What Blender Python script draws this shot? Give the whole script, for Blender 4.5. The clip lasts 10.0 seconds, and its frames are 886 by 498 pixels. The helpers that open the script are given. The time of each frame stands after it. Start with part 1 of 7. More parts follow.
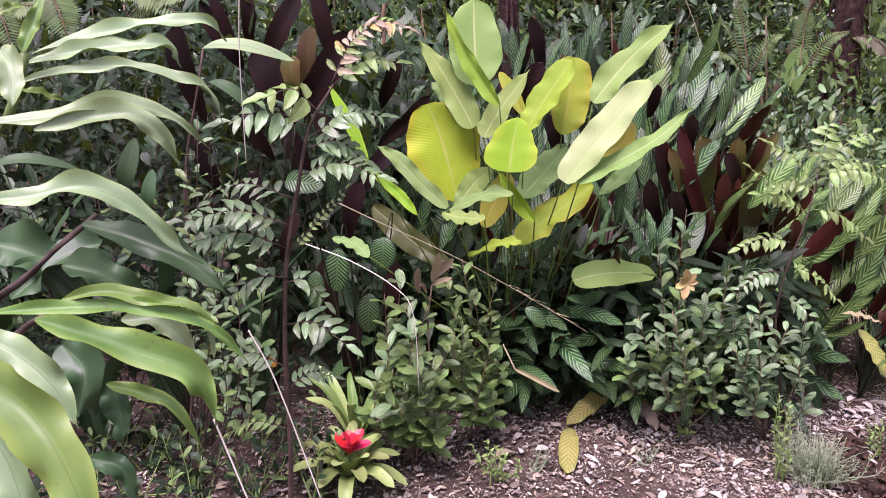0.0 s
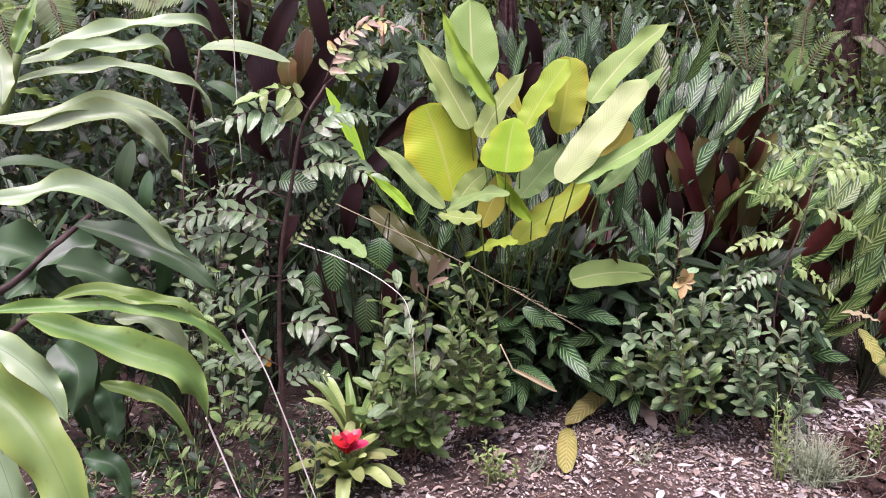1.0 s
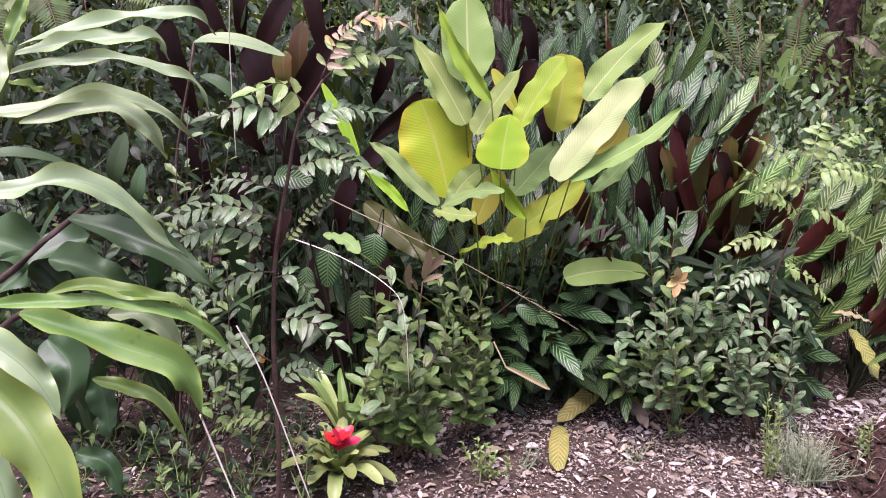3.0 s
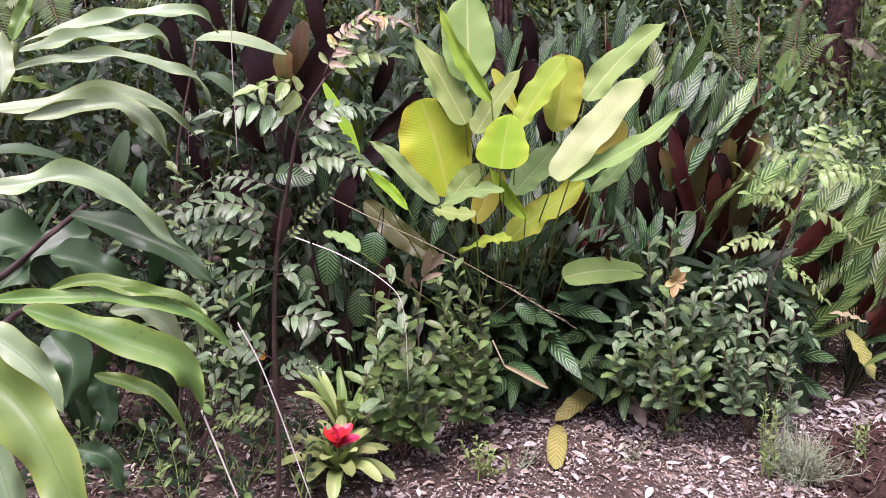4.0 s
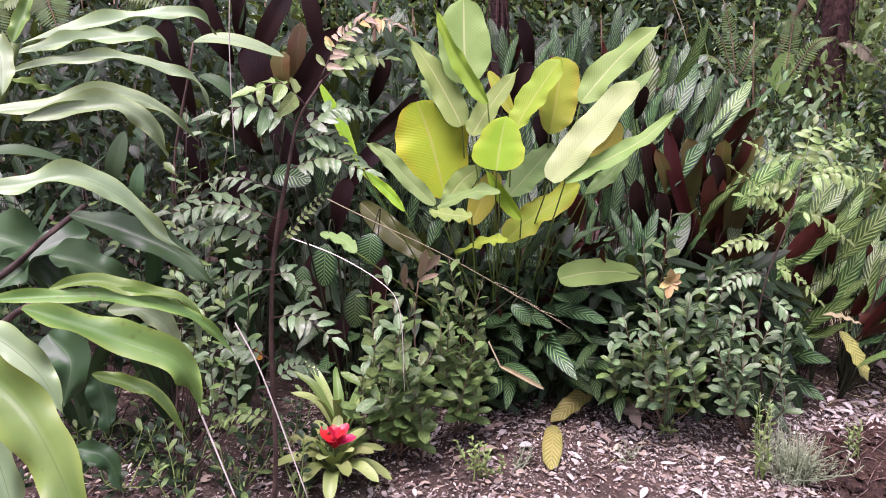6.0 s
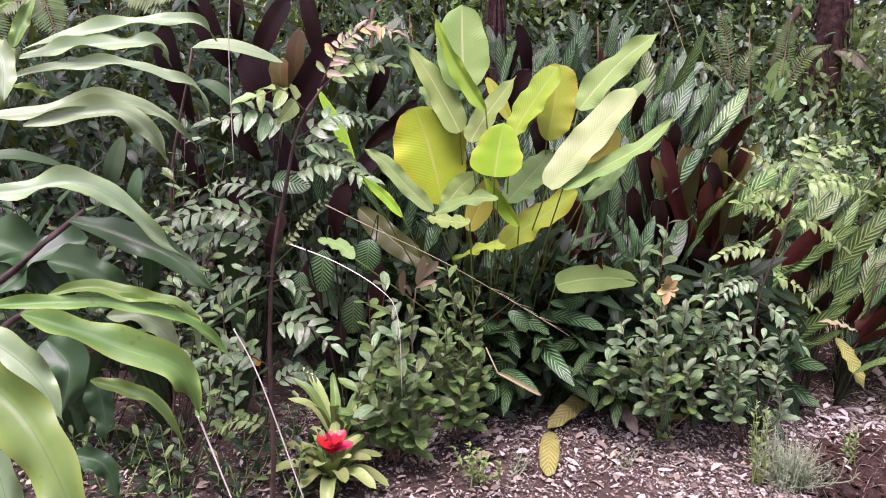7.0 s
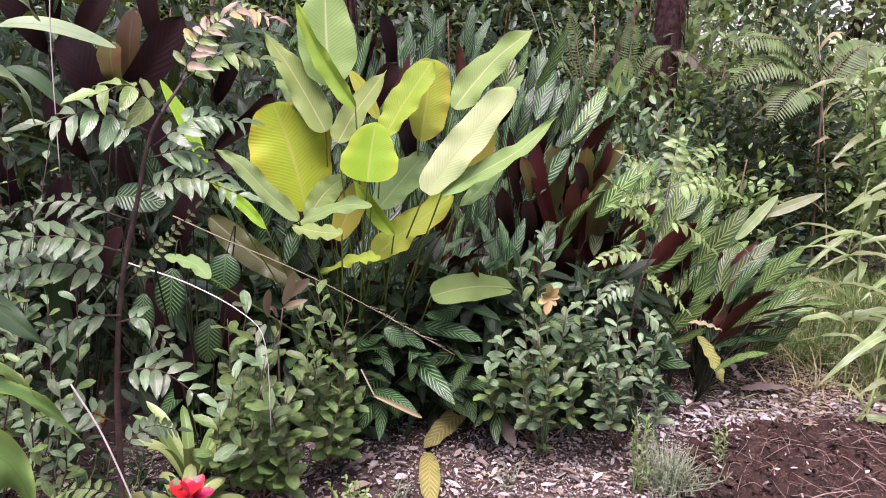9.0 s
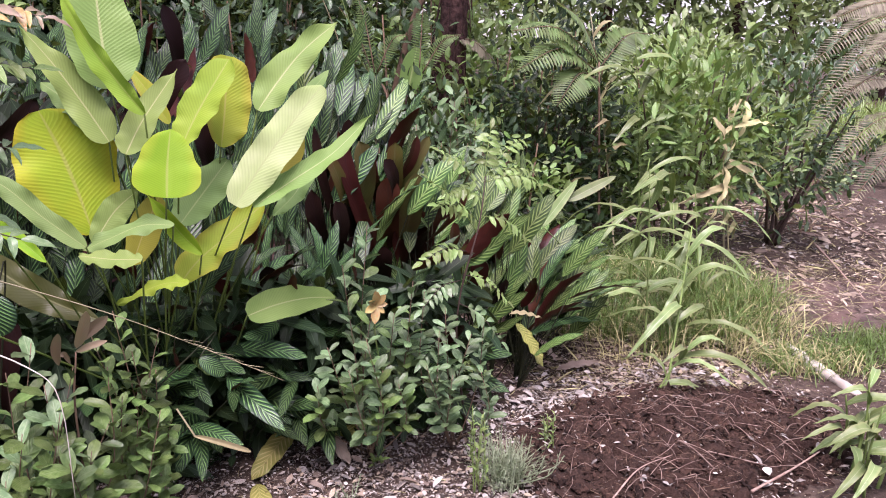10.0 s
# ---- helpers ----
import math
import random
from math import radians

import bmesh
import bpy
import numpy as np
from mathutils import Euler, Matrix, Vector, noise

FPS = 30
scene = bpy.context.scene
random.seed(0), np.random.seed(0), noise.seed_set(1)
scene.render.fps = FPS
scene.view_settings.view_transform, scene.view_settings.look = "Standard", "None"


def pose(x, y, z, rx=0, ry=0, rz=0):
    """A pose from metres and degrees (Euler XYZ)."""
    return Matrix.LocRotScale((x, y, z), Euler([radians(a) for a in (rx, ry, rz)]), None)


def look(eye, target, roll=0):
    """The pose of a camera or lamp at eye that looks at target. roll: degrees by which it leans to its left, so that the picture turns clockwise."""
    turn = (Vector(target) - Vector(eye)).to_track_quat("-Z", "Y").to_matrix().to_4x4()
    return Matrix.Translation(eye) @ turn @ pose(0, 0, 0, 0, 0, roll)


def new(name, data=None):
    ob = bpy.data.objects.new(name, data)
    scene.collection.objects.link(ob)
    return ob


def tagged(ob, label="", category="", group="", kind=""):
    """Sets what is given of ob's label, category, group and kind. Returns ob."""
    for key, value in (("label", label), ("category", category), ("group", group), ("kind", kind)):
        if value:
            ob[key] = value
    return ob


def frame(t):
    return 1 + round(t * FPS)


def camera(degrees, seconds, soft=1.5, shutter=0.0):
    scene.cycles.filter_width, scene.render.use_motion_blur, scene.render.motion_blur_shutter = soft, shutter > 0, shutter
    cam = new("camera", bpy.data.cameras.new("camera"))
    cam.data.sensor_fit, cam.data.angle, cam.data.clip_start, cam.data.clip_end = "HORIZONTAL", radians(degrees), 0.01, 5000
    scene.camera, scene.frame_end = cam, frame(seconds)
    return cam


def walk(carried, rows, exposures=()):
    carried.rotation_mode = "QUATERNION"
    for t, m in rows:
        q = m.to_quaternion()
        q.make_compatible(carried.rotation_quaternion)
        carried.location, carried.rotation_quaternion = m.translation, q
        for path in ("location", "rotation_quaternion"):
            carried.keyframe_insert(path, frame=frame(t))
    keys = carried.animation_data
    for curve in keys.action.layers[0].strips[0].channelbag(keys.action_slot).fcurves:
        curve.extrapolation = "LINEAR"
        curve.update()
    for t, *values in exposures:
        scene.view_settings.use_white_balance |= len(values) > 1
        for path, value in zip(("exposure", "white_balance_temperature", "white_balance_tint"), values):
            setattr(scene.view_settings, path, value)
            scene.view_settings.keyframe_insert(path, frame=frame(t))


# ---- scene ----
cam = camera(59.6, 10.0, soft=1.05)
PATH = [
    (0, (0.143, 0.103, 1.496), (0.025, 2.032, 0.979), 0.6),
    (0.5, (0.158, 0.103, 1.491), (0.032, 2.032, 0.977), 0.5),
    (1, (0.17, 0.099, 1.488), (0.04, 2.029, 0.978), 0.3),
    (1.5, (0.159, 0.102, 1.492), (0.036, 2.03, 0.973), 0.7),
    (2, (0.153, 0.109, 1.496), (0.04, 2.036, 0.972), 0.8),
    (2.5, (0.156, 0.112, 1.493), (0.047, 2.039, 0.97), 0.9),
    (4, (0.149, 0.097, 1.49), (0.051, 2.025, 0.968), 1.4),
    (4.5, (0.156, 0.094, 1.487), (0.05, 2.022, 0.965), 1.4),
    (5, (0.158, 0.074, 1.486), (0.051, 2.003, 0.968), 1.3),
    (5.5, (0.155, 0.083, 1.488), (0.057, 2.011, 0.967), 1.4),
    (7, (0.141, 0.081, 1.494), (0.064, 2.015, 0.991), 1.8),
    (7.5, (0.137, 0.101, 1.495), (0.067, 2.035, 0.99), 2.0),
    (8, (0.138, 0.118, 1.493), (0.072, 2.052, 0.986), 2.2),
    (8.5, (0.112, 0.17, 1.494), (0.064, 2.103, 0.985), 2.9),
    (8.8, (0.074, 0.256, 1.486), (0.218, 2.186, 0.983), 3.2),
    (9, (0.015, 0.342, 1.498), (0.367, 2.244, 0.988), 3.8),
    (9.2, (-0.009, 0.382, 1.489), (0.443, 2.266, 0.992), 2.5),
    (9.5, (-0.052, 0.448, 1.515), (0.548, 2.287, 1.005), 2.2),
    (9.8, (-0.056, 0.486, 1.5), (0.709, 2.266, 1.005), 2.5),
    (10, (-0.038, 0.526, 1.52), (0.824, 2.257, 1.009), 3.3),
]
walk(cam, [(t, look(eye, target, roll)) for t, eye, target, roll in PATH], [(0, 1.45, 6200, 48), (8.5, 1.45, 6200, 49), (10, 1.35, 6250, 42)])

# ---- world and light ----
SKY = bpy.data.worlds.new("overcast_sky")
scene.world = SKY
SKY.use_nodes = True
wn, wl = SKY.node_tree.nodes, SKY.node_tree.links
sky = wn.new("ShaderNodeTexSky")
sky.sky_type, sky.sun_disc = "NISHITA", False
sky.sun_elevation, sky.sun_rotation = radians(65), radians(210)
grey = wn.new("ShaderNodeHueSaturation")
grey.inputs["Saturation"].default_value = 0.35
wl.new(sky.outputs[0], grey.inputs["Color"])
wl.new(grey.outputs[0], wn["Background"].inputs["Color"])
wn["Background"].inputs["Strength"].default_value = 0.09
sun = new("sun", bpy.data.lights.new("sun", "SUN"))
sun.data.energy, sun.data.angle, sun.data.color = 3.0, radians(35), (1.0, 0.97, 0.92)
sun.matrix_world = look((-2.0, -3.2, 9.0), (0, 0, 0))

# ---- materials ----


def mat_base(name, rough=0.5, spec=0.5):
    m = bpy.data.materials.new(name)
    m.use_nodes = True
    b = m.node_tree.nodes["Principled BSDF"]
    b.inputs["Roughness"].default_value = rough
    b.inputs["Specular IOR Level"].default_value = spec
    return m, m.node_tree.nodes, m.node_tree.links, b


def math_node(n, l, op, a, b=None, c=None, clamp=False):
    k = n.new("ShaderNodeMath")
    k.operation, k.use_clamp = op, clamp
    for i, v in enumerate((a, b, c)):
        if v is None:
            continue
        if isinstance(v, (int, float)):
            k.inputs[i].default_value = v
        else:
            l.new(v, k.inputs[i])
    return k.outputs[0]


def mix_col(n, l, fac, a, b, mode="MIX"):
    k = n.new("ShaderNodeMix")
    k.data_type, k.blend_type = "RGBA", mode
    for sock, v in ((k.inputs[0], fac), (k.inputs[6], a), (k.inputs[7], b)):
        if isinstance(v, tuple):
            sock.default_value = (*v, 1)
        elif isinstance(v, (int, float)):
            sock.default_value = v
        else:
            l.new(v, sock)
    return k.outputs[2]


def noise_node(n, l, scale, detail=3.0, coords=None, rough=0.5):
    k = n.new("ShaderNodeTexNoise")
    k.inputs["Scale"].default_value, k.inputs["Detail"].default_value = scale, detail
    k.inputs["Roughness"].default_value = rough
    if coords is not None:
        l.new(coords, k.inputs["Vector"])
    return k.outputs["Fac"]


def ramp(n, l, fac, lo, hi):
    k = n.new("ShaderNodeMapRange")
    l.new(fac, k.inputs[0])
    k.inputs[1].default_value, k.inputs[2].default_value = lo, hi
    return k.outputs[0]


def soften(q, k=0.14):
    """A slightly greyer and warmer shade of a colour."""
    if q is None:
        return None
    g = 0.3 * q[0] + 0.6 * q[1] + 0.1 * q[2]
    return tuple((v + (g - v) * k) * w for v, w in zip(q, (1.07, 1.0, 1.06)))


def leaf_mat(name, col, col2, rib=None, stripe=None, veins=30.0, slant=5.0, rough=0.42, thin=0.25, spots=0.0, edge=None, vary=0.25, bump=0.12, spec=0.5, lines=0.10, ribw=1.0, wobble=0.5, grey=0.06):
    col, col2, rib, stripe, edge = (soften(q, grey) for q in (col, col2, rib, stripe, edge))
    """Leaf blade: col to col2 in patches, midrib colour, optional side stripes, fine side veins in relief."""
    m, n, l, b = mat_base(name, rough, spec)
    uv = n.new("ShaderNodeUVMap").outputs[0]
    sep = n.new("ShaderNodeSeparateXYZ")
    l.new(uv, sep.inputs[0])
    across = math_node(n, l, "MULTIPLY", math_node(n, l, "ABSOLUTE", math_node(n, l, "SUBTRACT", sep.outputs[0], 0.5)), 2.0)
    along = sep.outputs[1]
    info = n.new("ShaderNodeObjectInfo").outputs["Random"]
    geo = n.new("ShaderNodeNewGeometry")
    island = geo.outputs["Random Per Island"]
    place = n.new("ShaderNodeTexCoord").outputs["Object"]
    patch = ramp(n, l, noise_node(n, l, 9.0, 4.0, place), 0.3, 0.7)
    c = mix_col(n, l, patch, col, col2)
    # chevron veins that run from the midrib to the tip side
    wob = math_node(n, l, "MULTIPLY", noise_node(n, l, 5.0, 2.0, place), wobble)
    ph = math_node(n, l, "SUBTRACT", math_node(n, l, "MULTIPLY", along, veins), math_node(n, l, "MULTIPLY", math_node(n, l, "POWER", across, 0.85), slant))
    ph = math_node(n, l, "ADD", ph, wob)
    vein = math_node(n, l, "ADD", math_node(n, l, "MULTIPLY", math_node(n, l, "SINE", math_node(n, l, "MULTIPLY", ph, 6.2832)), 0.5), 0.5)
    if stripe:
        blot = noise_node(n, l, 16.0, 3.0, place)
        band = ramp(n, l, math_node(n, l, "ADD", vein, math_node(n, l, "MULTIPLY", math_node(n, l, "SUBTRACT", blot, 0.5), 0.55)), 0.66, 0.92)
        fade = ramp(n, l, across, 0.98, 0.62)
        start = ramp(n, l, across, 0.02, 0.12)
        c = mix_col(n, l, math_node(n, l, "MULTIPLY", math_node(n, l, "MULTIPLY", band, fade), start), c, stripe)
    else:
        c = mix_col(n, l, math_node(n, l, "MULTIPLY", ramp(n, l, vein, 0.68, 1.0), lines), c, (0.02, 0.035, 0.008))
    if edge:
        e = ramp(n, l, math_node(n, l, "ADD", across, math_node(n, l, "MULTIPLY", patch, 0.3)), 0.75, 1.25)
        c = mix_col(n, l, math_node(n, l, "MULTIPLY", e, 0.8), c, edge)
    if rib:
        r = ramp(n, l, across, 0.075 * ribw, 0.03 * ribw)
        c = mix_col(n, l, math_node(n, l, "MULTIPLY", r, 0.8), c, rib)
    if spots:
        s = ramp(n, l, noise_node(n, l, 45.0, 3.0, place), 0.66, 0.72)
        c = mix_col(n, l, math_node(n, l, "MULTIPLY", s, spots), c, (0.10, 0.06, 0.025))
    rnd = math_node(n, l, "FRACT", math_node(n, l, "ADD", info, island))
    hsv = n.new("ShaderNodeHueSaturation")
    l.new(math_node(n, l, "ADD", math_node(n, l, "MULTIPLY", rnd, 2 * vary), 1.0 - vary), hsv.inputs["Value"])
    l.new(math_node(n, l, "ADD", math_node(n, l, "MULTIPLY", rnd, 0.03), 0.485), hsv.inputs["Hue"])
    l.new(c, hsv.inputs["Color"])
    c = hsv.outputs[0]
    l.new(c, b.inputs["Base Color"])
    l.new(math_node(n, l, "ADD", math_node(n, l, "MULTIPLY", patch, 0.14), rough - 0.07), b.inputs["Roughness"])
    bp = n.new("ShaderNodeBump")
    bp.inputs["Strength"].default_value, bp.inputs["Distance"].default_value = bump, 0.004
    l.new(math_node(n, l, "ADD", vein, math_node(n, l, "MULTIPLY", patch, 0.8)), bp.inputs["Height"])
    l.new(bp.outputs[0], b.inputs["Normal"])
    if thin:
        tr = n.new("ShaderNodeBsdfTranslucent")
        warm = mix_col(n, l, 0.35, c, (0.35, 0.45, 0.04))
        l.new(warm, tr.inputs[0])
        mx = n.new("ShaderNodeMixShader")
        mx.inputs[0].default_value = thin
        l.new(b.outputs[0], mx.inputs[1])
        l.new(tr.outputs[0], mx.inputs[2])
        l.new(mx.outputs[0], n["Material Output"].inputs[0])
    return m


def rough_mat(name, a, b_, c_=None, scale=30.0, rough=0.85, bump=0.6, dist=0.004, vary=0.3):
    """Soil, bark and dead matter: two or three colours in uneven patches with relief at two sizes."""
    m, n, l, b = mat_base(name, rough, 0.25)
    place = n.new("ShaderNodeTexCoord").outputs["Object"]
    f1, f2 = noise_node(n, l, scale, 6.0, place, 0.65), noise_node(n, l, scale * 0.13, 3.0, place)
    c = mix_col(n, l, ramp(n, l, f1, 0.36, 0.64), a, b_)
    if c_:
        c = mix_col(n, l, ramp(n, l, f2, 0.42, 0.62), c, c_)
    info = n.new("ShaderNodeObjectInfo").outputs["Random"]
    island = n.new("ShaderNodeNewGeometry").outputs["Random Per Island"]
    rnd = math_node(n, l, "FRACT", math_node(n, l, "ADD", info, island))
    hsv = n.new("ShaderNodeHueSaturation")
    l.new(math_node(n, l, "ADD", math_node(n, l, "MULTIPLY", rnd, 2 * vary), 1 - vary), hsv.inputs["Value"])
    l.new(c, hsv.inputs["Color"])
    l.new(hsv.outputs[0], b.inputs["Base Color"])
    bp = n.new("ShaderNodeBump")
    bp.inputs["Strength"].default_value, bp.inputs["Distance"].default_value = bump, dist
    l.new(math_node(n, l, "ADD", f1, f2), bp.inputs["Height"])
    l.new(bp.outputs[0], b.inputs["Normal"])
    return m


LIME = leaf_mat("lime_leaf", (0.24, 0.47, 0.006), (0.19, 0.41, 0.005), rib=(0.32, 0.44, 0.07), veins=30, slant=5.5, edge=(0.36, 0.5, 0.02), thin=0.42, vary=0.04, bump=0.2, lines=0.13, spec=0.15, ribw=0.7, wobble=0.15, rough=0.5, grey=0.05)
GOLD = leaf_mat("golden_leaf", (0.40, 0.50, 0.008), (0.30, 0.46, 0.008), rib=(0.42, 0.47, 0.08), veins=30, slant=5.5, edge=(0.46, 0.38, 0.008), thin=0.42, vary=0.04, bump=0.2, spots=0.1, lines=0.13, spec=0.15, ribw=0.7, wobble=0.15, rough=0.5, grey=0.05)
PALE = leaf_mat("pale_green_leaf", (0.23, 0.38, 0.105), (0.18, 0.33, 0.08), rib=(0.36, 0.47, 0.16), veins=30, slant=5.5, thin=0.4, vary=0.08, bump=0.2, rough=0.5, lines=0.13, spec=0.2, ribw=0.7, wobble=0.15, grey=0.06)
# pale leaf tone raised to cream, with the near-white gloss in the colour
CREAM_GLOSS = leaf_mat("glossed_cream_leaf", (0.45, 0.55, 0.23), (0.36, 0.49, 0.15), rib=(0.36, 0.43, 0.17), veins=30, slant=5.5, thin=0.4, vary=0.06, bump=0.2, rough=0.5, lines=0.13, spec=0.2, ribw=0.7, wobble=0.15, grey=0.06)
PALE_BRIGHT = leaf_mat("fresh_pale_leaf", (0.27, 0.43, 0.10), (0.21, 0.37, 0.075), rib=(0.48, 0.56, 0.22), veins=30, slant=5.5, thin=0.4, vary=0.06, bump=0.2, rough=0.5, lines=0.13, spec=0.2, ribw=0.7, wobble=0.15, grey=0.06)
GOLD_SOFT = leaf_mat("yellow_leaf", (0.37, 0.48, 0.03), (0.31, 0.46, 0.03), rib=(0.45, 0.48, 0.10), veins=30, slant=5.5, edge=(0.45, 0.42, 0.04), thin=0.4, vary=0.04, bump=0.2, rough=0.5, lines=0.13, spec=0.15, ribw=0.7, wobble=0.15, grey=0.05)
LIME_SOFT = leaf_mat("soft_lime_leaf", (0.29, 0.46, 0.03), (0.24, 0.42, 0.03), rib=(0.36, 0.45, 0.09), veins=30, slant=5.5, thin=0.4, vary=0.04, bump=0.2, rough=0.5, lines=0.13, spec=0.15, ribw=0.7, wobble=0.15, grey=0.05)
OCHRE_LEAF = leaf_mat("ageing_yellow_leaf", (0.30, 0.31, 0.03), (0.24, 0.26, 0.04), rib=(0.36, 0.36, 0.10), veins=30, slant=5.5, thin=0.35, vary=0.04, bump=0.13, rough=0.55, lines=0.13, spec=0.15, spots=0.4, ribw=0.7, wobble=0.15, grey=0.0)
MIDGREEN = leaf_mat("mid_green_leaf", (0.13, 0.27, 0.05), (0.18, 0.33, 0.06), rib=(0.34, 0.45, 0.14), veins=38, slant=6, thin=0.3, vary=0.15, bump=0.12, lines=0.07, ribw=1.25, wobble=0.3)
OLIVE = leaf_mat("olive_underside", (0.065, 0.085, 0.014), (0.10, 0.12, 0.024), rib=(0.25, 0.28, 0.10), veins=26, slant=5, thin=0.3, vary=0.15)
# leaf green paled and greyed: the whitish sky sheen is mixed into the colour
GINGER_SHEEN = leaf_mat("ginger_leaf", (0.19, 0.33, 0.13), (0.26, 0.40, 0.18), rib=(0.09, 0.17, 0.04), veins=5, slant=17, thin=0.3, rough=0.48, vary=0.12, bump=0.06, edge=(0.28, 0.41, 0.11), spots=0.25, lines=0.05, spec=0.8, ribw=0.42)
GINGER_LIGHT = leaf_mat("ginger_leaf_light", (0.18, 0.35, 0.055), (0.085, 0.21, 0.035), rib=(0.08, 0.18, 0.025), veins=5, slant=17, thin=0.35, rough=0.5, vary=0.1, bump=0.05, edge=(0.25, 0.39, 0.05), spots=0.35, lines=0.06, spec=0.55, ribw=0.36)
# shaded copy of the ginger leaf, its green darkened for inner leaves
GINGER_SHADED = leaf_mat("ginger_leaf_shaded", (0.024, 0.072, 0.02), (0.045, 0.115, 0.034), rib=(0.09, 0.18, 0.05), veins=5, slant=17, thin=0.15, rough=0.48, vary=0.2, bump=0.06, lines=0.08, spec=0.45, ribw=0.4)
# green with pale chevrons; stripes darkened to carry the shade low in the bank
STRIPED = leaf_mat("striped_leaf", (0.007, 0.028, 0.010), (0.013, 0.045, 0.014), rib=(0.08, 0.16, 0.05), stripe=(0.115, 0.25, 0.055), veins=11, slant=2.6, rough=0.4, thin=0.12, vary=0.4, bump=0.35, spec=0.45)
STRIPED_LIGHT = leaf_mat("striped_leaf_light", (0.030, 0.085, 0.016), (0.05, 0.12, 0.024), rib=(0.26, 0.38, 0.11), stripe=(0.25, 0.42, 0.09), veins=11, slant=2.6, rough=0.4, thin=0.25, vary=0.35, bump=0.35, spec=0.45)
STRIPED_DYING = leaf_mat("striped_leaf_yellowed", (0.14, 0.19, 0.03), (0.30, 0.30, 0.05), rib=(0.36, 0.36, 0.10), stripe=(0.42, 0.42, 0.12), veins=12, slant=2.4, rough=0.5, thin=0.2, vary=0.15, spots=0.7)
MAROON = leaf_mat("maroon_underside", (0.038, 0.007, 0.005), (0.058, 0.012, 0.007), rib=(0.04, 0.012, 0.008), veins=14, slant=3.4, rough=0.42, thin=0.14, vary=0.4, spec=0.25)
# shaded copy of the maroon leaf: shade is put into the near-black colour
MAROON_SHADED = leaf_mat("shaded_maroon_leaf", (0.008, 0.0028, 0.0028), (0.016, 0.0045, 0.004), rib=(0.012, 0.005, 0.005), veins=14, slant=3.4, rough=0.55, thin=0.08, vary=0.35, spec=0.12)
BRONZE_GREEN = leaf_mat("olive_bronze_underside", (0.085, 0.10, 0.02), (0.075, 0.05, 0.015), rib=(0.10, 0.09, 0.03), veins=14, slant=3.4, rough=0.5, thin=0.25, vary=0.25, spec=0.2)
BRONZE = leaf_mat("bronze_green_leaf", (0.06, 0.08, 0.012), (0.09, 0.042, 0.01), rib=(0.09, 0.09, 0.03), veins=12, slant=3.4, rough=0.45, thin=0.2, vary=0.3, spec=0.3)
SHRUB = leaf_mat("shrub_leaf", (0.085, 0.19, 0.03), (0.18, 0.30, 0.075), rib=(0.2, 0.32, 0.1), veins=9, slant=3, rough=0.36, thin=0.22, vary=0.4, bump=0.3, spec=0.6)
# shaded copy of the shrub leaf: deep shade is put into its near-black green
SHRUB_SHADED = leaf_mat("shaded_shrub_leaf", (0.010, 0.028, 0.010), (0.022, 0.050, 0.018), rib=(0.07, 0.13, 0.05), veins=9, slant=3, rough=0.4, thin=0.15, vary=0.5, bump=0.2, spec=0.25)
SHRUB_MID = leaf_mat("mid_shrub_leaf", (0.04, 0.10, 0.036), (0.085, 0.165, 0.065), rib=(0.14, 0.22, 0.1), veins=9, slant=3, rough=0.34, thin=0.2, vary=0.5, bump=0.25, spec=0.6)
SHRUB_GREY = leaf_mat("grey_green_leaf", (0.085, 0.185, 0.06), (0.165, 0.28, 0.11), rib=(0.24, 0.34, 0.16), veins=9, slant=3, rough=0.36, thin=0.2, vary=0.45, bump=0.3, spec=0.6)
ROSE = leaf_mat("young_rosy_leaf", (0.38, 0.28, 0.19), (0.34, 0.34, 0.18), rib=(0.4, 0.28, 0.16), veins=9, slant=3, rough=0.42, thin=0.3, vary=0.25)
ORANGE = leaf_mat("young_orange_leaf", (0.50, 0.30, 0.08), (0.42, 0.42, 0.14), rib=(0.5, 0.36, 0.14), veins=9, slant=3, rough=0.42, thin=0.3, vary=0.2)
FEATHER = leaf_mat("leaflet_green", (0.11, 0.22, 0.075), (0.16, 0.28, 0.10), rib=(0.25, 0.36, 0.16), veins=9, slant=3, rough=0.34, thin=0.25, vary=0.3, bump=0.2, spec=0.9)
FEATHER_LIGHT = leaf_mat("leaflet_yellow_green", (0.17, 0.31, 0.06), (0.24, 0.38, 0.09), rib=(0.4, 0.5, 0.2), veins=9, slant=3, rough=0.36, thin=0.35, vary=0.3, bump=0.2, spec=0.7)
BROM = leaf_mat("bromeliad_leaf", (0.33, 0.49, 0.12), (0.42, 0.53, 0.17), veins=30, slant=0, rough=0.36, thin=0.4, vary=0.35, bump=0.1, spots=0.25)
RED = leaf_mat("red_bract", (0.62, 0.012, 0.03), (0.70, 0.03, 0.05), veins=10, slant=0, rough=0.4, thin=0.2, vary=0.1, bump=0.1)
PETAL = leaf_mat("orange_petal", (0.75, 0.33, 0.01), (0.8, 0.42, 0.02), veins=6, slant=0, rough=0.5, thin=0.2, vary=0.05)
GRASS = leaf_mat("grass_blade", (0.07, 0.155, 0.025), (0.14, 0.235, 0.05), veins=3, slant=0, rough=0.5, thin=0.3, vary=0.55, bump=0.05)
STRAW = leaf_mat("straw_blade", (0.46, 0.46, 0.20), (0.35, 0.34, 0.14), veins=3, slant=0, rough=0.6, thin=0.2, vary=0.3, bump=0.1)
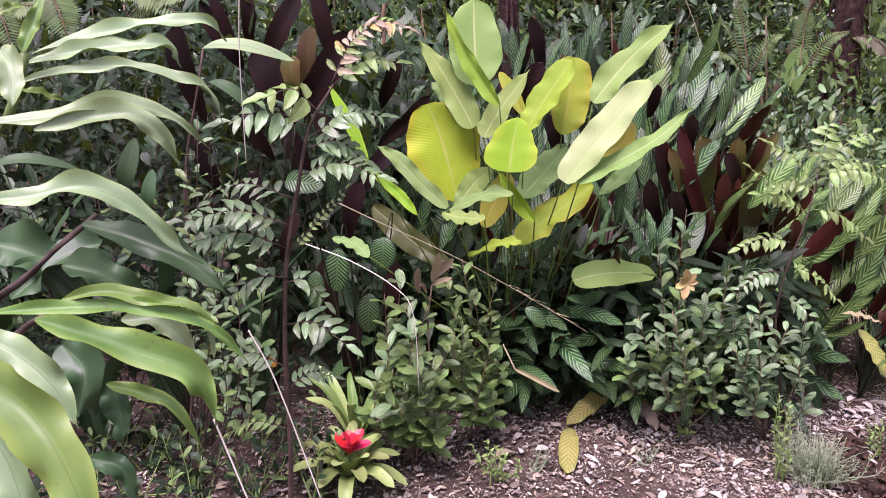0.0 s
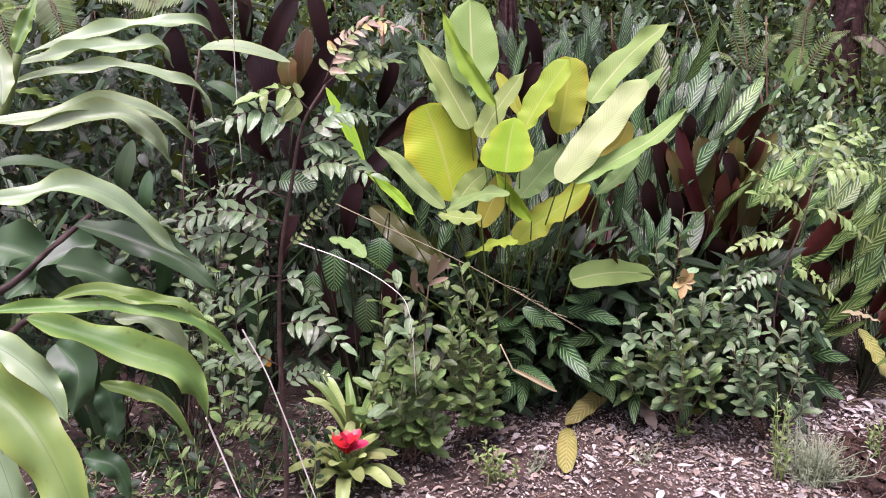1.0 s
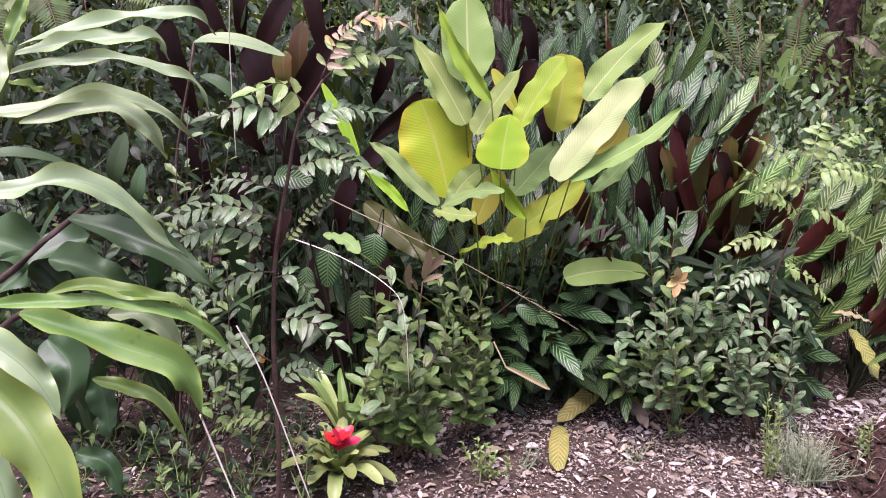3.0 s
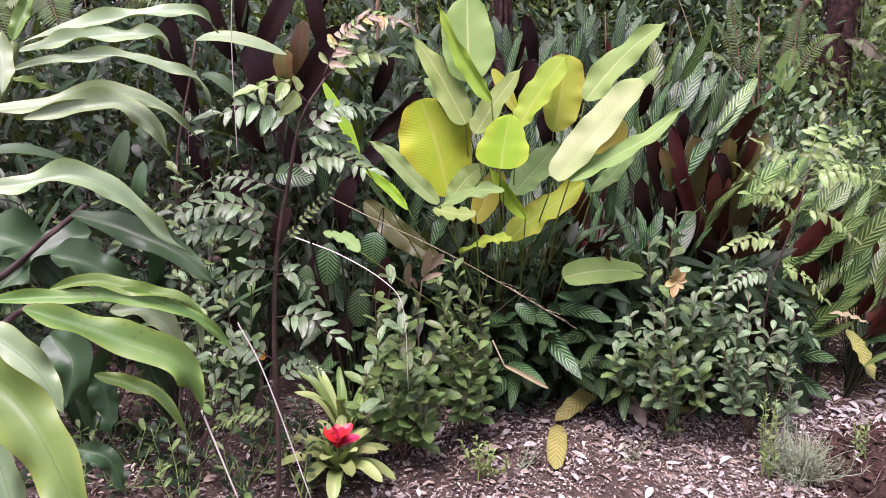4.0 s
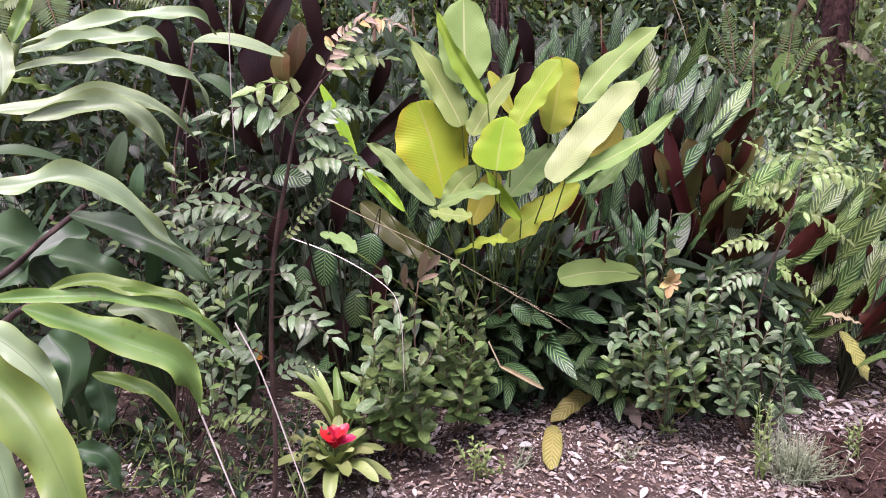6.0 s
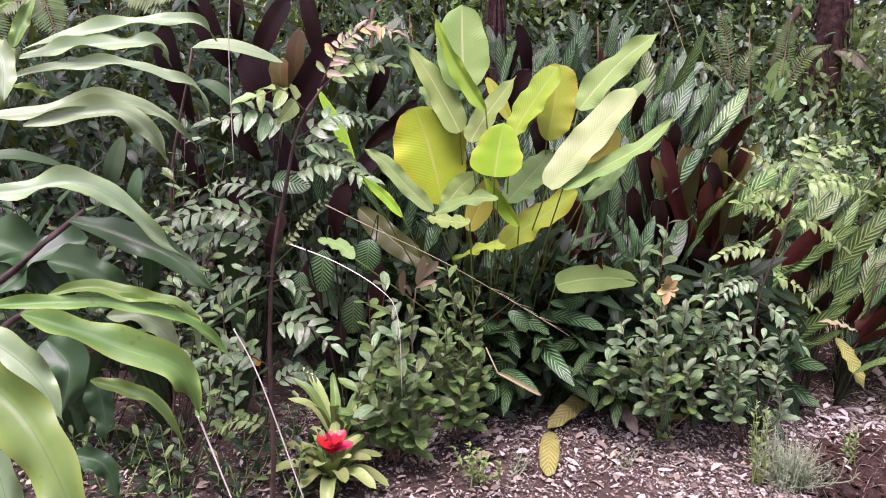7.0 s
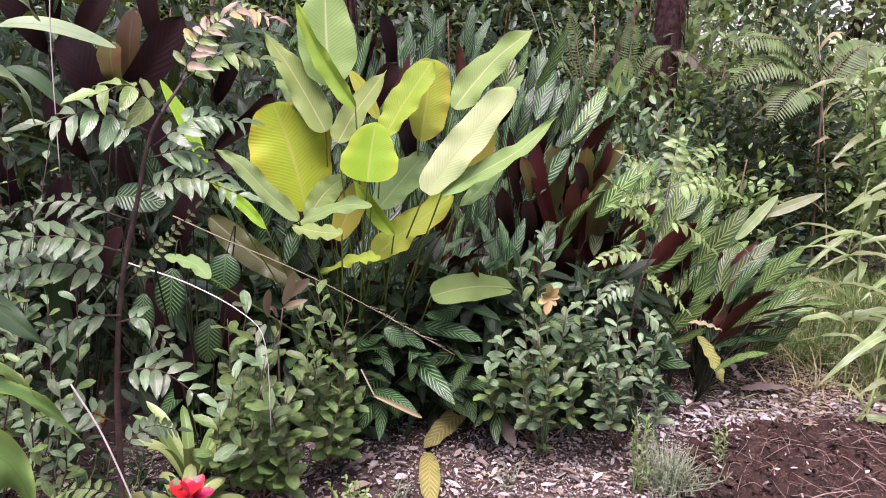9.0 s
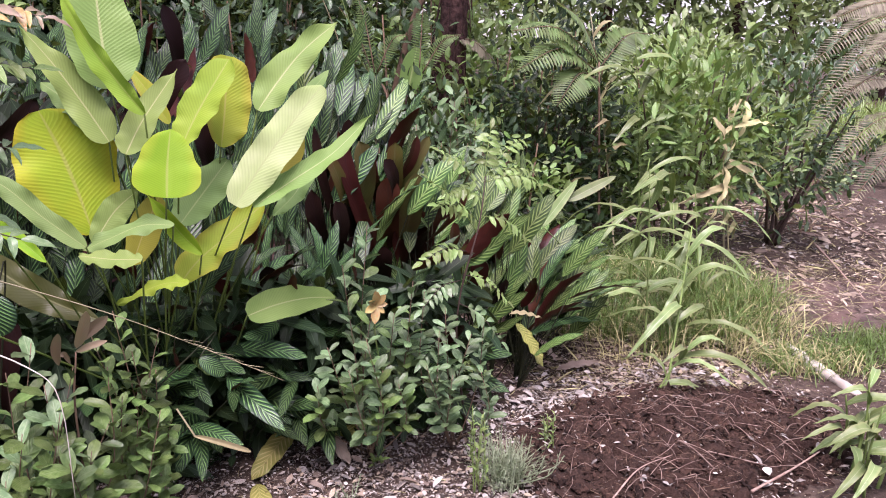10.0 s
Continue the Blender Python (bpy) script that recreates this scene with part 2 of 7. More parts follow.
REED = leaf_mat("reed_leaf", (0.14, 0.25, 0.06), (0.22, 0.33, 0.105), rib=(0.36, 0.45, 0.2), veins=4, slant=0, rough=0.42, thin=0.3, vary=0.3, bump=0.15, edge=(0.30, 0.36, 0.13), spots=0.3)
# lit copy of the shrub leaf: the open side's brighter light is in the colour
SHRUB_SUNLIT = leaf_mat("sunlit_shrub_leaf", (0.17, 0.27, 0.09), (0.24, 0.34, 0.13), rib=(0.3, 0.4, 0.18), veins=9, slant=3, rough=0.42, thin=0.3, vary=0.45, spec=0.6)
FERN = leaf_mat("fern_frond", (0.08, 0.16, 0.04), (0.14, 0.23, 0.06), veins=6, slant=2, rough=0.5, thin=0.3, vary=0.3)
FERN_DRY = leaf_mat("dead_fern_frond", (0.23, 0.225, 0.135), (0.15, 0.14, 0.085), veins=6, slant=2, rough=0.75, thin=0.2, vary=0.4)
DEADLEAF = leaf_mat("dead_leaf", (0.19, 0.15, 0.095), (0.37, 0.325, 0.23), rib=(0.3, 0.22, 0.15), veins=8, slant=3, rough=0.65, thin=0.05, vary=0.55, spots=0.5)
STEM_GREEN = rough_mat("green_stem", (0.12, 0.19, 0.05), (0.17, 0.24, 0.07), scale=18, rough=0.5, bump=0.2, dist=0.001)
STEM_DARK = rough_mat("dark_stem", (0.038, 0.024, 0.019), (0.085, 0.056, 0.042), scale=25, rough=0.6, bump=0.4, dist=0.002)
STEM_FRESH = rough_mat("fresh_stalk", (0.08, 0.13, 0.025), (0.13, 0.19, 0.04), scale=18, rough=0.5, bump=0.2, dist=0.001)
# stalk green taken almost to black: the bank's inner shade is in this colour
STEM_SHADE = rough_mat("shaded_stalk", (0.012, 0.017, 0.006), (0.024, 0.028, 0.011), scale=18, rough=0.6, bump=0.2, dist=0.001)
STEM_BROWN = rough_mat("brown_stem", (0.13, 0.08, 0.05), (0.20, 0.14, 0.09), scale=25, rough=0.75, bump=0.5, dist=0.002)
STEM_STRAW = rough_mat("dry_stalk", (0.43, 0.40, 0.24), (0.32, 0.29, 0.16), scale=22, rough=0.6, bump=0.3, dist=0.001)
SILVER = leaf_mat("silver_leaf", (0.17, 0.25, 0.12), (0.25, 0.32, 0.18), veins=5, slant=2, rough=0.5, thin=0.15, vary=0.25)
STEM_SILVER = rough_mat("silvery_stem", (0.15, 0.2, 0.11), (0.22, 0.26, 0.16), scale=20, rough=0.6, bump=0.2, dist=0.001)
SOIL = rough_mat("mulch_soil", (0.036, 0.025, 0.019), (0.125, 0.09, 0.068), (0.052, 0.036, 0.027), scale=26, rough=0.95, bump=1.0, dist=0.02, vary=0)
SOIL_DUG = rough_mat("dug_soil", (0.020, 0.011, 0.008), (0.11, 0.064, 0.045), (0.055, 0.030, 0.021), scale=55, rough=0.95, bump=1.0, dist=0.03, vary=0.5)
CHIP = rough_mat("mulch_chip", (0.105, 0.086, 0.070), (0.38, 0.345, 0.30), scale=35, rough=0.8, bump=0.5, dist=0.003, vary=0.65)
CHIP_PALE = rough_mat("pale_mulch_chip", (0.31, 0.285, 0.25), (0.47, 0.445, 0.40), scale=35, rough=0.7, bump=0.4, dist=0.003, vary=0.35)
TRUNK = rough_mat("fibrous_trunk", (0.028, 0.014, 0.013), (0.085, 0.046, 0.04), scale=30, rough=0.95, bump=1.0, dist=0.02, vary=0.35)
STEM_PALE = rough_mat("bleached_stalk", (0.62, 0.58, 0.50), (0.48, 0.44, 0.36), scale=22, rough=0.6, bump=0.3, dist=0.001)
ROOT = rough_mat("pale_root", (0.20, 0.13, 0.10), (0.36, 0.27, 0.22), scale=40, rough=0.8, bump=0.3, dist=0.001)
LOG = rough_mat("weathered_log", (0.62, 0.60, 0.57), (0.38, 0.35, 0.31), (0.26, 0.22, 0.18), scale=11, rough=0.85, bump=0.9, dist=0.006)
SLAB = rough_mat("earth_mound", (0.07, 0.05, 0.042), (0.14, 0.105, 0.09), (0.13, 0.085, 0.07), scale=20, rough=0.95, bump=0.9, dist=0.02, vary=0)

# ---- mesh helpers ----


def thing(name, place, label, category, group="", kind=""):
    ob = new(name)
    ob.empty_display_size = 0.05
    ob.matrix_world = Matrix.Translation(place)
    return tagged(ob, label, category, group, kind)


def part(name, mesh, parent, m=None, label=""):
    """Links a mesh as one part under a thing or a part; m is the part's pose in the world."""
    ob = new(name, mesh)
    ob.parent = parent
    top, up = parent, parent.matrix_basis.copy()
    while top.parent:
        top = top.parent
        up = top.matrix_basis @ up
    ob.matrix_basis = up.inverted() @ (m if m is not None else Matrix())
    return tagged(ob, label)


def mesh_of(name, verts, faces, mats, slots=None, uvs=None, smooth=True):
    me = bpy.data.meshes.new(name)
    me.from_pydata([tuple(v) for v in verts], [], [tuple(f) for f in faces])
    for mt in mats:
        me.materials.append(mt)
    if slots is not None:
        me.polygons.foreach_set("material_index", slots)
    if smooth:
        me.polygons.foreach_set("use_smooth", [True] * len(me.polygons))
    if uvs is not None:
        layer = me.uv_layers.new(name="UVMap")
        idx = np.empty(len(me.loops), dtype=np.int32)
        me.loops.foreach_get("vertex_index", idx)
        layer.data.foreach_set("uv", np.asarray(uvs, dtype=np.float32)[idx].ravel())
    me.update()
    return me


def blade(name, length, width, mats, shape=(0.6, 0.7), bow=0.0, skew=0.8, fold=0.15, wave=0.0, waves=4.0, sway=0.0, twist=0.0, nv=14, nu=6, seed=0, point=0.0, thick=0.0012, curl=0.0):
    """A leaf blade from the origin to (0, length, 0), face up, closed, with an upper and a lower skin."""
    rng = random.Random(seed)
    ph1, ph2 = rng.uniform(0, 6.28), rng.uniform(0, 6.28)
    a, b = shape
    peak = (a / (a + b)) ** a * (b / (a + b)) ** b
    verts, uvs, faces, slots = [], [], [], []
    ids = {}
    for i in range(nv + 1):
        s = i / nv
        s2 = min(max(s, 0.004), 0.996)
        w = 0.5 * width * (s2 ** a) * ((1 - s2) ** b) / peak
        if point and s > 1 - point:
            k = (s - 1 + point) / point
            w *= (1 - k) ** 0.7 * 0.75 + 0.25 * (1 - k)
        w = max(w, 0.0006)
        cz = bow * math.sin(math.pi * s ** skew)
        cx = sway * math.sin(math.pi * s)
        tw = twist * (s - 0.3)
        for j in range(nu + 1):
            u = 2 * j / nu - 1
            f = fold * (1 - 0.5 * s)
            x = u * w * math.cos(f)
            z = abs(u) * w * math.sin(f) - curl * u * u * w
            ph = ph1 if u > 0 else ph2
            z += wave * u * u * math.sin(2 * math.pi * waves * s + ph) * min(1, 4 * s)
            x, z = x * math.cos(tw) - z * math.sin(tw), x * math.sin(tw) + z * math.cos(tw)
            for side in (0, 1):
                edge = j in (0, nu) or i in (0, nv)
                if side and edge:
                    ids[i, j, 1] = ids[i, j, 0]
                    continue
                ids[i, j, side] = len(verts)
                verts.append((cx + x, length * s, cz + z - side * thick))
                uvs.append((0.5 + 0.5 * u, s))
    for i in range(nv):
        for j in range(nu):
            q = [(i, j), (i, j + 1), (i + 1, j + 1), (i + 1, j)]
            for tri in ((q[0], q[1], q[2]), (q[0], q[2], q[3])):
                faces.append([ids[c + (0,)] for c in tri])
                slots.append(0)
                faces.append([ids[c + (1,)] for c in reversed(tri)])
                slots.append(1 if len(mats) > 1 else 0)
    me = mesh_of(name, verts, faces, mats, slots, uvs)
    rim = {ids[i, j, 0] for i in range(nv + 1) for j in range(nu + 1) if j in (0, nu) or i in (0, nv)}
    ends = np.empty(2 * len(me.edges), dtype=np.int32)
    me.edges.foreach_get("vertices", ends)
    me.edges.foreach_set("use_edge_sharp", [int(p) in rim and int(q) in rim for p, q in ends.reshape(-1, 2)])
    return me


def aim(base, tip, face, scale=1.0):
    """The pose of a blade that runs from base to tip with its upper side towards face."""
    b, t = Vector(base), Vector(tip)
    y = (t - b).normalized()
    z = Vector(face) - y * Vector(face).dot(y)
    if z.length < 1e-4:
        z = Vector((0.3, -0.9, 0.2)) - y * Vector((0.3, -0.9, 0.2)).dot(y)
    z.normalize()
    x = y.cross(z)
    m = Matrix((x, y, z)).transposed().to_4x4()
    return Matrix.Translation(b) @ m @ Matrix.Scale(scale, 4)


COUNT = [0]


def leaf(plant, base, tip, width, mats, face=(0, -1, 0.7), name="leaf", label="", **how):
    """One large leaf of its own shape, from base to tip in the world."""
    COUNT[0] += 1
    length = (Vector(tip) - Vector(base)).length
    me = blade(name, length, width, mats, seed=COUNT[0], **how)
    return part(name, me, plant, aim(base, tip, face), label)


def smooth_line(points, n):
    p = [Vector(q) for q in points]
    if len(p) == 2:
        return [p[0].lerp(p[1], i / n) for i in range(n + 1)]
    p = [2 * p[0] - p[1]] + p + [2 * p[-1] - p[-2]]
    out = []
    for i in range(n + 1):
        k = min(i / n * (len(p) - 3), len(p) - 3 - 1e-6)
        j, f = int(k), k - int(k)
        a, b, c, d = p[j:j + 4]
        out.append(0.5 * ((2 * b) + (c - a) * f + (2 * a - 5 * b + 4 * c - d) * f * f + (3 * b - a - 3 * c + d) * f ** 3))
    return out


def tube_data(points, r0, r1, n=10, sides=6, knots=0.0, seed=0):
    rng = random.Random(seed)
    line = smooth_line(points, n)
    verts, faces = [], []
    for i, c in enumerate(line):
        d = (line[min(i + 1, n)] - line[max(i - 1, 0)]).normalized()
        x = d.orthogonal().normalized()
        y = d.cross(x)
        r = r0 + (r1 - r0) * i / n
        r *= 1 + knots * rng.uniform(-1, 1)
        for k in range(sides):
            a = 2 * math.pi * k / sides
            verts.append(c + (x * math.cos(a) + y * math.sin(a)) * r)
    for i in range(n):
        for k in range(sides):
            k2 = (k + 1) % sides
            faces.append((i * sides + k, i * sides + k2, (i + 1) * sides + k2, (i + 1) * sides + k))
    faces.append(tuple(range(sides))[::-1])
    faces.append(tuple(n * sides + k for k in range(sides)))
    return verts, faces


def tube(name, points, r0, r1, mt, parent, n=10, sides=6, knots=0.0, label=""):
    COUNT[0] += 1
    v, f = tube_data(points, r0, r1, n, sides, knots, COUNT[0])
    return part(name, mesh_of(name, v, f, [mt]), parent, None, label)


def ribbon(plant, spine, width, mats, face=(0, -1, 0.5), name="leaf", label="", shape=(0.5, 0.7), fold=0.2, wave=0.0, waves=3.0, twist=0.0, nv=26, nu=8, point=0.0, thick=0.0012, ragged=0.04, cup=0.0, turn=0.0):
    """One large leaf along a curved midrib: spine points in the world, with folded halves, wavy margins and an uneven outline."""
    COUNT[0] += 1
    rng = random.Random(COUNT[0])
    ph = [rng.uniform(0, 6.28) for i in range(4)]
    line = smooth_line(spine, nv)
    a, b = shape
    peak = (a / (a + b)) ** a * (b / (a + b)) ** b
    verts, uvs, faces, slots, ids = [], [], [], [], {}
    for i in range(nv + 1):
        s = i / nv
        s2 = min(max(s, 0.004), 0.996)
        d = (line[min(i + 1, nv)] - line[max(i - 1, 0)]).normalized()
        z = Vector(face) - d * Vector(face).dot(d)
        z.normalize()
        x = d.cross(z)
        tw = twist * (s - 0.4) + turn
        x, z = x * math.cos(tw) + z * math.sin(tw), z * math.cos(tw) - x * math.sin(tw)
        w = 0.5 * width * (s2 ** a) * ((1 - s2) ** b) / peak
        if point and s > 1 - point:
            k = (s - 1 + point) / point
            w *= (1 - k) ** 0.7 * 0.75 + 0.25 * (1 - k)
        w = max(w, 0.0006)
        for j in range(nu + 1):
            u = 2 * j / nu - 1
            side_ph, side_ph2 = (ph[0], ph[2]) if u > 0 else (ph[1], ph[3])
            ww = w * (1 + ragged * math.sin(9 * s + side_ph2) + 0.5 * ragged * math.sin(23 * s + side_ph))
            f = fold * (1 - 0.45 * s)
            lift = abs(u) * ww * math.sin(f) - cup * u * u * ww
            lift += wave * u * u * (math.sin(6.2832 * waves * s + side_ph) + 0.5 * math.sin(6.2832 * waves * 1.9 * s + side_ph2)) * min(1, 5 * s)
            p = line[i] + x * (u * ww * math.cos(f)) + z * lift
            for side in (0, 1):
                if side and (j in (0, nu) or i in (0, nv)):
                    ids[i, j, 1] = ids[i, j, 0]
                    continue
                ids[i, j, side] = len(verts)
                verts.append(p - z * (side * thick))
                uvs.append((0.5 + 0.5 * u, s))
    for i in range(nv):
        for j in range(nu):
            q = [(i, j), (i, j + 1), (i + 1, j + 1), (i + 1, j)]
            for tri in ((q[0], q[1], q[2]), (q[0], q[2], q[3])):
                faces.append([ids[c + (0,)] for c in tri])
                faces.append([ids[c + (1,)] for c in reversed(tri)])
                slots += [0, 1 if len(mats) > 1 else 0]
    me = mesh_of(name, verts, faces, mats, slots, uvs)
    rim = {ids[i, j, 0] for i in range(nv + 1) for j in range(nu + 1) if j in (0, nu) or i in (0, nv)}
    ends = np.empty(2 * len(me.edges), dtype=np.int32)
    me.edges.foreach_get("vertices", ends)
    me.edges.foreach_set("use_edge_sharp", [int(p) in rim and int(q) in rim for p, q in ends.reshape(-1, 2)])
    return part(name, me, plant, None, label)


def join_data(chunks):
    verts, faces = [], []
    for v, f in chunks:
        k = len(verts)
        verts += list(v)
        faces += [tuple(i + k for i in q) for q in f]
    return verts, faces


def leaf_cloud(name, places, ways, faces_to, sizes, ratio, mt, parent=None, fold=0.25, bend=0.15):
    """Many small leaves in one mesh: arrays of base places, directions, upper-side hints and lengths."""
    P, D, F, S = (np.asarray(q, dtype=float) for q in (places, ways, faces_to, sizes))
    D = D / np.linalg.norm(D, axis=1, keepdims=True)
    F = F - D * np.sum(F * D, axis=1, keepdims=True)
    F = F / (np.linalg.norm(F, axis=1, keepdims=True) + 1e-9)
    X = np.cross(D, F)
    st = [(0.0, 0.0), (0.22, 0.75), (0.55, 1.0), (0.82, 0.6), (1.0, 0.0)]
    cols, uv = [], []
    for s, w in st:
        for u in ((0,) if w == 0 else (-1, 0, 1)):
            z = abs(u) * w * ratio * 0.5 * fold - bend * s * s
            cols.append(P + S[:, None] * (D * s + X * (u * w * ratio * 0.5) + F * z))
            uv.append((0.5 + 0.5 * u, s))
    V = np.stack(cols, axis=1)
    n, k = V.shape[:2]
    tri = [(0, 2, 1), (0, 3, 2), (7, 8, 10), (8, 9, 10)]
    quad = [(1, 2, 5, 4), (2, 3, 6, 5), (4, 5, 8, 7), (5, 6, 9, 8)]
    off = (np.arange(n) * k)[:, None]
    T = np.concatenate([off + np.array(t) for t in tri])
    Q = np.concatenate([off + np.array(q) for q in quad])
    me = bpy.data.meshes.new(name)
    me.from_pydata(V.reshape(-1, 3).tolist(), [], T.tolist() + Q.tolist())
    me.materials.append(mt)
    me.polygons.foreach_set("use_smooth", [True] * len(me.polygons))
    layer = me.uv_layers.new(name="UVMap")
    idx = np.empty(len(me.loops), dtype=np.int32)
    me.loops.foreach_get("vertex_index", idx)
    layer.data.foreach_set("uv", np.tile(np.array(uv, dtype=np.float32), (n, 1))[idx].ravel())
    me.update()
    if parent is None:
        return new(name, me)
    return part(name, me, parent)

# ---- ground ----


def hump(x, y):
    """The ground's height: gentle rise to the back, a dug hollow and heaped soil beside the bed."""
    z = 0.025 * max(0, y - 3.2) + 0.02 * noise.noise(Vector((x * 1.3, y * 1.3, 0))) + 0.012 * noise.noise(Vector((x * 6, y * 6, 3)))
    d = math.hypot((x - 2.05) / 0.75, (y - 2.75) / 0.42)
    z += 0.05 * max(0, 1 - d) * (1 + 0.6 * noise.noise(Vector((x * 9, y * 9, 7))))
    return z


def soil_grid(name, xs, ys, mt, lift=0.0):
    verts = [(x, y, hump(x, y) + lift) for y in ys for x in xs]
    w = len(xs)
    faces = [(j * w + i, j * w + i + 1, (j + 1) * w + i + 1, (j + 1) * w + i) for j in range(len(ys) - 1) for i in range(w - 1)]
    return new(name, mesh_of(name, verts, faces, [mt]))


gx = [-60, -30, -15, -8, -5] + [-3 + 0.06 * i for i in range(150)] + [6.5, 8, 11, 16, 30, 60]
gy = [-30, -15, -6, -2, 0.5] + [1.6 + 0.06 * i for i in range(70)] + [6.2, 7, 8, 10, 14, 20, 35, 60]
ground = soil_grid("ground", gx, gy, SOIL)
tagged(ground, "dark brown garden soil under bark mulch and dead leaves", "ground", kind="structure")

# ---- golden-leaved plant in the middle of the bed ----
calathea = thing("golden_leaf_plant", (0.30, 3.24, 0.0), "tall leafy plant with broad yellow-green ribbed leaves on thin stalks", "plant")
CROWN = (0.30, 3.24, 0.05)


def big_leaf(spine, width, mats, face=(0, -1, 0.5), stalk=True, **how):
    how.setdefault("nu", 10)
    how.setdefault("cup", 0.06)
    ob = ribbon(calathea, spine, width, mats, face, **how)
    if stalk:
        b, c = Vector(spine[0]), Vector(CROWN)
        c = c + Vector((0.12 * math.sin(COUNT[0] * 2.4), 0.10 * math.cos(COUNT[0] * 1.7), 0))
        tube("leaf_stalk", [c, c.lerp(b, 0.6) + Vector((0, 0.08, -0.03)), b + Vector((0, 0.008, 0))], 0.0036, 0.0026, STEM_FRESH, calathea, n=12, sides=6)
    return ob


big_leaf([(0.087, 2.96, 1.345), (0.073, 3.01, 1.487), (0.064, 3.06, 1.652)], 0.195, [PALE_BRIGHT, PALE], shape=(0.42, 0.5), fold=0.22, wave=0.005, waves=2, point=0.06)
big_leaf([(0.019, 2.967, 0.921), (-0.017, 3.002, 1.052), (-0.055, 3.038, 1.162), (-0.102, 3.073, 1.269)], 0.278, [GOLD, GOLD], face=(0.15, -1, 0.45), shape=(0.45, 0.4), fold=0.2, wave=0.012, waves=1.7, ragged=0.05)
big_leaf([(0.206, 2.752, 1.065), (0.216, 2.8, 1.152), (0.233, 2.848, 1.244)], 0.184, [LIME, LIME], face=(-0.1, -1, 0.6), shape=(0.24, 0.6), fold=0.3, wave=0.004, waves=2)
big_leaf([(0.394, 2.76, 1.035), (0.489, 2.793, 1.161), (0.579, 2.827, 1.267), (0.68, 2.86, 1.377)], 0.121, [CREAM_GLOSS, PALE], face=(-0.4, -1, 0.4), shape=(0.26, 0.34), fold=0.2, wave=0.01, waves=2.5, ragged=0.06)
big_leaf([(0.504, 2.95, 1.291), (0.572, 2.983, 1.375), (0.662, 3.017, 1.474), (0.788, 3.05, 1.573)], 0.112, [PALE_BRIGHT, PALE], face=(-0.3, -1, 0.6), shape=(0.4, 0.62), fold=0.3, wave=0.014, waves=2.2, ragged=0.09, point=0.1)
big_leaf([(0.402, 3.012, 1.169), (0.424, 3.06, 1.286), (0.442, 3.108, 1.446)], 0.172, [GOLD_SOFT, LIME], face=(0.3, -1, 0.3), shape=(0.5, 0.34), fold=0.35, wave=0.006)
big_leaf([(0.259, 2.873, 1.179), (0.325, 2.92, 1.295), (0.421, 2.967, 1.44)], 0.122, [LIME_SOFT, LIME], face=(-0.7, -1, 0.3), shape=(0.6, 0.4), fold=0.45, wave=0.008)
big_leaf([(0.076, 2.946, 1.195), (0.019, 2.982, 1.291), (-0.055, 3.018, 1.405), (-0.136, 3.054, 1.507)], 0.108, [PALE_BRIGHT, PALE], face=(0.1, -1, 0.5), shape=(0.34, 0.8), fold=0.3, wave=0.012, waves=2, ragged=0.08, point=0.12)
big_leaf([(0.115, 2.895, 1.166), (0.169, 2.945, 1.258), (0.275, 2.995, 1.406)], 0.097, [PALE_BRIGHT, PALE], face=(-0.4, -1, 0.4), shape=(0.36, 0.66), fold=0.35, wave=0.006, point=0.12)
big_leaf([(0.078, 3.048, 1.185), (0.002, 3.1, 1.272), (-0.093, 3.152, 1.345)], 0.098, [PALE, PALE], face=(0.4, -1, 0.5), shape=(0.36, 0.6), fold=0.3, wave=0.008)
big_leaf([(0.167, 2.86, 1.285), (0.101, 2.893, 1.372), (0.03, 2.927, 1.479), (-0.037, 2.96, 1.618)], 0.071, [LIME_SOFT, LIME], face=(-0.7, -1, 0.15), shape=(0.4, 0.8), fold=0.6, wave=0.006, point=0.1)
big_leaf([(0.253, 2.88, 0.779), (0.314, 2.913, 0.837), (0.402, 2.947, 0.896), (0.524, 2.98, 0.987)], 0.118, [GOLD_SOFT, LIME], face=(-0.2, -0.9, 0.8), shape=(0.4, 0.4), fold=0.3, wave=0.016, waves=2.4, ragged=0.07)
big_leaf([(0.254, 2.72, 0.824), (0.18, 2.77, 0.809), (0.068, 2.82, 0.743)], 0.048, [LIME_SOFT, LIME], face=(0, -0.7, 1), shape=(0.4, 0.7), fold=0.15, wave=0.008, stalk=False)
big_leaf([(0.221, 2.74, 0.99), (0.14, 2.773, 0.985), (0.052, 2.807, 0.942), (-0.014, 2.84, 0.905)], 0.064, [PALE, PALE], face=(0, -0.7, 1), shape=(0.45, 0.5), fold=0.15, wave=0.01, waves=2)
big_leaf([(0.127, 2.65, 0.922), (0.057, 2.7, 0.913), (-0.024, 2.75, 0.915)], 0.058, [PALE_BRIGHT, PALE], face=(0, -0.8, 0.9), shape=(0.4, 0.5), fold=0.12, wave=0.008)
big_leaf([(0.303, 2.79, 0.886), (0.245, 2.84, 0.948), (0.168, 2.89, 1.047)], 0.061, [LIME, GOLD], face=(-0.7, -1, 0.2), shape=(0.55, 0.7), fold=0.5, point=0.15)
big_leaf([(0.262, 2.945, 0.941), (0.341, 2.995, 1.027), (0.428, 3.045, 1.124)], 0.133, [PALE, PALE], face=(-0.6, -1, 0.4), shape=(0.42, 0.5), fold=0.25, wave=0.008)
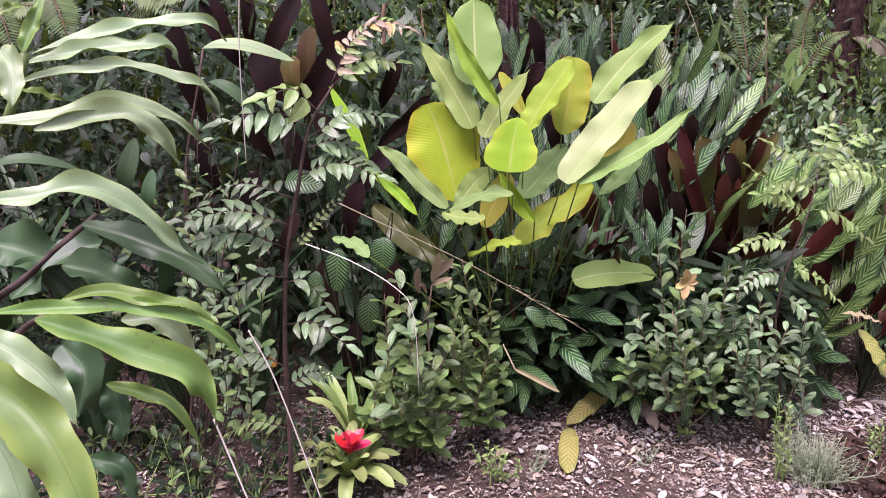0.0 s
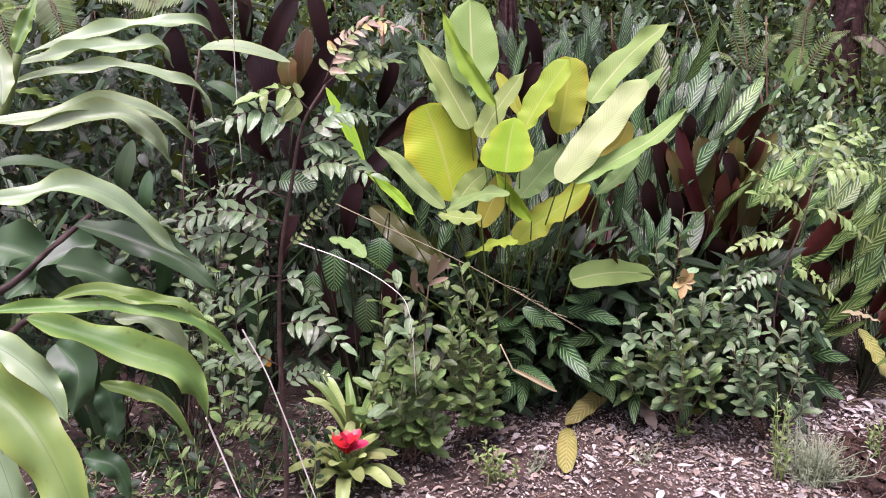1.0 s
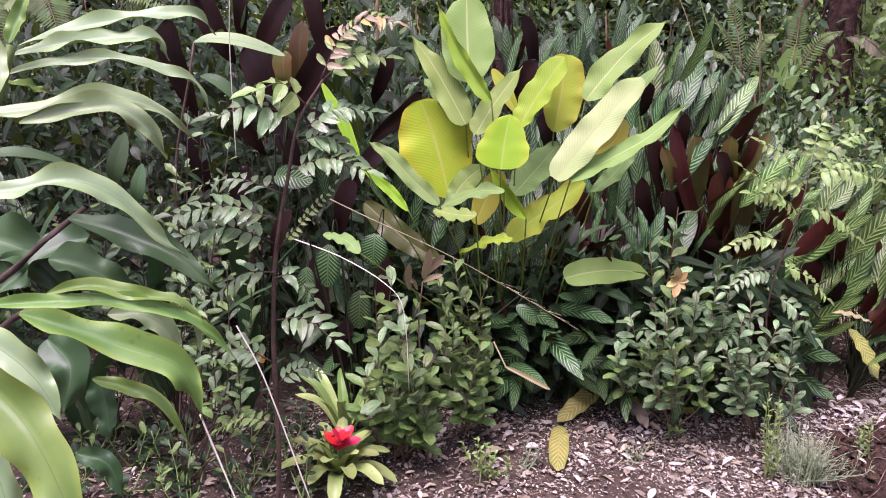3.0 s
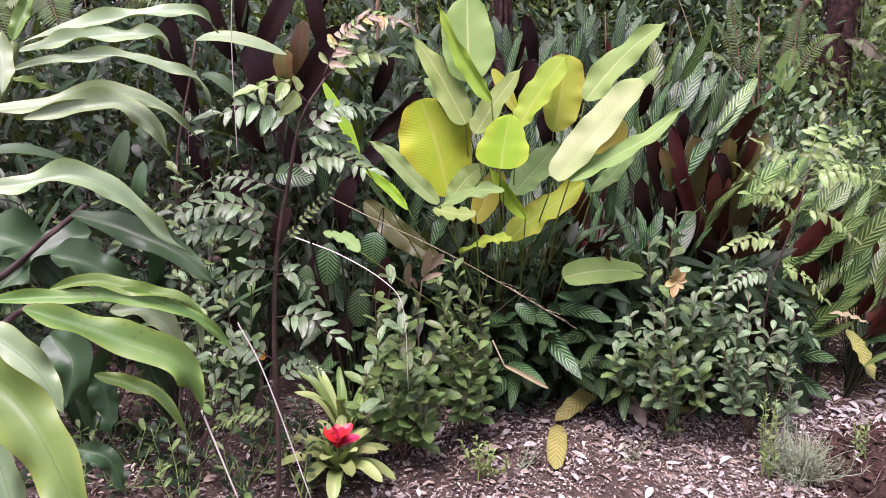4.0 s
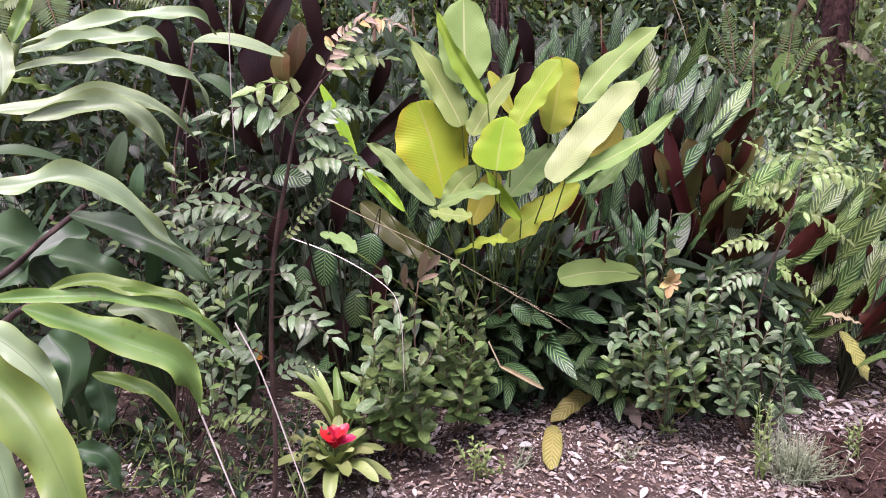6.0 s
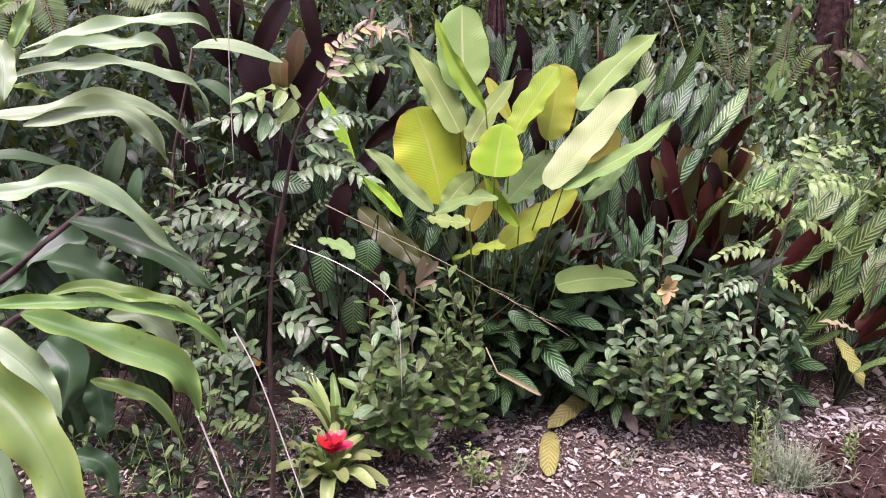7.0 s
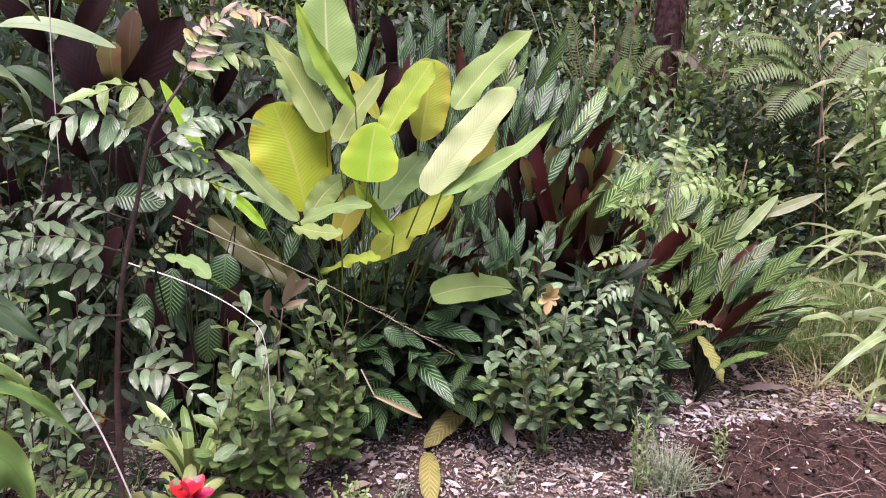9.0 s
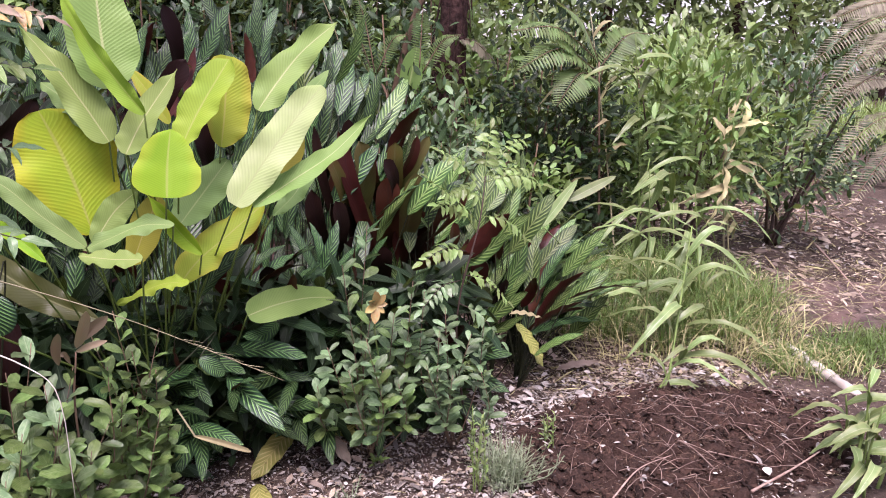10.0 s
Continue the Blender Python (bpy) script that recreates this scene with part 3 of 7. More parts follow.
big_leaf([(0.445, 2.752, 1.031), (0.572, 2.784, 1.102), (0.706, 2.816, 1.178), (0.842, 2.848, 1.296)], 0.076, [PALE_BRIGHT, PALE], face=(-0.3, -1, 1.0), shape=(0.46, 0.75), fold=0.35, wave=0.008, point=0.12)
big_leaf([(0.538, 2.9, 0.966), (0.623, 2.95, 1.027), (0.698, 3.0, 1.122)], 0.068, [PALE, PALE], face=(-0.5, -1, 0.4), shape=(0.7, 0.5), fold=0.3, wave=0.008)
big_leaf([(0.532, 2.985, 1.091), (0.625, 3.035, 1.133), (0.671, 3.085, 1.213)], 0.083, [OCHRE_LEAF, GOLD_SOFT], face=(0.2, -1, 0.3), shape=(0.42, 0.4), fold=0.25)
big_leaf([(0.666, 3.1, 1.283), (0.734, 3.15, 1.343), (0.806, 3.2, 1.41)], 0.054, [PALE, PALE], face=(-0.4, -1, 0.5), shape=(0.4, 0.7), fold=0.3)
big_leaf([(-0.006, 2.77, 0.932), (-0.109, 2.803, 1.017), (-0.189, 2.837, 1.091), (-0.268, 2.87, 1.133)], 0.065, [PALE, PALE], face=(-0.3, -1, 0.8), shape=(0.4, 0.75), fold=0.35, wave=0.008, ragged=0.08)
big_leaf([(-0.1, 2.63, 0.936), (-0.171, 2.68, 0.998), (-0.279, 2.73, 1.069)], 0.038, [LIME, LIME], face=(-0.3, -1, 0.5), shape=(0.6, 0.7), fold=0.4, wave=0.004)
big_leaf([(-0.257, 2.6, 1.106), (-0.327, 2.65, 1.235), (-0.4, 2.7, 1.35)], 0.042, [LIME, LIME], face=(0.3, -1, 0.3), shape=(0.6, 0.7), fold=0.4)
big_leaf([(-0.249, 2.52, 0.813), (-0.302, 2.57, 0.844), (-0.388, 2.62, 0.849)], 0.051, [PALE, PALE], face=(0, -0.6, 1), shape=(0.45, 0.6), fold=0.25, wave=0.006)
big_leaf([(0.021, 2.86, 0.686), (-0.131, 2.91, 0.76), (-0.3, 2.96, 0.89)], 0.096, [OLIVE, OLIVE], face=(0.3, -1, 0.1), shape=(0.7, 0.4), fold=0.3, wave=0.01)
big_leaf([(0.121, 2.935, 0.827), (0.166, 2.985, 0.926), (0.215, 3.035, 1.014)], 0.099, [OCHRE_LEAF, LIME], face=(0.1, -1, 0.1), shape=(0.42, 0.4), fold=0.2)
big_leaf([(0.019, 2.925, 0.901), (0.08, 2.975, 0.982), (0.15, 3.025, 1.035)], 0.085, [PALE_BRIGHT, PALE], face=(0.1, -1, 0.3), shape=(0.42, 0.5), fold=0.2, wave=0.006)
big_leaf([(0.267, 3.16, 1.225), (0.217, 3.21, 1.311), (0.167, 3.26, 1.383)], 0.055, [GOLD_SOFT, LIME], face=(-0.3, -1, 0.3), shape=(0.42, 0.5), fold=0.25)
big_leaf([(0.467, 2.95, 0.622), (0.568, 2.983, 0.639), (0.681, 3.017, 0.641), (0.802, 3.05, 0.623)], 0.116, [PALE_BRIGHT, PALE], face=(0.0, -1, 0.85), shape=(0.26, 0.46), fold=0.25, wave=0.006, waves=2, point=0.08)

# ---- ginger at the path's edge ----
ginger = thing("ginger_plant", (-1.05, 1.55, 0.0), "large green ginger with long arching wavy leaves on canes", "plant")


def ginger_leaf(spine, width, mats, face=(0, -0.75, 0.8), **how):
    how.setdefault("shape", (0.62, 1.1))
    how.setdefault("wave", 0.20 * width)
    how.setdefault("waves", 2.0)
    how.setdefault("fold", 0.6)
    how.setdefault("point", 0.12)
    how.setdefault("nv", 32)
    how.setdefault("ragged", 0.09)
    how.setdefault("twist", 0.55 * math.sin(COUNT[0] * 2.1))
    return ribbon(ginger, spine, width * 1.12, mats, face, **how)


ginger_leaf([(-0.764, 1.62, 1.465), (-0.671, 1.652, 1.496), (-0.592, 1.684, 1.515), (-0.51, 1.716, 1.534), (-0.453, 1.748, 1.531), (-0.426, 1.78, 1.492)], 0.038, [GINGER_SHEEN], waves=2.2)
ginger_leaf([(-0.765, 1.6, 1.448), (-0.674, 1.63, 1.47), (-0.584, 1.66, 1.482), (-0.52, 1.69, 1.48), (-0.505, 1.72, 1.439)], 0.042, [GINGER_SHEEN], waves=2.4)
ginger_leaf([(-0.772, 1.58, 1.412), (-0.69, 1.608, 1.434), (-0.588, 1.636, 1.443), (-0.509, 1.664, 1.427), (-0.438, 1.692, 1.39), (-0.426, 1.72, 1.328)], 0.03, [GINGER_SHEEN], waves=3, twist=0.5)
ginger_leaf([(-0.802, 1.48, 1.339), (-0.687, 1.525, 1.352), (-0.564, 1.57, 1.373), (-0.495, 1.615, 1.35), (-0.434, 1.66, 1.279)], 0.042, [GINGER_SHEEN], waves=2.2)
ginger_leaf([(-0.708, 1.5, 1.329), (-0.61, 1.525, 1.351), (-0.534, 1.55, 1.354), (-0.491, 1.575, 1.309), (-0.476, 1.6, 1.254)], 0.048, [GINGER_SHEEN], waves=2, face=(-0.1, -0.9, 0.7))
ginger_leaf([(-0.778, 1.4, 1.212), (-0.68, 1.428, 1.219), (-0.598, 1.456, 1.232), (-0.53, 1.484, 1.196), (-0.472, 1.512, 1.122), (-0.419, 1.54, 1.069)], 0.049, [GINGER_SHEEN], waves=2.6)
ginger_leaf([(-0.703, 1.62, 1.121), (-0.591, 1.62, 1.092), (-0.48, 1.62, 1.046), (-0.39, 1.62, 0.965)], 0.068, [GINGER_SHADED], waves=1.8, face=(0.1, -0.8, 0.8))
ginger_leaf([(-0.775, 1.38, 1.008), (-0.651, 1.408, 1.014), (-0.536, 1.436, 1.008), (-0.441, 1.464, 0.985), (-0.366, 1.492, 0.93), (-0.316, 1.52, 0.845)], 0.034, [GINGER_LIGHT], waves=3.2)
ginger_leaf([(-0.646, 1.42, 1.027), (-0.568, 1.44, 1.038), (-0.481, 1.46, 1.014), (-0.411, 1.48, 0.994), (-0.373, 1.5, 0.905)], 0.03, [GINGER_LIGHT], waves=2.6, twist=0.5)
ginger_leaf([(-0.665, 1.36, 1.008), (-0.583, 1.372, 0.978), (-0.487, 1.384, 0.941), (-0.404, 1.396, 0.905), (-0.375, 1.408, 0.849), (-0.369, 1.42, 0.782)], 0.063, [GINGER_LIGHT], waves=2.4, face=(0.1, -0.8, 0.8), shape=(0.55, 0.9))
ginger_leaf([(-0.712, 1.26, 1.024), (-0.627, 1.253, 0.979), (-0.573, 1.247, 0.929), (-0.536, 1.24, 0.861)], 0.063, [GINGER_SHEEN], waves=2.2, face=(0.2, -0.9, 0.8))
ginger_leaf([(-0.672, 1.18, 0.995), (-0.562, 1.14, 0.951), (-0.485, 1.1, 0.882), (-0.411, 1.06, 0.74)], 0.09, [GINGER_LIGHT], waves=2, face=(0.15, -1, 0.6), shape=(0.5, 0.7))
ginger_leaf([(-0.717, 1.22, 0.884), (-0.637, 1.19, 0.832), (-0.589, 1.16, 0.697)], 0.089, [GINGER_SHEEN], waves=1.5, face=(0.1, -1, 0.5))
ginger_leaf([(-0.742, 1.56, 0.877), (-0.677, 1.52, 0.834), (-0.682, 1.48, 0.746)], 0.102, [GINGER_SHADED], waves=1.5, face=(0.2, -1, 0.4))
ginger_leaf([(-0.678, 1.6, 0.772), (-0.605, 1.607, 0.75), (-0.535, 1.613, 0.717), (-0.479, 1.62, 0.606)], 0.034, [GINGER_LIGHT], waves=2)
ginger_leaf([(-0.678, 1.62, 0.768), (-0.654, 1.6, 0.708), (-0.641, 1.58, 0.637)], 0.063, [GINGER_SHADED], face=(0.2, -1, 0.4))
ginger_leaf([(-0.704, 1.55, 0.619), (-0.637, 1.55, 0.597), (-0.609, 1.55, 0.515)], 0.05, [GINGER_SHADED], face=(0, -0.8, 0.8))
ginger_leaf([(-0.619, 1.58, 0.929), (-0.546, 1.593, 0.924), (-0.5, 1.607, 0.88), (-0.49, 1.62, 0.803)], 0.051, [GINGER_SHEEN], waves=2)
ginger_leaf([(-0.747, 1.56, 1.47), (-0.738, 1.59, 1.524), (-0.726, 1.62, 1.582)], 0.029, [GINGER_LIGHT], face=(0.3, -1, 0.2), shape=(0.4, 0.9))
ginger_leaf([(-0.724, 1.54, 1.553), (-0.734, 1.52, 1.548), (-0.766, 1.5, 1.532)], 0.019, [GINGER_LIGHT], face=(0.3, -1, 0.6))
ginger_leaf([(-0.624, 1.3, 1.478), (-0.593, 1.27, 1.452), (-0.579, 1.24, 1.393)], 0.042, [GINGER_SHEEN], face=(0.3, -1, 0.5), shape=(0.4, 0.5))
ginger_leaf([(-0.786, 1.6, 1.396), (-0.757, 1.63, 1.386), (-0.728, 1.66, 1.371)], 0.023, [GINGER_LIGHT])
ginger_leaf([(-0.419, 1.5, 0.99), (-0.399, 1.5, 0.949), (-0.397, 1.5, 0.878)], 0.019, [GINGER_SHEEN], face=(0.6, -1, 0.2))
ginger_leaf([(-0.933, 1.7, 0.924), (-0.835, 1.775, 1.006), (-0.737, 1.85, 1.029)], 0.09, [GINGER_SHADED], face=(-0.2, -0.8, 0.8))
ginger_leaf([(-0.816, 1.72, 1.001), (-0.716, 1.74, 0.966), (-0.615, 1.76, 0.872)], 0.09, [GINGER_SHADED])
ginger_leaf([(-1.001, 1.75, 1.041), (-0.897, 1.765, 1.004), (-0.794, 1.78, 0.887)], 0.11, [GINGER_SHADED])
tube("cane", [(-1.05, 1.55, 0), (-0.914, 1.5, 0.846), (-0.839, 1.65, 1.008), (-0.721, 1.72, 1.121)], 0.011, 0.006, STEM_DARK, ginger, n=12, sides=8)
tube("cane", [(-1.10, 1.50, 0), (-0.891, 1.5, 1.142), (-0.793, 1.55, 1.335), (-0.742, 1.56, 1.467)], 0.011, 0.009, STEM_GREEN, ginger, n=12, sides=8)
tube("cane", [(-1.00, 1.42, 0), (-0.853, 1.35, 0.788), (-0.741, 1.4, 0.953), (-0.624, 1.46, 1.023)], 0.010, 0.005, STEM_DARK, ginger, n=12, sides=8)
tube("cane", [(-1.12, 1.45, 0), (-0.834, 1.25, 0.906), (-0.714, 1.22, 1.025)], 0.011, 0.007, STEM_DARK, ginger, n=12, sides=8)

# ---- feather-leaved sapling ----
LEAFLETS = [blade("leaflet", 1.0, 0.37, [FEATHER, FEATHER], shape=(0.6, 0.95), bow=0.07 + 0.05 * k, fold=0.3, nv=6, nu=4, seed=k, thick=0.01, wave=0.03) for k in range(3)]
LEAFLETS_LIGHT = [blade("leaflet", 1.0, 0.44, [FEATHER_LIGHT, FEATHER_LIGHT], shape=(0.6, 0.95), bow=0.07 + 0.05 * k, fold=0.3, nv=6, nu=4, seed=k, thick=0.01, wave=0.03) for k in range(3)]
LEAFLETS_ROSE = [blade("leaflet", 1.0, 0.30, [mt, mt], shape=(0.6, 0.95), bow=0.12, fold=0.5, nv=6, nu=4, seed=k, thick=0.01, wave=0.03) for k, mt in enumerate((ROSE, ROSE, ORANGE, FEATHER_LIGHT))]


def feather(plant, base, tip, pairs, size, kinds, stem, up=(0, -0.5, 1), sag=0.03, droop=0.35, seed=0, wide=1.0, bare=0.15):
    """A feather leaf: an arching rib with leaflets in pairs along it."""
    rng = random.Random(seed)
    b, t = Vector(base), Vector(tip)
    mid = b.lerp(t, 0.5) + Vector((0, 0, sag))
    rib = tube("feather_leaf", [b, mid, t], 0.0022, 0.001, stem, plant, n=8, sides=5)
    line = smooth_line([b, mid, t], 40)
    for i in range(pairs):
        s = bare + (1 - bare) * (i + 0.5) / pairs
        k = int(s * 39)
        p, d = line[k], (line[k + 1] - line[k]).normalized()
        u = Vector(up) - d * Vector(up).dot(d)
        u.normalize()
        out = d.cross(u)
        for side in (-1, 1):
            if rng.random() < 0.06:
                continue
            w = (out * side * wide + d * rng.uniform(0.35, 0.75) - Vector((0, 0, 1)) * rng.uniform(0.3, 1.2) * droop).normalized()
            ln = size * (0.75 + 0.4 * math.sin(math.pi * min(s + 0.1, 1))) * rng.uniform(0.85, 1.15)
            part("leaflet", rng.choice(kinds), rib, aim(p, p + w, u + Vector((rng.uniform(-.3, .3), rng.uniform(-.3, .3), 0)), ln))
    k = line[-1] - line[-2]
    part("leaflet", kinds[0], rib, aim(line[-1], line[-1] + k, up, size))
    return rib


sapling = thing("feather_leaved_sapling", (-0.362, 1.86, 0.301), "slender dark-stemmed sapling with feather leaves and rosy shoot tips", "sapling")
sapling.matrix_world = Matrix.Translation((-0.42, 1.88, 0.0))
tube("stem", [(-0.42, 1.88, 0), (-0.358, 1.87, 0.354), (-0.35, 1.85, 0.76), (-0.328, 1.82, 1.0), (-0.289, 1.8, 1.179), (-0.259, 1.8, 1.312), (-0.207, 1.82, 1.403)], 0.0075, 0.0028, STEM_DARK, sapling, n=24, sides=7, knots=0.12)
feather(sapling, (-0.259, 1.8, 1.287), (-0.111, 1.86, 1.332), 9, 0.05, LEAFLETS, STEM_DARK, seed=1)
feather(sapling, (-0.264, 1.8, 1.266), (-0.144, 1.84, 1.233), 8, 0.05, LEAFLETS, STEM_DARK, seed=2)
feather(sapling, (-0.286, 1.8, 1.202), (-0.106, 1.78, 1.209), 9, 0.05, LEAFLETS, STEM_DARK, seed=3)
feather(sapling, (-0.262, 1.8, 1.312), (-0.415, 1.74, 1.328), 5, 0.066, LEAFLETS, STEM_DARK, seed=4, droop=0.9)
feather(sapling, (-0.242, 1.8, 1.349), (-0.333, 1.76, 1.381), 4, 0.066, LEAFLETS_LIGHT, STEM_DARK, seed=5, droop=0.9)
feather(sapling, (-0.312, 1.81, 1.084), (-0.535, 1.74, 1.105), 9, 0.054, LEAFLETS, STEM_DARK, seed=6)
feather(sapling, (-0.327, 1.82, 1.027), (-0.521, 1.76, 1.054), 9, 0.054, LEAFLETS, STEM_DARK, seed=7)
feather(sapling, (-0.3, 1.8, 1.15), (-0.548, 1.9, 1.134), 8, 0.048, LEAFLETS, STEM_DARK, seed=8)
feather(sapling, (-0.329, 1.82, 0.958), (-0.48, 1.8, 0.89), 6, 0.05, LEAFLETS, STEM_DARK, seed=9)
feather(sapling, (-0.333, 1.82, 0.944), (-0.246, 1.84, 0.891), 5, 0.043, LEAFLETS, STEM_DARK, seed=10)
feather(sapling, (-0.344, 1.84, 0.83), (-0.189, 1.8, 0.8), 6, 0.054, LEAFLETS, STEM_DARK, seed=11)
feather(sapling, (-0.351, 1.85, 0.715), (-0.512, 1.86, 0.719), 7, 0.05, LEAFLETS, STEM_DARK, seed=12)
feather(sapling, (-0.353, 1.86, 0.649), (-0.247, 1.92, 0.66), 8, 0.036, LEAFLETS, STEM_DARK, seed=13)
feather(sapling, (-0.355, 1.87, 0.534), (-0.555, 1.98, 0.449), 9, 0.031, LEAFLETS_LIGHT, STEM_DARK, seed=14)
feather(sapling, (-0.214, 1.82, 1.397), (-0.074, 1.86, 1.45), 7, 0.043, LEAFLETS_LIGHT, STEM_DARK, seed=15)
feather(sapling, (-0.212, 1.82, 1.403), (-0.14, 1.84, 1.518), 9, 0.046, LEAFLETS_ROSE, STEM_DARK, seed=16, sag=0.02)
feather(sapling, (-0.146, 1.84, 1.512), (-0.057, 1.84, 1.524), 6, 0.043, LEAFLETS_ROSE, STEM_DARK, seed=17, sag=0.02)
feather(sapling, (-0.322, 1.82, 1.014), (-0.193, 1.86, 1.163), 11, 0.019, LEAFLETS_LIGHT, STEM_DARK, seed=18, sag=0.0)

# ---- small-leaved bushes ----
OVAL = [blade("small_leaf", 1.0, 0.42 + 0.05 * k, [SHRUB, SHRUB], shape=(0.75, 0.5), bow=0.06, fold=0.3, nv=6, nu=4, seed=20 + k, thick=0.012, wave=0.02) for k in range(3)]
OVAL_GREY = [blade("small_leaf", 1.0, 0.40 + 0.05 * k, [SHRUB_GREY, SHRUB_GREY], shape=(0.75, 0.5), bow=0.06, fold=0.3, nv=6, nu=4, seed=30 + k, thick=0.012, wave=0.02) for k in range(3)]
OVAL_SHADED = [blade("small_leaf", 1.0, 0.46 + 0.04 * k, [SHRUB_SHADED, SHRUB_SHADED], shape=(0.6, 0.5), bow=0.06, fold=0.22, nv=6, nu=4, seed=40 + k, thick=0.012, wave=0.02) for k in range(3)]
OVAL_ORANGE = [blade("small_leaf", 1.0, 0.5, [ORANGE, ORANGE], shape=(0.6, 0.6), bow=0.05, fold=0.3, nv=6, nu=4, seed=51, thick=0.012)]


def twig(plant, points, n, size, kinds, tips, mt, seed, start=0.25, r=0.003, spread=1.0):
    rng = random.Random(seed)
    tube("twig", points, r, 0.0012, mt, plant, n=10, sides=5)
    line = smooth_line(points, 60)
    for i in range(n):
        s = start + (1 - start) * (i + 0.5) / n
        k = min(int(s * 59), 58)
        p, d = line[k], (line[k + 1] - line[k]).normalized()
        x = d.orthogonal().normalized()
        a = i * 2.4 + rng.uniform(-0.5, 0.5)
        out = x * math.cos(a) + d.cross(x) * math.sin(a)
        w = (out * spread + d * rng.uniform(0.3, 0.9)).normalized()
        ln = size * rng.uniform(0.7, 1.15) * (1.0 - 0.25 * s)
        kind = rng.choice(tips if i >= n - 4 and tips else kinds)
        part("small_leaf", kind, plant, aim(p, p + w, d * 0.6 + Vector((rng.uniform(-.6, .6), rng.uniform(-0.7, 0.1), 0.8)), ln))


def bush(name, base, tops, n, size, kinds, label, tips=None, mt=None, seed=0, start=0.2, bulge=0.06):
    ob = thing(name, base, label, "bush")
    rng = random.Random(seed)
    b = Vector(base)
    for i, t in enumerate(tops):
        t = Vector(t)
        out = Vector((t.x - b.x, t.y - b.y, 0))
        mid = b.lerp(t, 0.5) + out * 0.25 + Vector((rng.uniform(-1, 1), rng.uniform(-1, 1), 0)) * bulge
        twig(ob, [b + Vector((rng.uniform(-.03, .03), rng.uniform(-.03, .03), 0)), mid, t], n, size, kinds, tips, mt or STEM_BROWN, seed * 31 + i, start)
    return ob


bush("leafy_bush", (-0.13, 2.66, 0.0), [(-0.147, 2.6, 0.736), (-0.209, 2.6, 0.663), (-0.056, 2.62, 0.651), (0.028, 2.7, 0.606), (-0.178, 2.5, 0.539), (0.024, 2.62, 0.478), (-0.224, 2.52, 0.406), (-0.026, 2.5, 0.463), (-0.091, 2.48, 0.59), (-0.043, 2.48, 0.349), (-0.174, 2.46, 0.332), (-0.123, 2.52, 0.653), (-0.079, 2.46, 0.459)], 18, 0.104, OVAL, "bushy green shrub with small oval leaves beside mulch", tips=OVAL + OVAL_GREY, seed=1)
bush("leafy_bush", (0.10, 2.86, 0.0), [(-0.008, 2.72, 0.696), (0.094, 2.72, 0.635), (0.159, 2.76, 0.554), (0.099, 2.7, 0.43), (0.123, 2.7, 0.318), (0.177, 2.8, 0.666), (0.06, 2.66, 0.53), (0.16, 2.68, 0.46), (0.2, 2.78, 0.38), (0.05, 2.72, 0.76)], 18, 0.086, OVAL, "bushy green shrub with small oval leaves and a rosy tip", tips=OVAL, seed=2)
bush("leafy_bush", (0.93, 2.98, 0.0), [(0.85, 2.8, 0.715), (0.753, 2.85, 0.804), (0.855, 2.9, 0.921), (0.693, 2.8, 0.539), (0.933, 2.82, 0.627), (0.75, 2.75, 0.473), (0.871, 2.75, 0.456), (1.011, 2.85, 0.532), (0.662, 2.8, 0.406), (0.788, 2.7, 0.599), (0.952, 2.8, 0.372), (1.011, 2.85, 0.727)], 19, 0.088, OVAL_GREY + OVAL, "grey-green bush with small oval leaves and an orange shoot tip", tips=OVAL_GREY, seed=3, start=0.4)
bush("leafy_bush", (1.25, 2.95, 0.0), [(1.088, 2.78, 0.56), (1.227, 2.8, 0.525), (1.031, 2.75, 0.451), (1.136, 2.75, 0.4), (1.304, 2.85, 0.541), (1.056, 2.85, 0.685), (1.275, 2.8, 0.384), (1.115, 2.8, 0.639)], 17, 0.078, OVAL_GREY, "grey-green bush with long oval leaves by mulch", seed=4, start=0.42)
bud = thing("young_shoot", (0.848, 2.78, 0.679), "young orange shoot with pointed leaves on a green bush", "shoot")
tube("twig", [(0.95, 2.9, 0.3), (0.854, 2.78, 0.552), (0.848, 2.78, 0.679)], 0.003, 0.002, STEM_GREEN, bud)
for k in range(7):
    a = k * 0.9
    p = Vector((0.848, 2.78, 0.679))
    part("small_leaf", OVAL_ORANGE[0], bud, aim(p, p + Vector((math.cos(a), -0.5, math.sin(a) + 0.15)), (0, -1, 0.5), 0.040 + 0.012 * (k % 3)))
rosy = thing("rosy_shoot", (-0.02, 2.62, 0.0), "slender shoot with rosy young leaves above the bush", "shoot")
tube("twig", [(-0.02, 2.62, 0), (-0.057, 2.6, 0.504), (-0.047, 2.6, 0.699)], 0.004, 0.0022, STEM_BROWN, rosy)
ribbon(rosy, [(-0.089, 2.6, 0.667), (-0.093, 2.56, 0.73), (-0.084, 2.52, 0.783)], 0.026, [ROSE, ROSE], face=(0.2, -1, 0.4), name="small_leaf", shape=(0.6, 0.5), fold=0.35, nv=10, nu=4)
ribbon(rosy, [(-0.045, 2.6, 0.709), (-0.029, 2.56, 0.771), (-0.018, 2.52, 0.835)], 0.031, [ROSE, ROSE], face=(0.2, -1, 0.4), name="small_leaf", shape=(0.6, 0.5), fold=0.35, nv=10, nu=4)
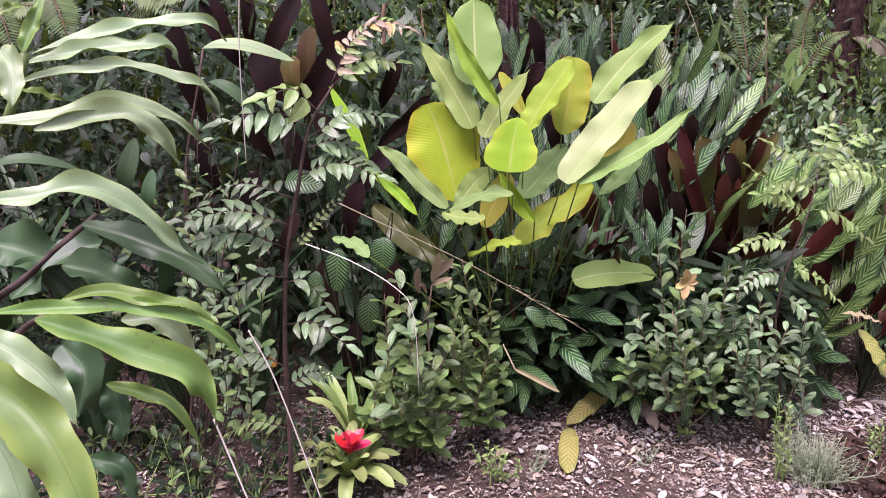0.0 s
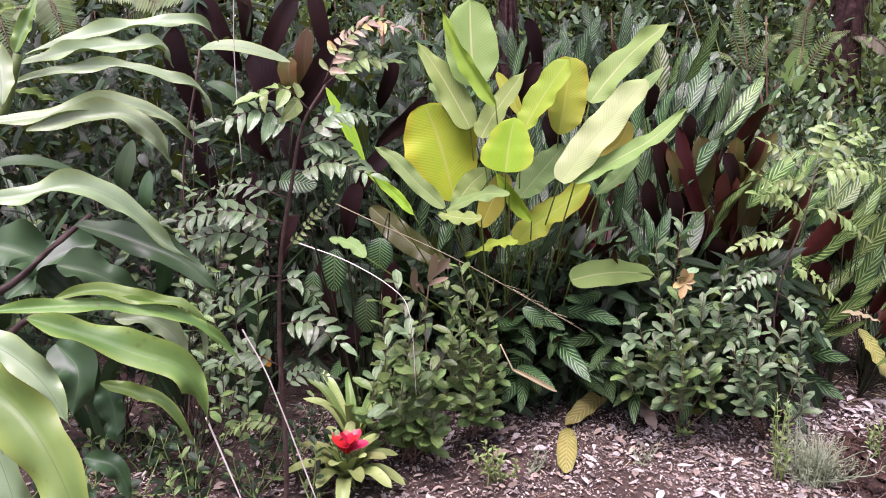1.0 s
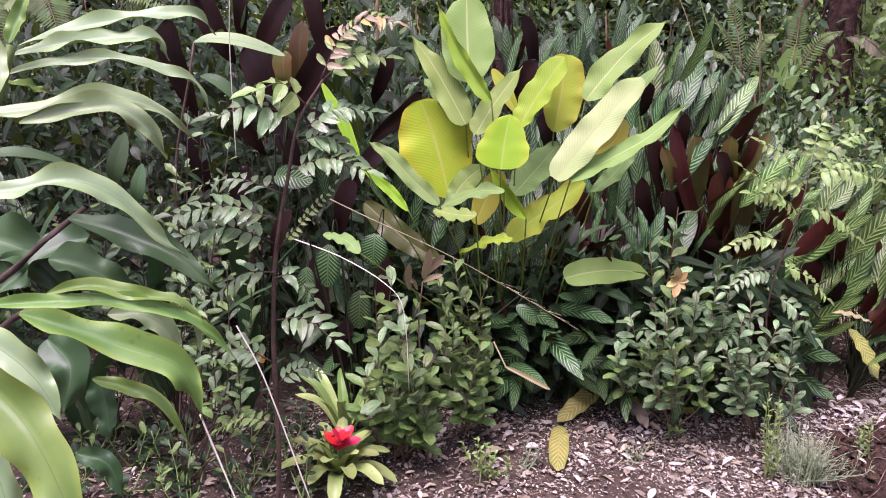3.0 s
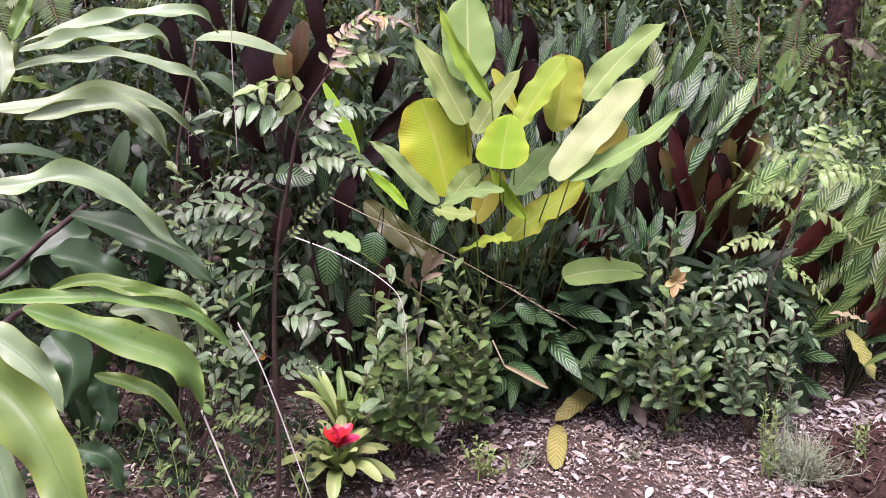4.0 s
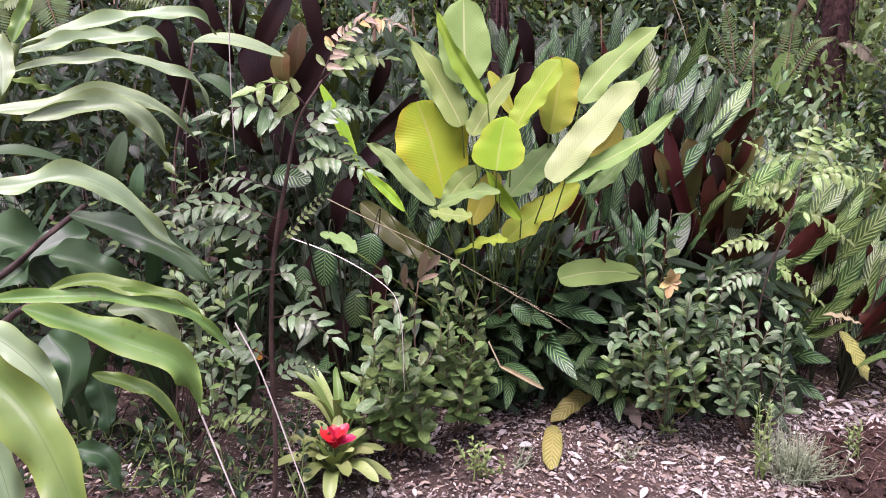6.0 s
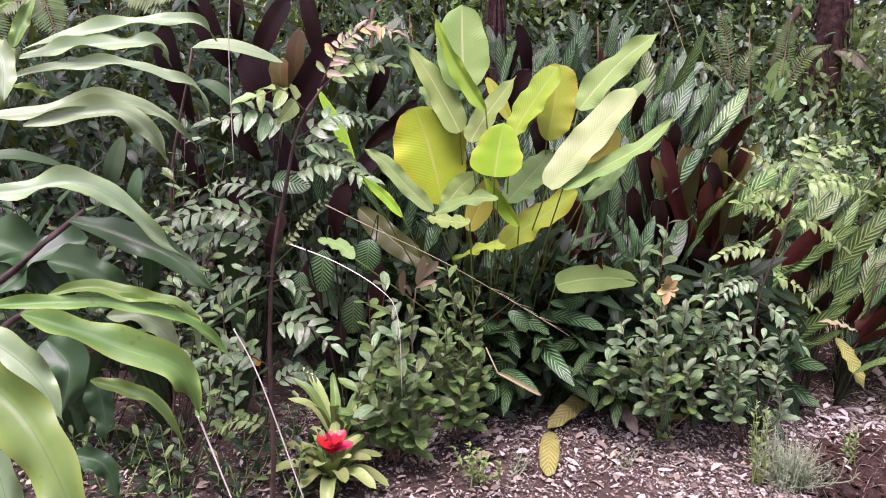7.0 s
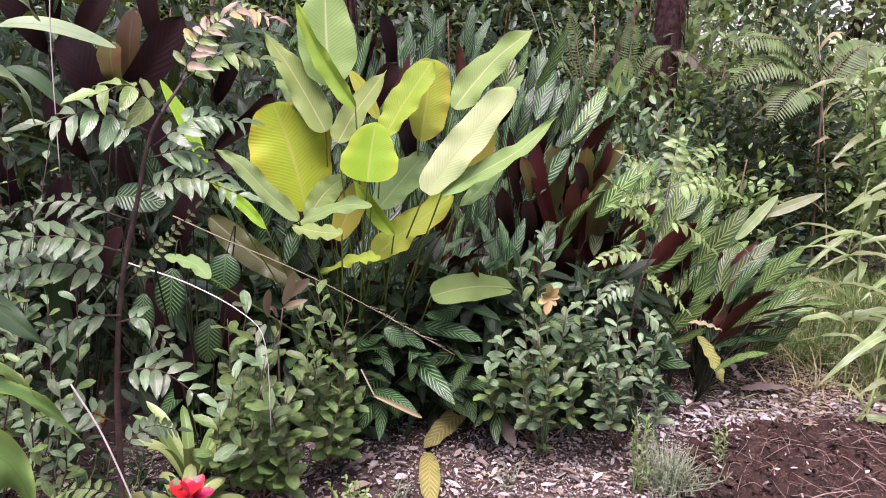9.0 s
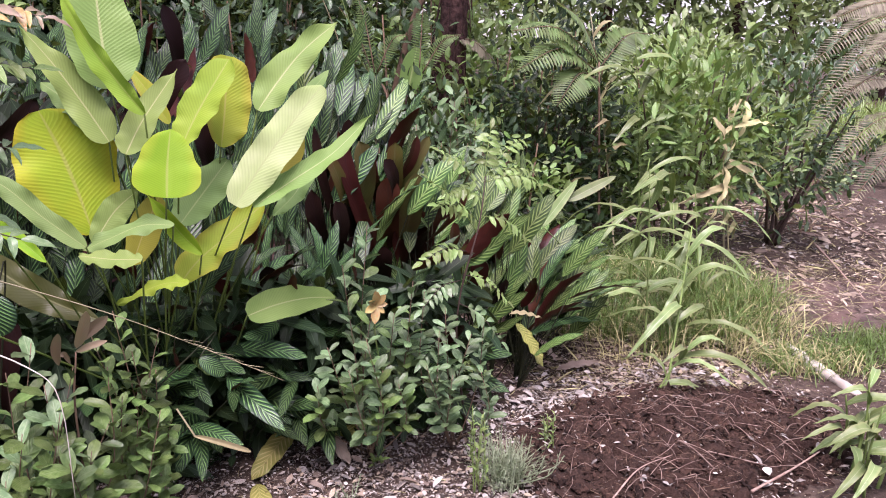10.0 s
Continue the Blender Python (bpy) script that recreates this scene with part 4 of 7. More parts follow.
ribbon(rosy, [(-0.043, 2.6, 0.725), (-0.005, 2.56, 0.774), (0.03, 2.52, 0.817)], 0.031, [ROSE, ROSE], face=(0.2, -1, 0.4), name="small_leaf", shape=(0.6, 0.5), fold=0.35, nv=10, nu=4)
ribbon(rosy, [(-0.047, 2.6, 0.699), (-0.018, 2.56, 0.726), (0.026, 2.52, 0.752)], 0.018, [ROSE, ROSE], face=(0.2, -1, 0.4), name="small_leaf", shape=(0.6, 0.5), fold=0.35, nv=10, nu=4)
ribbon(rosy, [(-0.062, 2.6, 0.668), (-0.074, 2.56, 0.711), (-0.082, 2.52, 0.723)], 0.015, [ROSE, ROSE], face=(0.2, -1, 0.4), name="small_leaf", shape=(0.6, 0.5), fold=0.35, nv=10, nu=4)

# ---- red bromeliad ----
brom = thing("bromeliad", (-0.31, 2.43, 0.0), "low yellow-green bromeliad with a red flower centre in mulch", "bromeliad")
BC = Vector((-0.31, 2.43, 0.06))
for k in range(22):
    a = k * 2.3999
    ring = k / 22
    el = radians(2 + 58 * ring)
    ln = 0.20 - 0.02 * ring + 0.025 * math.sin(k * 5.1)
    d = Vector((math.cos(a), math.sin(a), 0))
    out = d * math.cos(el) + Vector((0, 0, math.sin(el)))
    tip = BC + out * ln + Vector((0, 0, -0.03 * (1 - ring)))
    ribbon(brom, [BC + out * 0.012, BC + out * ln * 0.55 + Vector((0, 0, 0.025)), tip], 0.056 - 0.012 * ring, [BROM, BROM], face=(-d.x * 0.3, -d.y * 0.3 - 0.1, 1), shape=(0.14, 0.26), fold=0.45, nv=12, nu=4, point=0.1, ragged=0.03)
for k in range(9):
    a = k * 2.3999
    el = radians(30 + 50 * (k / 9))
    d = Vector((math.cos(a) * math.cos(el), math.sin(a) * math.cos(el), math.sin(el)))
    c = Vector((-0.305, 2.41, 0.16))
    leaf(brom, c, c + d * (0.085 + 0.012 * math.sin(k * 3)), 0.042, [RED, RED], face=(0, -0.3, 1), name="bract", label="bright red bract", shape=(0.4, 0.36), bow=0.01, fold=0.35, nv=8, nu=4)
behind = thing("bromeliad", (-0.33, 2.66, 0.0), "green bromeliad with upright strap leaves in shade", "bromeliad")
for k in range(11):
    a = k * 2.3999
    d = Vector((math.cos(a) * 0.55, math.sin(a) * 0.5, 0.85)).normalized()
    c = Vector((-0.33, 2.66, 0.04))
    ln = 0.30 + 0.04 * math.sin(k)
    ribbon(behind, [c, c + d * ln * 0.6 + Vector((0, 0, 0.03)), c + d * ln + Vector((d.x * 0.06, d.y * 0.06, -0.02))], 0.04, [BROM if k % 3 else MIDGREEN], face=(-d.x, -d.y - 0.3, 0.6), shape=(0.14, 0.4), fold=0.45, nv=12, nu=4, point=0.1)

# ---- striped prayer-plant bank ----
STR = [blade("striped_leaf", 1.0, 0.20 + 0.03 * (k % 3), [STRIPED if k < 4 else STRIPED_LIGHT, MAROON], shape=(0.5, 0.68), bow=0.05 + 0.03 * (k % 2), skew=1.2, fold=0.22, nv=10, nu=6, seed=60 + k, wave=0.012, thick=0.006, sway=0.02 * (k % 3 - 1)) for k in range(6)]
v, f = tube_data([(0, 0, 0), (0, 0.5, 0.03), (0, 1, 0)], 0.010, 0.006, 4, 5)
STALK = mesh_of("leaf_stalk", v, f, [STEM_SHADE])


def striped_plant(x, y, top, n, lean, el, seed, kinds, label, spread=0.9, group="striped plants", size=0.29):
    """A clump: stalks fan out from one crown, each with a blade that rises at el degrees towards lean degrees."""
    rng = random.Random(seed)
    ob = thing("striped_plant", (x, y, hump(x, y)), label, "plant", group)
    c = Vector((x, y, hump(x, y)))
    for i in range(n):
        az = radians(lean) + rng.gauss(0, spread)
        e = radians(rng.uniform(*el))
        d = Vector((math.cos(az) * math.cos(e), math.sin(az) * math.cos(e), math.sin(e)))
        r = rng.uniform(0.02, 0.24)
        h = top * rng.uniform(0.33, 0.86)
        p = c + Vector((math.cos(az + rng.uniform(-1, 1)) * r, math.sin(az + rng.uniform(-1, 1)) * r, h))
        ln = size * rng.uniform(0.8, 1.2)
        face = Vector((-d.x * d.z, -d.y * d.z, max(0.05, 1 - d.z * d.z))) + Vector((rng.uniform(-.8, .8), rng.uniform(-.7, .2), 0))
        if rng.random() < 0.03 and d.z > 0.3:
            face = -face
        part("striped_leaf", rng.choice(kinds), ob, aim(p, p + d, face, ln))
        m = aim(c, p, (0, -1, 0.2))
        part("leaf_stalk", STALK, ob, m @ Matrix.Diagonal((0.32, (p - c).length, 0.32, 1)))
    return ob


rng = random.Random(5)
LBL = "dense clump of dark green leaves with pale chevron stripes"
for row in range(5):
    y = 3.35 + 0.32 * row
    for i in range(11):
        x = -0.55 + 0.27 * i + rng.uniform(-.09, .09)
        edge = 2.0 - 0.05 * row
        if x > edge or (x > 1.12 and row > 1):
            continue
        top = (0.78 if x > 1.1 else 0.95) + 0.20 * row - (0.14 if x > 1.6 else 0)
        lean = 80 if x < 0.9 else 40
        if 0.75 < x < 1.75:
            y2 = y + 0.34
        else:
            y2 = y
        striped_plant(x, y2 + rng.uniform(-.08, .08), top * (1.08 if y2 > y else 1.0), 14, lean, (42, 80) if x < 0.9 else (30, 68), 100 + row * 20 + i, (STR[3:] if x > 1.5 else STR) if x > 1.0 else STR[:4], LBL if x < 1.2 else "dense clump of light green leaves with chevron stripes")
for i in range(8):
    x = -0.30 + 0.20 * i + rng.uniform(-.05, .05)
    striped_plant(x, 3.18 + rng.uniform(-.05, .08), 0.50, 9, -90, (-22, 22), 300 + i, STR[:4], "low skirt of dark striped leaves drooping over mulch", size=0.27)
for i in range(6):
    x = -0.05 + 0.22 * i + rng.uniform(-.04, .04)
    striped_plant(x, 3.22 + rng.uniform(-.04, .06), 0.78, 11, -60 if i % 2 else 75, (15, 68), 350 + i, STR[:4], LBL, size=0.26)
for i in range(6):
    striped_plant(0.92 + 0.075 * i, 3.92 - 0.05 * (i % 3), 1.55 - 0.055 * i, 11, 55, (42, 78), 380 + i, STR, LBL, spread=0.6, size=0.31)
for i, (x, y, top) in enumerate([(1.38, 3.52, 1.02), (1.48, 3.42, 0.98), (1.58, 3.50, 0.96), (1.68, 3.40, 0.88)]):
    striped_plant(x, y, top, 12, 40, (32, 66), 400 + i, STR[4:], "dense clump of light green leaves with chevron stripes", spread=0.6, size=0.30)
for i in range(6):
    a = i / 5
    striped_plant(1.75 + 0.30 * a, 3.30 + 0.55 * a + rng.uniform(-.05, .05), 0.55, 16, 0, (15, 60), 330 + i, STR[3:], "clump of light green striped leaves leaning over the grass", spread=0.6)

skirt = thing("striped_plant", (0.42, 3.16, 0.0), "dark striped leaves drooping low over the mulch edge", "plant", "striped plants")
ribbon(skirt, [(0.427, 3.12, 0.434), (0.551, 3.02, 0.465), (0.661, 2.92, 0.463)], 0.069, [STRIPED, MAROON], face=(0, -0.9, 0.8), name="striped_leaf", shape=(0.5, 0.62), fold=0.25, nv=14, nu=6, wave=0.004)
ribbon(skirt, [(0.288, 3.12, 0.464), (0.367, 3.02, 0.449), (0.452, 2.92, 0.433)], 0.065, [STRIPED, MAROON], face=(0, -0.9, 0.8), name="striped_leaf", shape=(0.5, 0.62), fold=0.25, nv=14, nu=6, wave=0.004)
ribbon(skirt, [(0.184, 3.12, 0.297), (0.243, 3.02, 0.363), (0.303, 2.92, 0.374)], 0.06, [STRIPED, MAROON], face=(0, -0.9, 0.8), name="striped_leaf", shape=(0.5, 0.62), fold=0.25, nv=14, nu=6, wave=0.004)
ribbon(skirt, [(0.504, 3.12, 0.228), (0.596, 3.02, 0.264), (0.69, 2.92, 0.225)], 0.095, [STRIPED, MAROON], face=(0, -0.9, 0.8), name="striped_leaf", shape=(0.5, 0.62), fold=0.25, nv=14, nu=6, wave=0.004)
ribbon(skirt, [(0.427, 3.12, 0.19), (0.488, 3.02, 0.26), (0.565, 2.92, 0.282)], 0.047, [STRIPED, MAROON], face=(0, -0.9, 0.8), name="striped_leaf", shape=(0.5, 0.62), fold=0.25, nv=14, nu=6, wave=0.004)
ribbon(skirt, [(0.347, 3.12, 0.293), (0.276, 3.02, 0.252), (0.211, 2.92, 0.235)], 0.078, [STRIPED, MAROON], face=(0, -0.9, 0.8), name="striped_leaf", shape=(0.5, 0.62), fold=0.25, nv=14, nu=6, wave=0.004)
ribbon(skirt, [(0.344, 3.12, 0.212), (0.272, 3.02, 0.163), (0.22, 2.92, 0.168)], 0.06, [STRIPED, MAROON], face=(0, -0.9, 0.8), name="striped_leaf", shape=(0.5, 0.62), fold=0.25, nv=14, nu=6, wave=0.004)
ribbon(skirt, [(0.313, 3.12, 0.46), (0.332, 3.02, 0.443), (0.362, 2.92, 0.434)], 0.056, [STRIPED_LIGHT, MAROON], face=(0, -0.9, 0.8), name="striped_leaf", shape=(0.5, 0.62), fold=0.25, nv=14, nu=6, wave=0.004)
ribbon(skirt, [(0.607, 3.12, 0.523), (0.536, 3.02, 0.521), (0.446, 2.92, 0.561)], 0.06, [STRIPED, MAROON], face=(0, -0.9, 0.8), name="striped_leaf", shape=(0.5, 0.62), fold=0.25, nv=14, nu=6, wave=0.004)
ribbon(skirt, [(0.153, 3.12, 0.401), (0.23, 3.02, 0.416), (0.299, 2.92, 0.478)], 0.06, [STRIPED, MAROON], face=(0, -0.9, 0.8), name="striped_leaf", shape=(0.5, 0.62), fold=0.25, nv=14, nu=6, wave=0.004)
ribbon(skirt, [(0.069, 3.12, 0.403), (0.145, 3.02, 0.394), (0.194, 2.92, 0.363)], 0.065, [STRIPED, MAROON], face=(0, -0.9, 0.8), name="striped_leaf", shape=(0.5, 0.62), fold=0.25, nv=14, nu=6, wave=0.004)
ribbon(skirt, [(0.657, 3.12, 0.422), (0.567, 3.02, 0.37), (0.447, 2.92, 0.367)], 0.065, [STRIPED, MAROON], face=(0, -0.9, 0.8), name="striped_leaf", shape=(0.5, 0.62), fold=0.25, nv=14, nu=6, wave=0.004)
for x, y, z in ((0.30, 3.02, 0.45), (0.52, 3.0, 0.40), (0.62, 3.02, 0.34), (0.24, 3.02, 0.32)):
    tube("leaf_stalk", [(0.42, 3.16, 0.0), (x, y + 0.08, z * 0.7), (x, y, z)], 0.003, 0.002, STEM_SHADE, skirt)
bank_end = thing("striped_plant", (1.66, 3.44, 0.0), "light striped leaves spreading at the bank's end", "plant", "striped plants")
ribbon(bank_end, [(1.477, 3.42, 0.099), (1.557, 3.31, 0.202), (1.659, 3.2, 0.232)], 0.08, [STRIPED, MAROON], face=(-0.2, -0.9, 0.8), name="striped_leaf", shape=(0.5, 0.62), fold=0.25, nv=14, nu=6, wave=0.004)
ribbon(bank_end, [(1.501, 3.42, 0.1), (1.572, 3.31, 0.081), (1.661, 3.2, 0.052)], 0.075, [STRIPED, MAROON], face=(-0.2, -0.9, 0.8), name="striped_leaf", shape=(0.5, 0.62), fold=0.25, nv=14, nu=6, wave=0.004)
ribbon(bank_end, [(1.567, 3.42, 0.264), (1.626, 3.31, 0.386), (1.709, 3.2, 0.514)], 0.075, [STRIPED_LIGHT, MAROON], face=(-0.2, -0.9, 0.8), name="striped_leaf", shape=(0.5, 0.62), fold=0.25, nv=14, nu=6, wave=0.004)
ribbon(bank_end, [(1.539, 3.42, 0.29), (1.637, 3.31, 0.309), (1.702, 3.2, 0.404)], 0.047, [STRIPED_LIGHT, MAROON], face=(-0.2, -0.9, 0.8), name="striped_leaf", shape=(0.5, 0.62), fold=0.25, nv=14, nu=6, wave=0.004)
ribbon(bank_end, [(1.452, 3.42, 0.6), (1.52, 3.31, 0.657), (1.592, 3.2, 0.778)], 0.084, [STRIPED_LIGHT, MAROON], face=(-0.2, -0.9, 0.8), name="striped_leaf", shape=(0.5, 0.62), fold=0.25, nv=14, nu=6, wave=0.004)
ribbon(bank_end, [(1.54, 3.42, 0.653), (1.601, 3.31, 0.732), (1.69, 3.2, 0.854)], 0.08, [STRIPED_LIGHT, MAROON], face=(-0.2, -0.9, 0.8), name="striped_leaf", shape=(0.5, 0.62), fold=0.25, nv=14, nu=6, wave=0.004)
ribbon(bank_end, [(1.476, 3.42, 0.208), (1.523, 3.31, 0.28), (1.581, 3.2, 0.3)], 0.061, [STRIPED, MAROON], face=(-0.2, -0.9, 0.8), name="striped_leaf", shape=(0.5, 0.62), fold=0.25, nv=14, nu=6, wave=0.004)
for x, y, z in ((1.50, 3.40, 0.32), (1.58, 3.40, 0.50), (1.72, 3.40, 0.62)):
    tube("leaf_stalk", [(1.66, 3.44, 0.0), (x, y + 0.02, z * 0.7), (x, y, z)], 0.003, 0.002, STEM_SHADE, bank_end)

# undergrowth added to blacken the gap under the bank; shade is in its colour
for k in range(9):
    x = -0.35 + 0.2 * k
    ob = thing("shade_shrub", (x, 3.22, hump(x, 3.22)), "low shade-toned undergrowth filling the dark below taller striped leaves", "bush")
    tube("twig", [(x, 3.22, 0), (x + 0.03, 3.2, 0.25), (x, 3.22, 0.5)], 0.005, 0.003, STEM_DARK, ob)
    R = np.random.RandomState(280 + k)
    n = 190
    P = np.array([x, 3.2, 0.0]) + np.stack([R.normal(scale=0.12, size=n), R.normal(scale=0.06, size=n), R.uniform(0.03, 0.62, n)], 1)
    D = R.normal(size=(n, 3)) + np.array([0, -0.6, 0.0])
    tagged(leaf_cloud("foliage", P, D, np.array([0, -0.4, 1.0]) + R.normal(scale=0.4, size=(n, 3)), 0.17 * R.uniform(0.5, 1.2, n), 0.30, SHRUB_SHADED, ob), kind="stuff")

# ---- plants with maroon undersides ----


def maroon_plant(base, label, rows, group="maroon plants"):
    """Strap leaves that stand up from one crown and show their undersides: rows of base, tip, width and colour."""
    ob = thing("maroon_leaf_plant", base, label, "plant", group)
    for b, t, w, mt in rows:
        b, t = Vector(b), Vector(t)
        foot = b + (b - t) * 0.35 + Vector((0, 0.03, 0))
        side = 0.5 * math.sin(COUNT[0] * 1.7)
        mid = b.lerp(t, 0.5) + Vector((0.04 * side, -0.02, 0)) * (t - b).length * 3
        ribbon(ob, [foot, b, mid, t], w, [mt, STRIPED], face=(0.1 + side, -1, 0.05), shape=(0.75, 0.34), fold=0.35, nv=16, nu=6, wave=0.02 * w, waves=1.5, point=0.08, ragged=0.05)
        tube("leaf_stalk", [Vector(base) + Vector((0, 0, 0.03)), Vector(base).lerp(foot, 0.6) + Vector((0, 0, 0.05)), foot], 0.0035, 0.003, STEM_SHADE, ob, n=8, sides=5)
    return ob


maroon_plant((1.3, 3.78, 0.0), "clump of upright leaves showing maroon undersides in the striped bank", [
    ((1.11, 3.58, 0.705), (0.955, 3.53, 1.159), 0.069, MAROON),
    ((1.095, 3.61, 0.842), (1.056, 3.56, 1.114), 0.123, BRONZE_GREEN),
    ((1.244, 3.64, 0.694), (1.207, 3.59, 0.96), 0.108, MAROON),
    ((1.309, 3.67, 0.526), (1.255, 3.62, 0.704), 0.114, MAROON),
    ((1.201, 3.7, 0.853), (1.14, 3.65, 1.049), 0.06, MAROON),
    ((1.227, 3.58, 0.901), (1.159, 3.53, 1.041), 0.079, MAROON_SHADED),
    ((1.25, 3.61, 0.93), (1.219, 3.56, 1.109), 0.075, BRONZE),
    ((1.28, 3.64, 0.943), (1.332, 3.59, 1.132), 0.07, MAROON),
    ((1.322, 3.67, 0.921), (1.403, 3.62, 1.128), 0.06, BRONZE_GREEN),
    ((1.386, 3.7, 0.618), (1.391, 3.65, 0.791), 0.099, MAROON),
    ((1.404, 3.58, 0.647), (1.481, 3.53, 0.883), 0.074, MAROON),
    ((1.311, 3.61, 0.716), (1.323, 3.56, 0.975), 0.118, BRONZE_GREEN),
    ((1.181, 3.64, 0.585), (1.063, 3.59, 0.827), 0.065, MAROON),
    ((1.255, 3.67, 0.565), (1.078, 3.62, 0.883), 0.049, BRONZE),
    ((1.423, 3.7, 0.493), (1.349, 3.65, 0.668), 0.099, MAROON_SHADED),
    ((1.191, 3.58, 0.521), (1.175, 3.53, 0.666), 0.09, MAROON_SHADED),
    ((1.467, 3.61, 0.52), (1.468, 3.56, 0.679), 0.085, MAROON)])
# mostly the shaded maroon, which paints the clump's dark interior
maroon_plant((1.12, 3.75, 0.0), "clump of dark leaves showing maroon undersides in the striped bank", [
    ((0.907, 3.53, 0.685), (0.833, 3.48, 0.933), 0.073, MAROON_SHADED),
    ((0.984, 3.56, 0.68), (0.942, 3.51, 0.875), 0.09, MAROON_SHADED),
    ((0.967, 3.59, 0.778), (0.857, 3.54, 1.181), 0.042, MAROON_SHADED),
    ((1.06, 3.62, 0.721), (0.982, 3.57, 0.961), 0.07, MAROON_SHADED),
    ((1.028, 3.65, 1.039), (1.022, 3.6, 1.2), 0.059, MAROON_SHADED),
    ((0.825, 3.53, 1.222), (0.83, 3.48, 1.337), 0.057, MAROON_SHADED),
    ((1.003, 3.56, 0.862), (0.913, 3.51, 1.063), 0.063, BRONZE),
    ((1.1, 3.59, 0.569), (1.024, 3.54, 0.712), 0.09, MAROON_SHADED),
    ((0.934, 3.62, 0.952), (0.893, 3.57, 1.085), 0.054, MAROON)])
maroon_plant((1.78, 3.62, 0.0), "clump of maroon-backed leaves leaning outwards near the grass", [
    ((1.57, 3.43, 0.459), (1.581, 3.38, 0.62), 0.091, MAROON),
    ((1.442, 3.46, 0.64), (1.442, 3.41, 0.783), 0.082, MAROON),
    ((1.715, 3.49, 0.601), (1.681, 3.44, 0.757), 0.067, MAROON),
    ((1.833, 3.52, 0.517), (1.87, 3.47, 0.689), 0.068, MAROON),
    ((1.766, 3.55, 0.453), (1.883, 3.5, 0.543), 0.058, MAROON_SHADED),
    ((1.412, 3.49, 0.733), (1.513, 3.44, 0.92), 0.052, MAROON),
    ((1.547, 3.55, 0.513), (1.571, 3.5, 0.658), 0.068, BRONZE),
    ((1.675, 3.43, 0.397), (1.708, 3.38, 0.518), 0.061, MAROON_SHADED)])
maroon_plant((0.62, 3.45, 0.0), "maroon-backed leaves low among striped foliage", [
    ((0.478, 3.35, 0.511), (0.454, 3.3, 0.665), 0.089, MAROON),
    ((0.64, 3.38, 0.553), (0.618, 3.33, 0.672), 0.075, MAROON_SHADED),
    ((0.568, 3.41, 0.751), (0.545, 3.36, 0.89), 0.076, MAROON),
    ((0.645, 3.44, 1.048), (0.683, 3.39, 1.145), 0.086, MAROON),
    ((0.337, 3.47, 1.396), (0.287, 3.42, 1.6), 0.067, MAROON_SHADED),
    ((0.266, 3.35, 1.263), (0.342, 3.3, 1.423), 0.084, MAROON_SHADED),
    ((0.416, 3.38, 1.076), (0.367, 3.33, 1.209), 0.09, MAROON_SHADED),
    ((0.13, 3.41, 0.643), (0.143, 3.36, 0.722), 0.081, MAROON),
    ((0.696, 3.44, 1.073), (0.659, 3.39, 0.983), 0.076, MAROON_SHADED)])
# maroon leaves darkened in colour to stand in deep shade
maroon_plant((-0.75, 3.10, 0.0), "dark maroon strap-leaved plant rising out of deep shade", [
    ((-0.947, 2.95, 1.284), (-1.006, 2.95, 1.551), 0.11, MAROON_SHADED), ((-0.643, 3.0, 1.264), (-0.744, 3.0, 1.458), 0.12, MAROON_SHADED),
    ((-0.543, 3.0, 1.338), (-0.525, 3.0, 1.55), 0.075, BRONZE), ((-0.534, 2.95, 1.28), (-0.371, 2.95, 1.531), 0.11, MAROON_SHADED),
    ((-0.858, 3.1, 1.456), (-0.954, 3.1, 1.661), 0.10, MAROON_SHADED), ((-0.704, 3.1, 1.458), (-0.587, 3.1, 1.663), 0.085, MAROON_SHADED),
    ((-0.507, 3.2, 1.48), (-0.556, 3.2, 1.69), 0.07, MAROON_SHADED), ((-0.571, 2.9, 1.343), (-0.571, 2.9, 1.445), 0.08, BRONZE),
    ((-0.82, 3.2, 1.52), (-0.832, 3.2, 1.699), 0.06, MAROON_SHADED)])
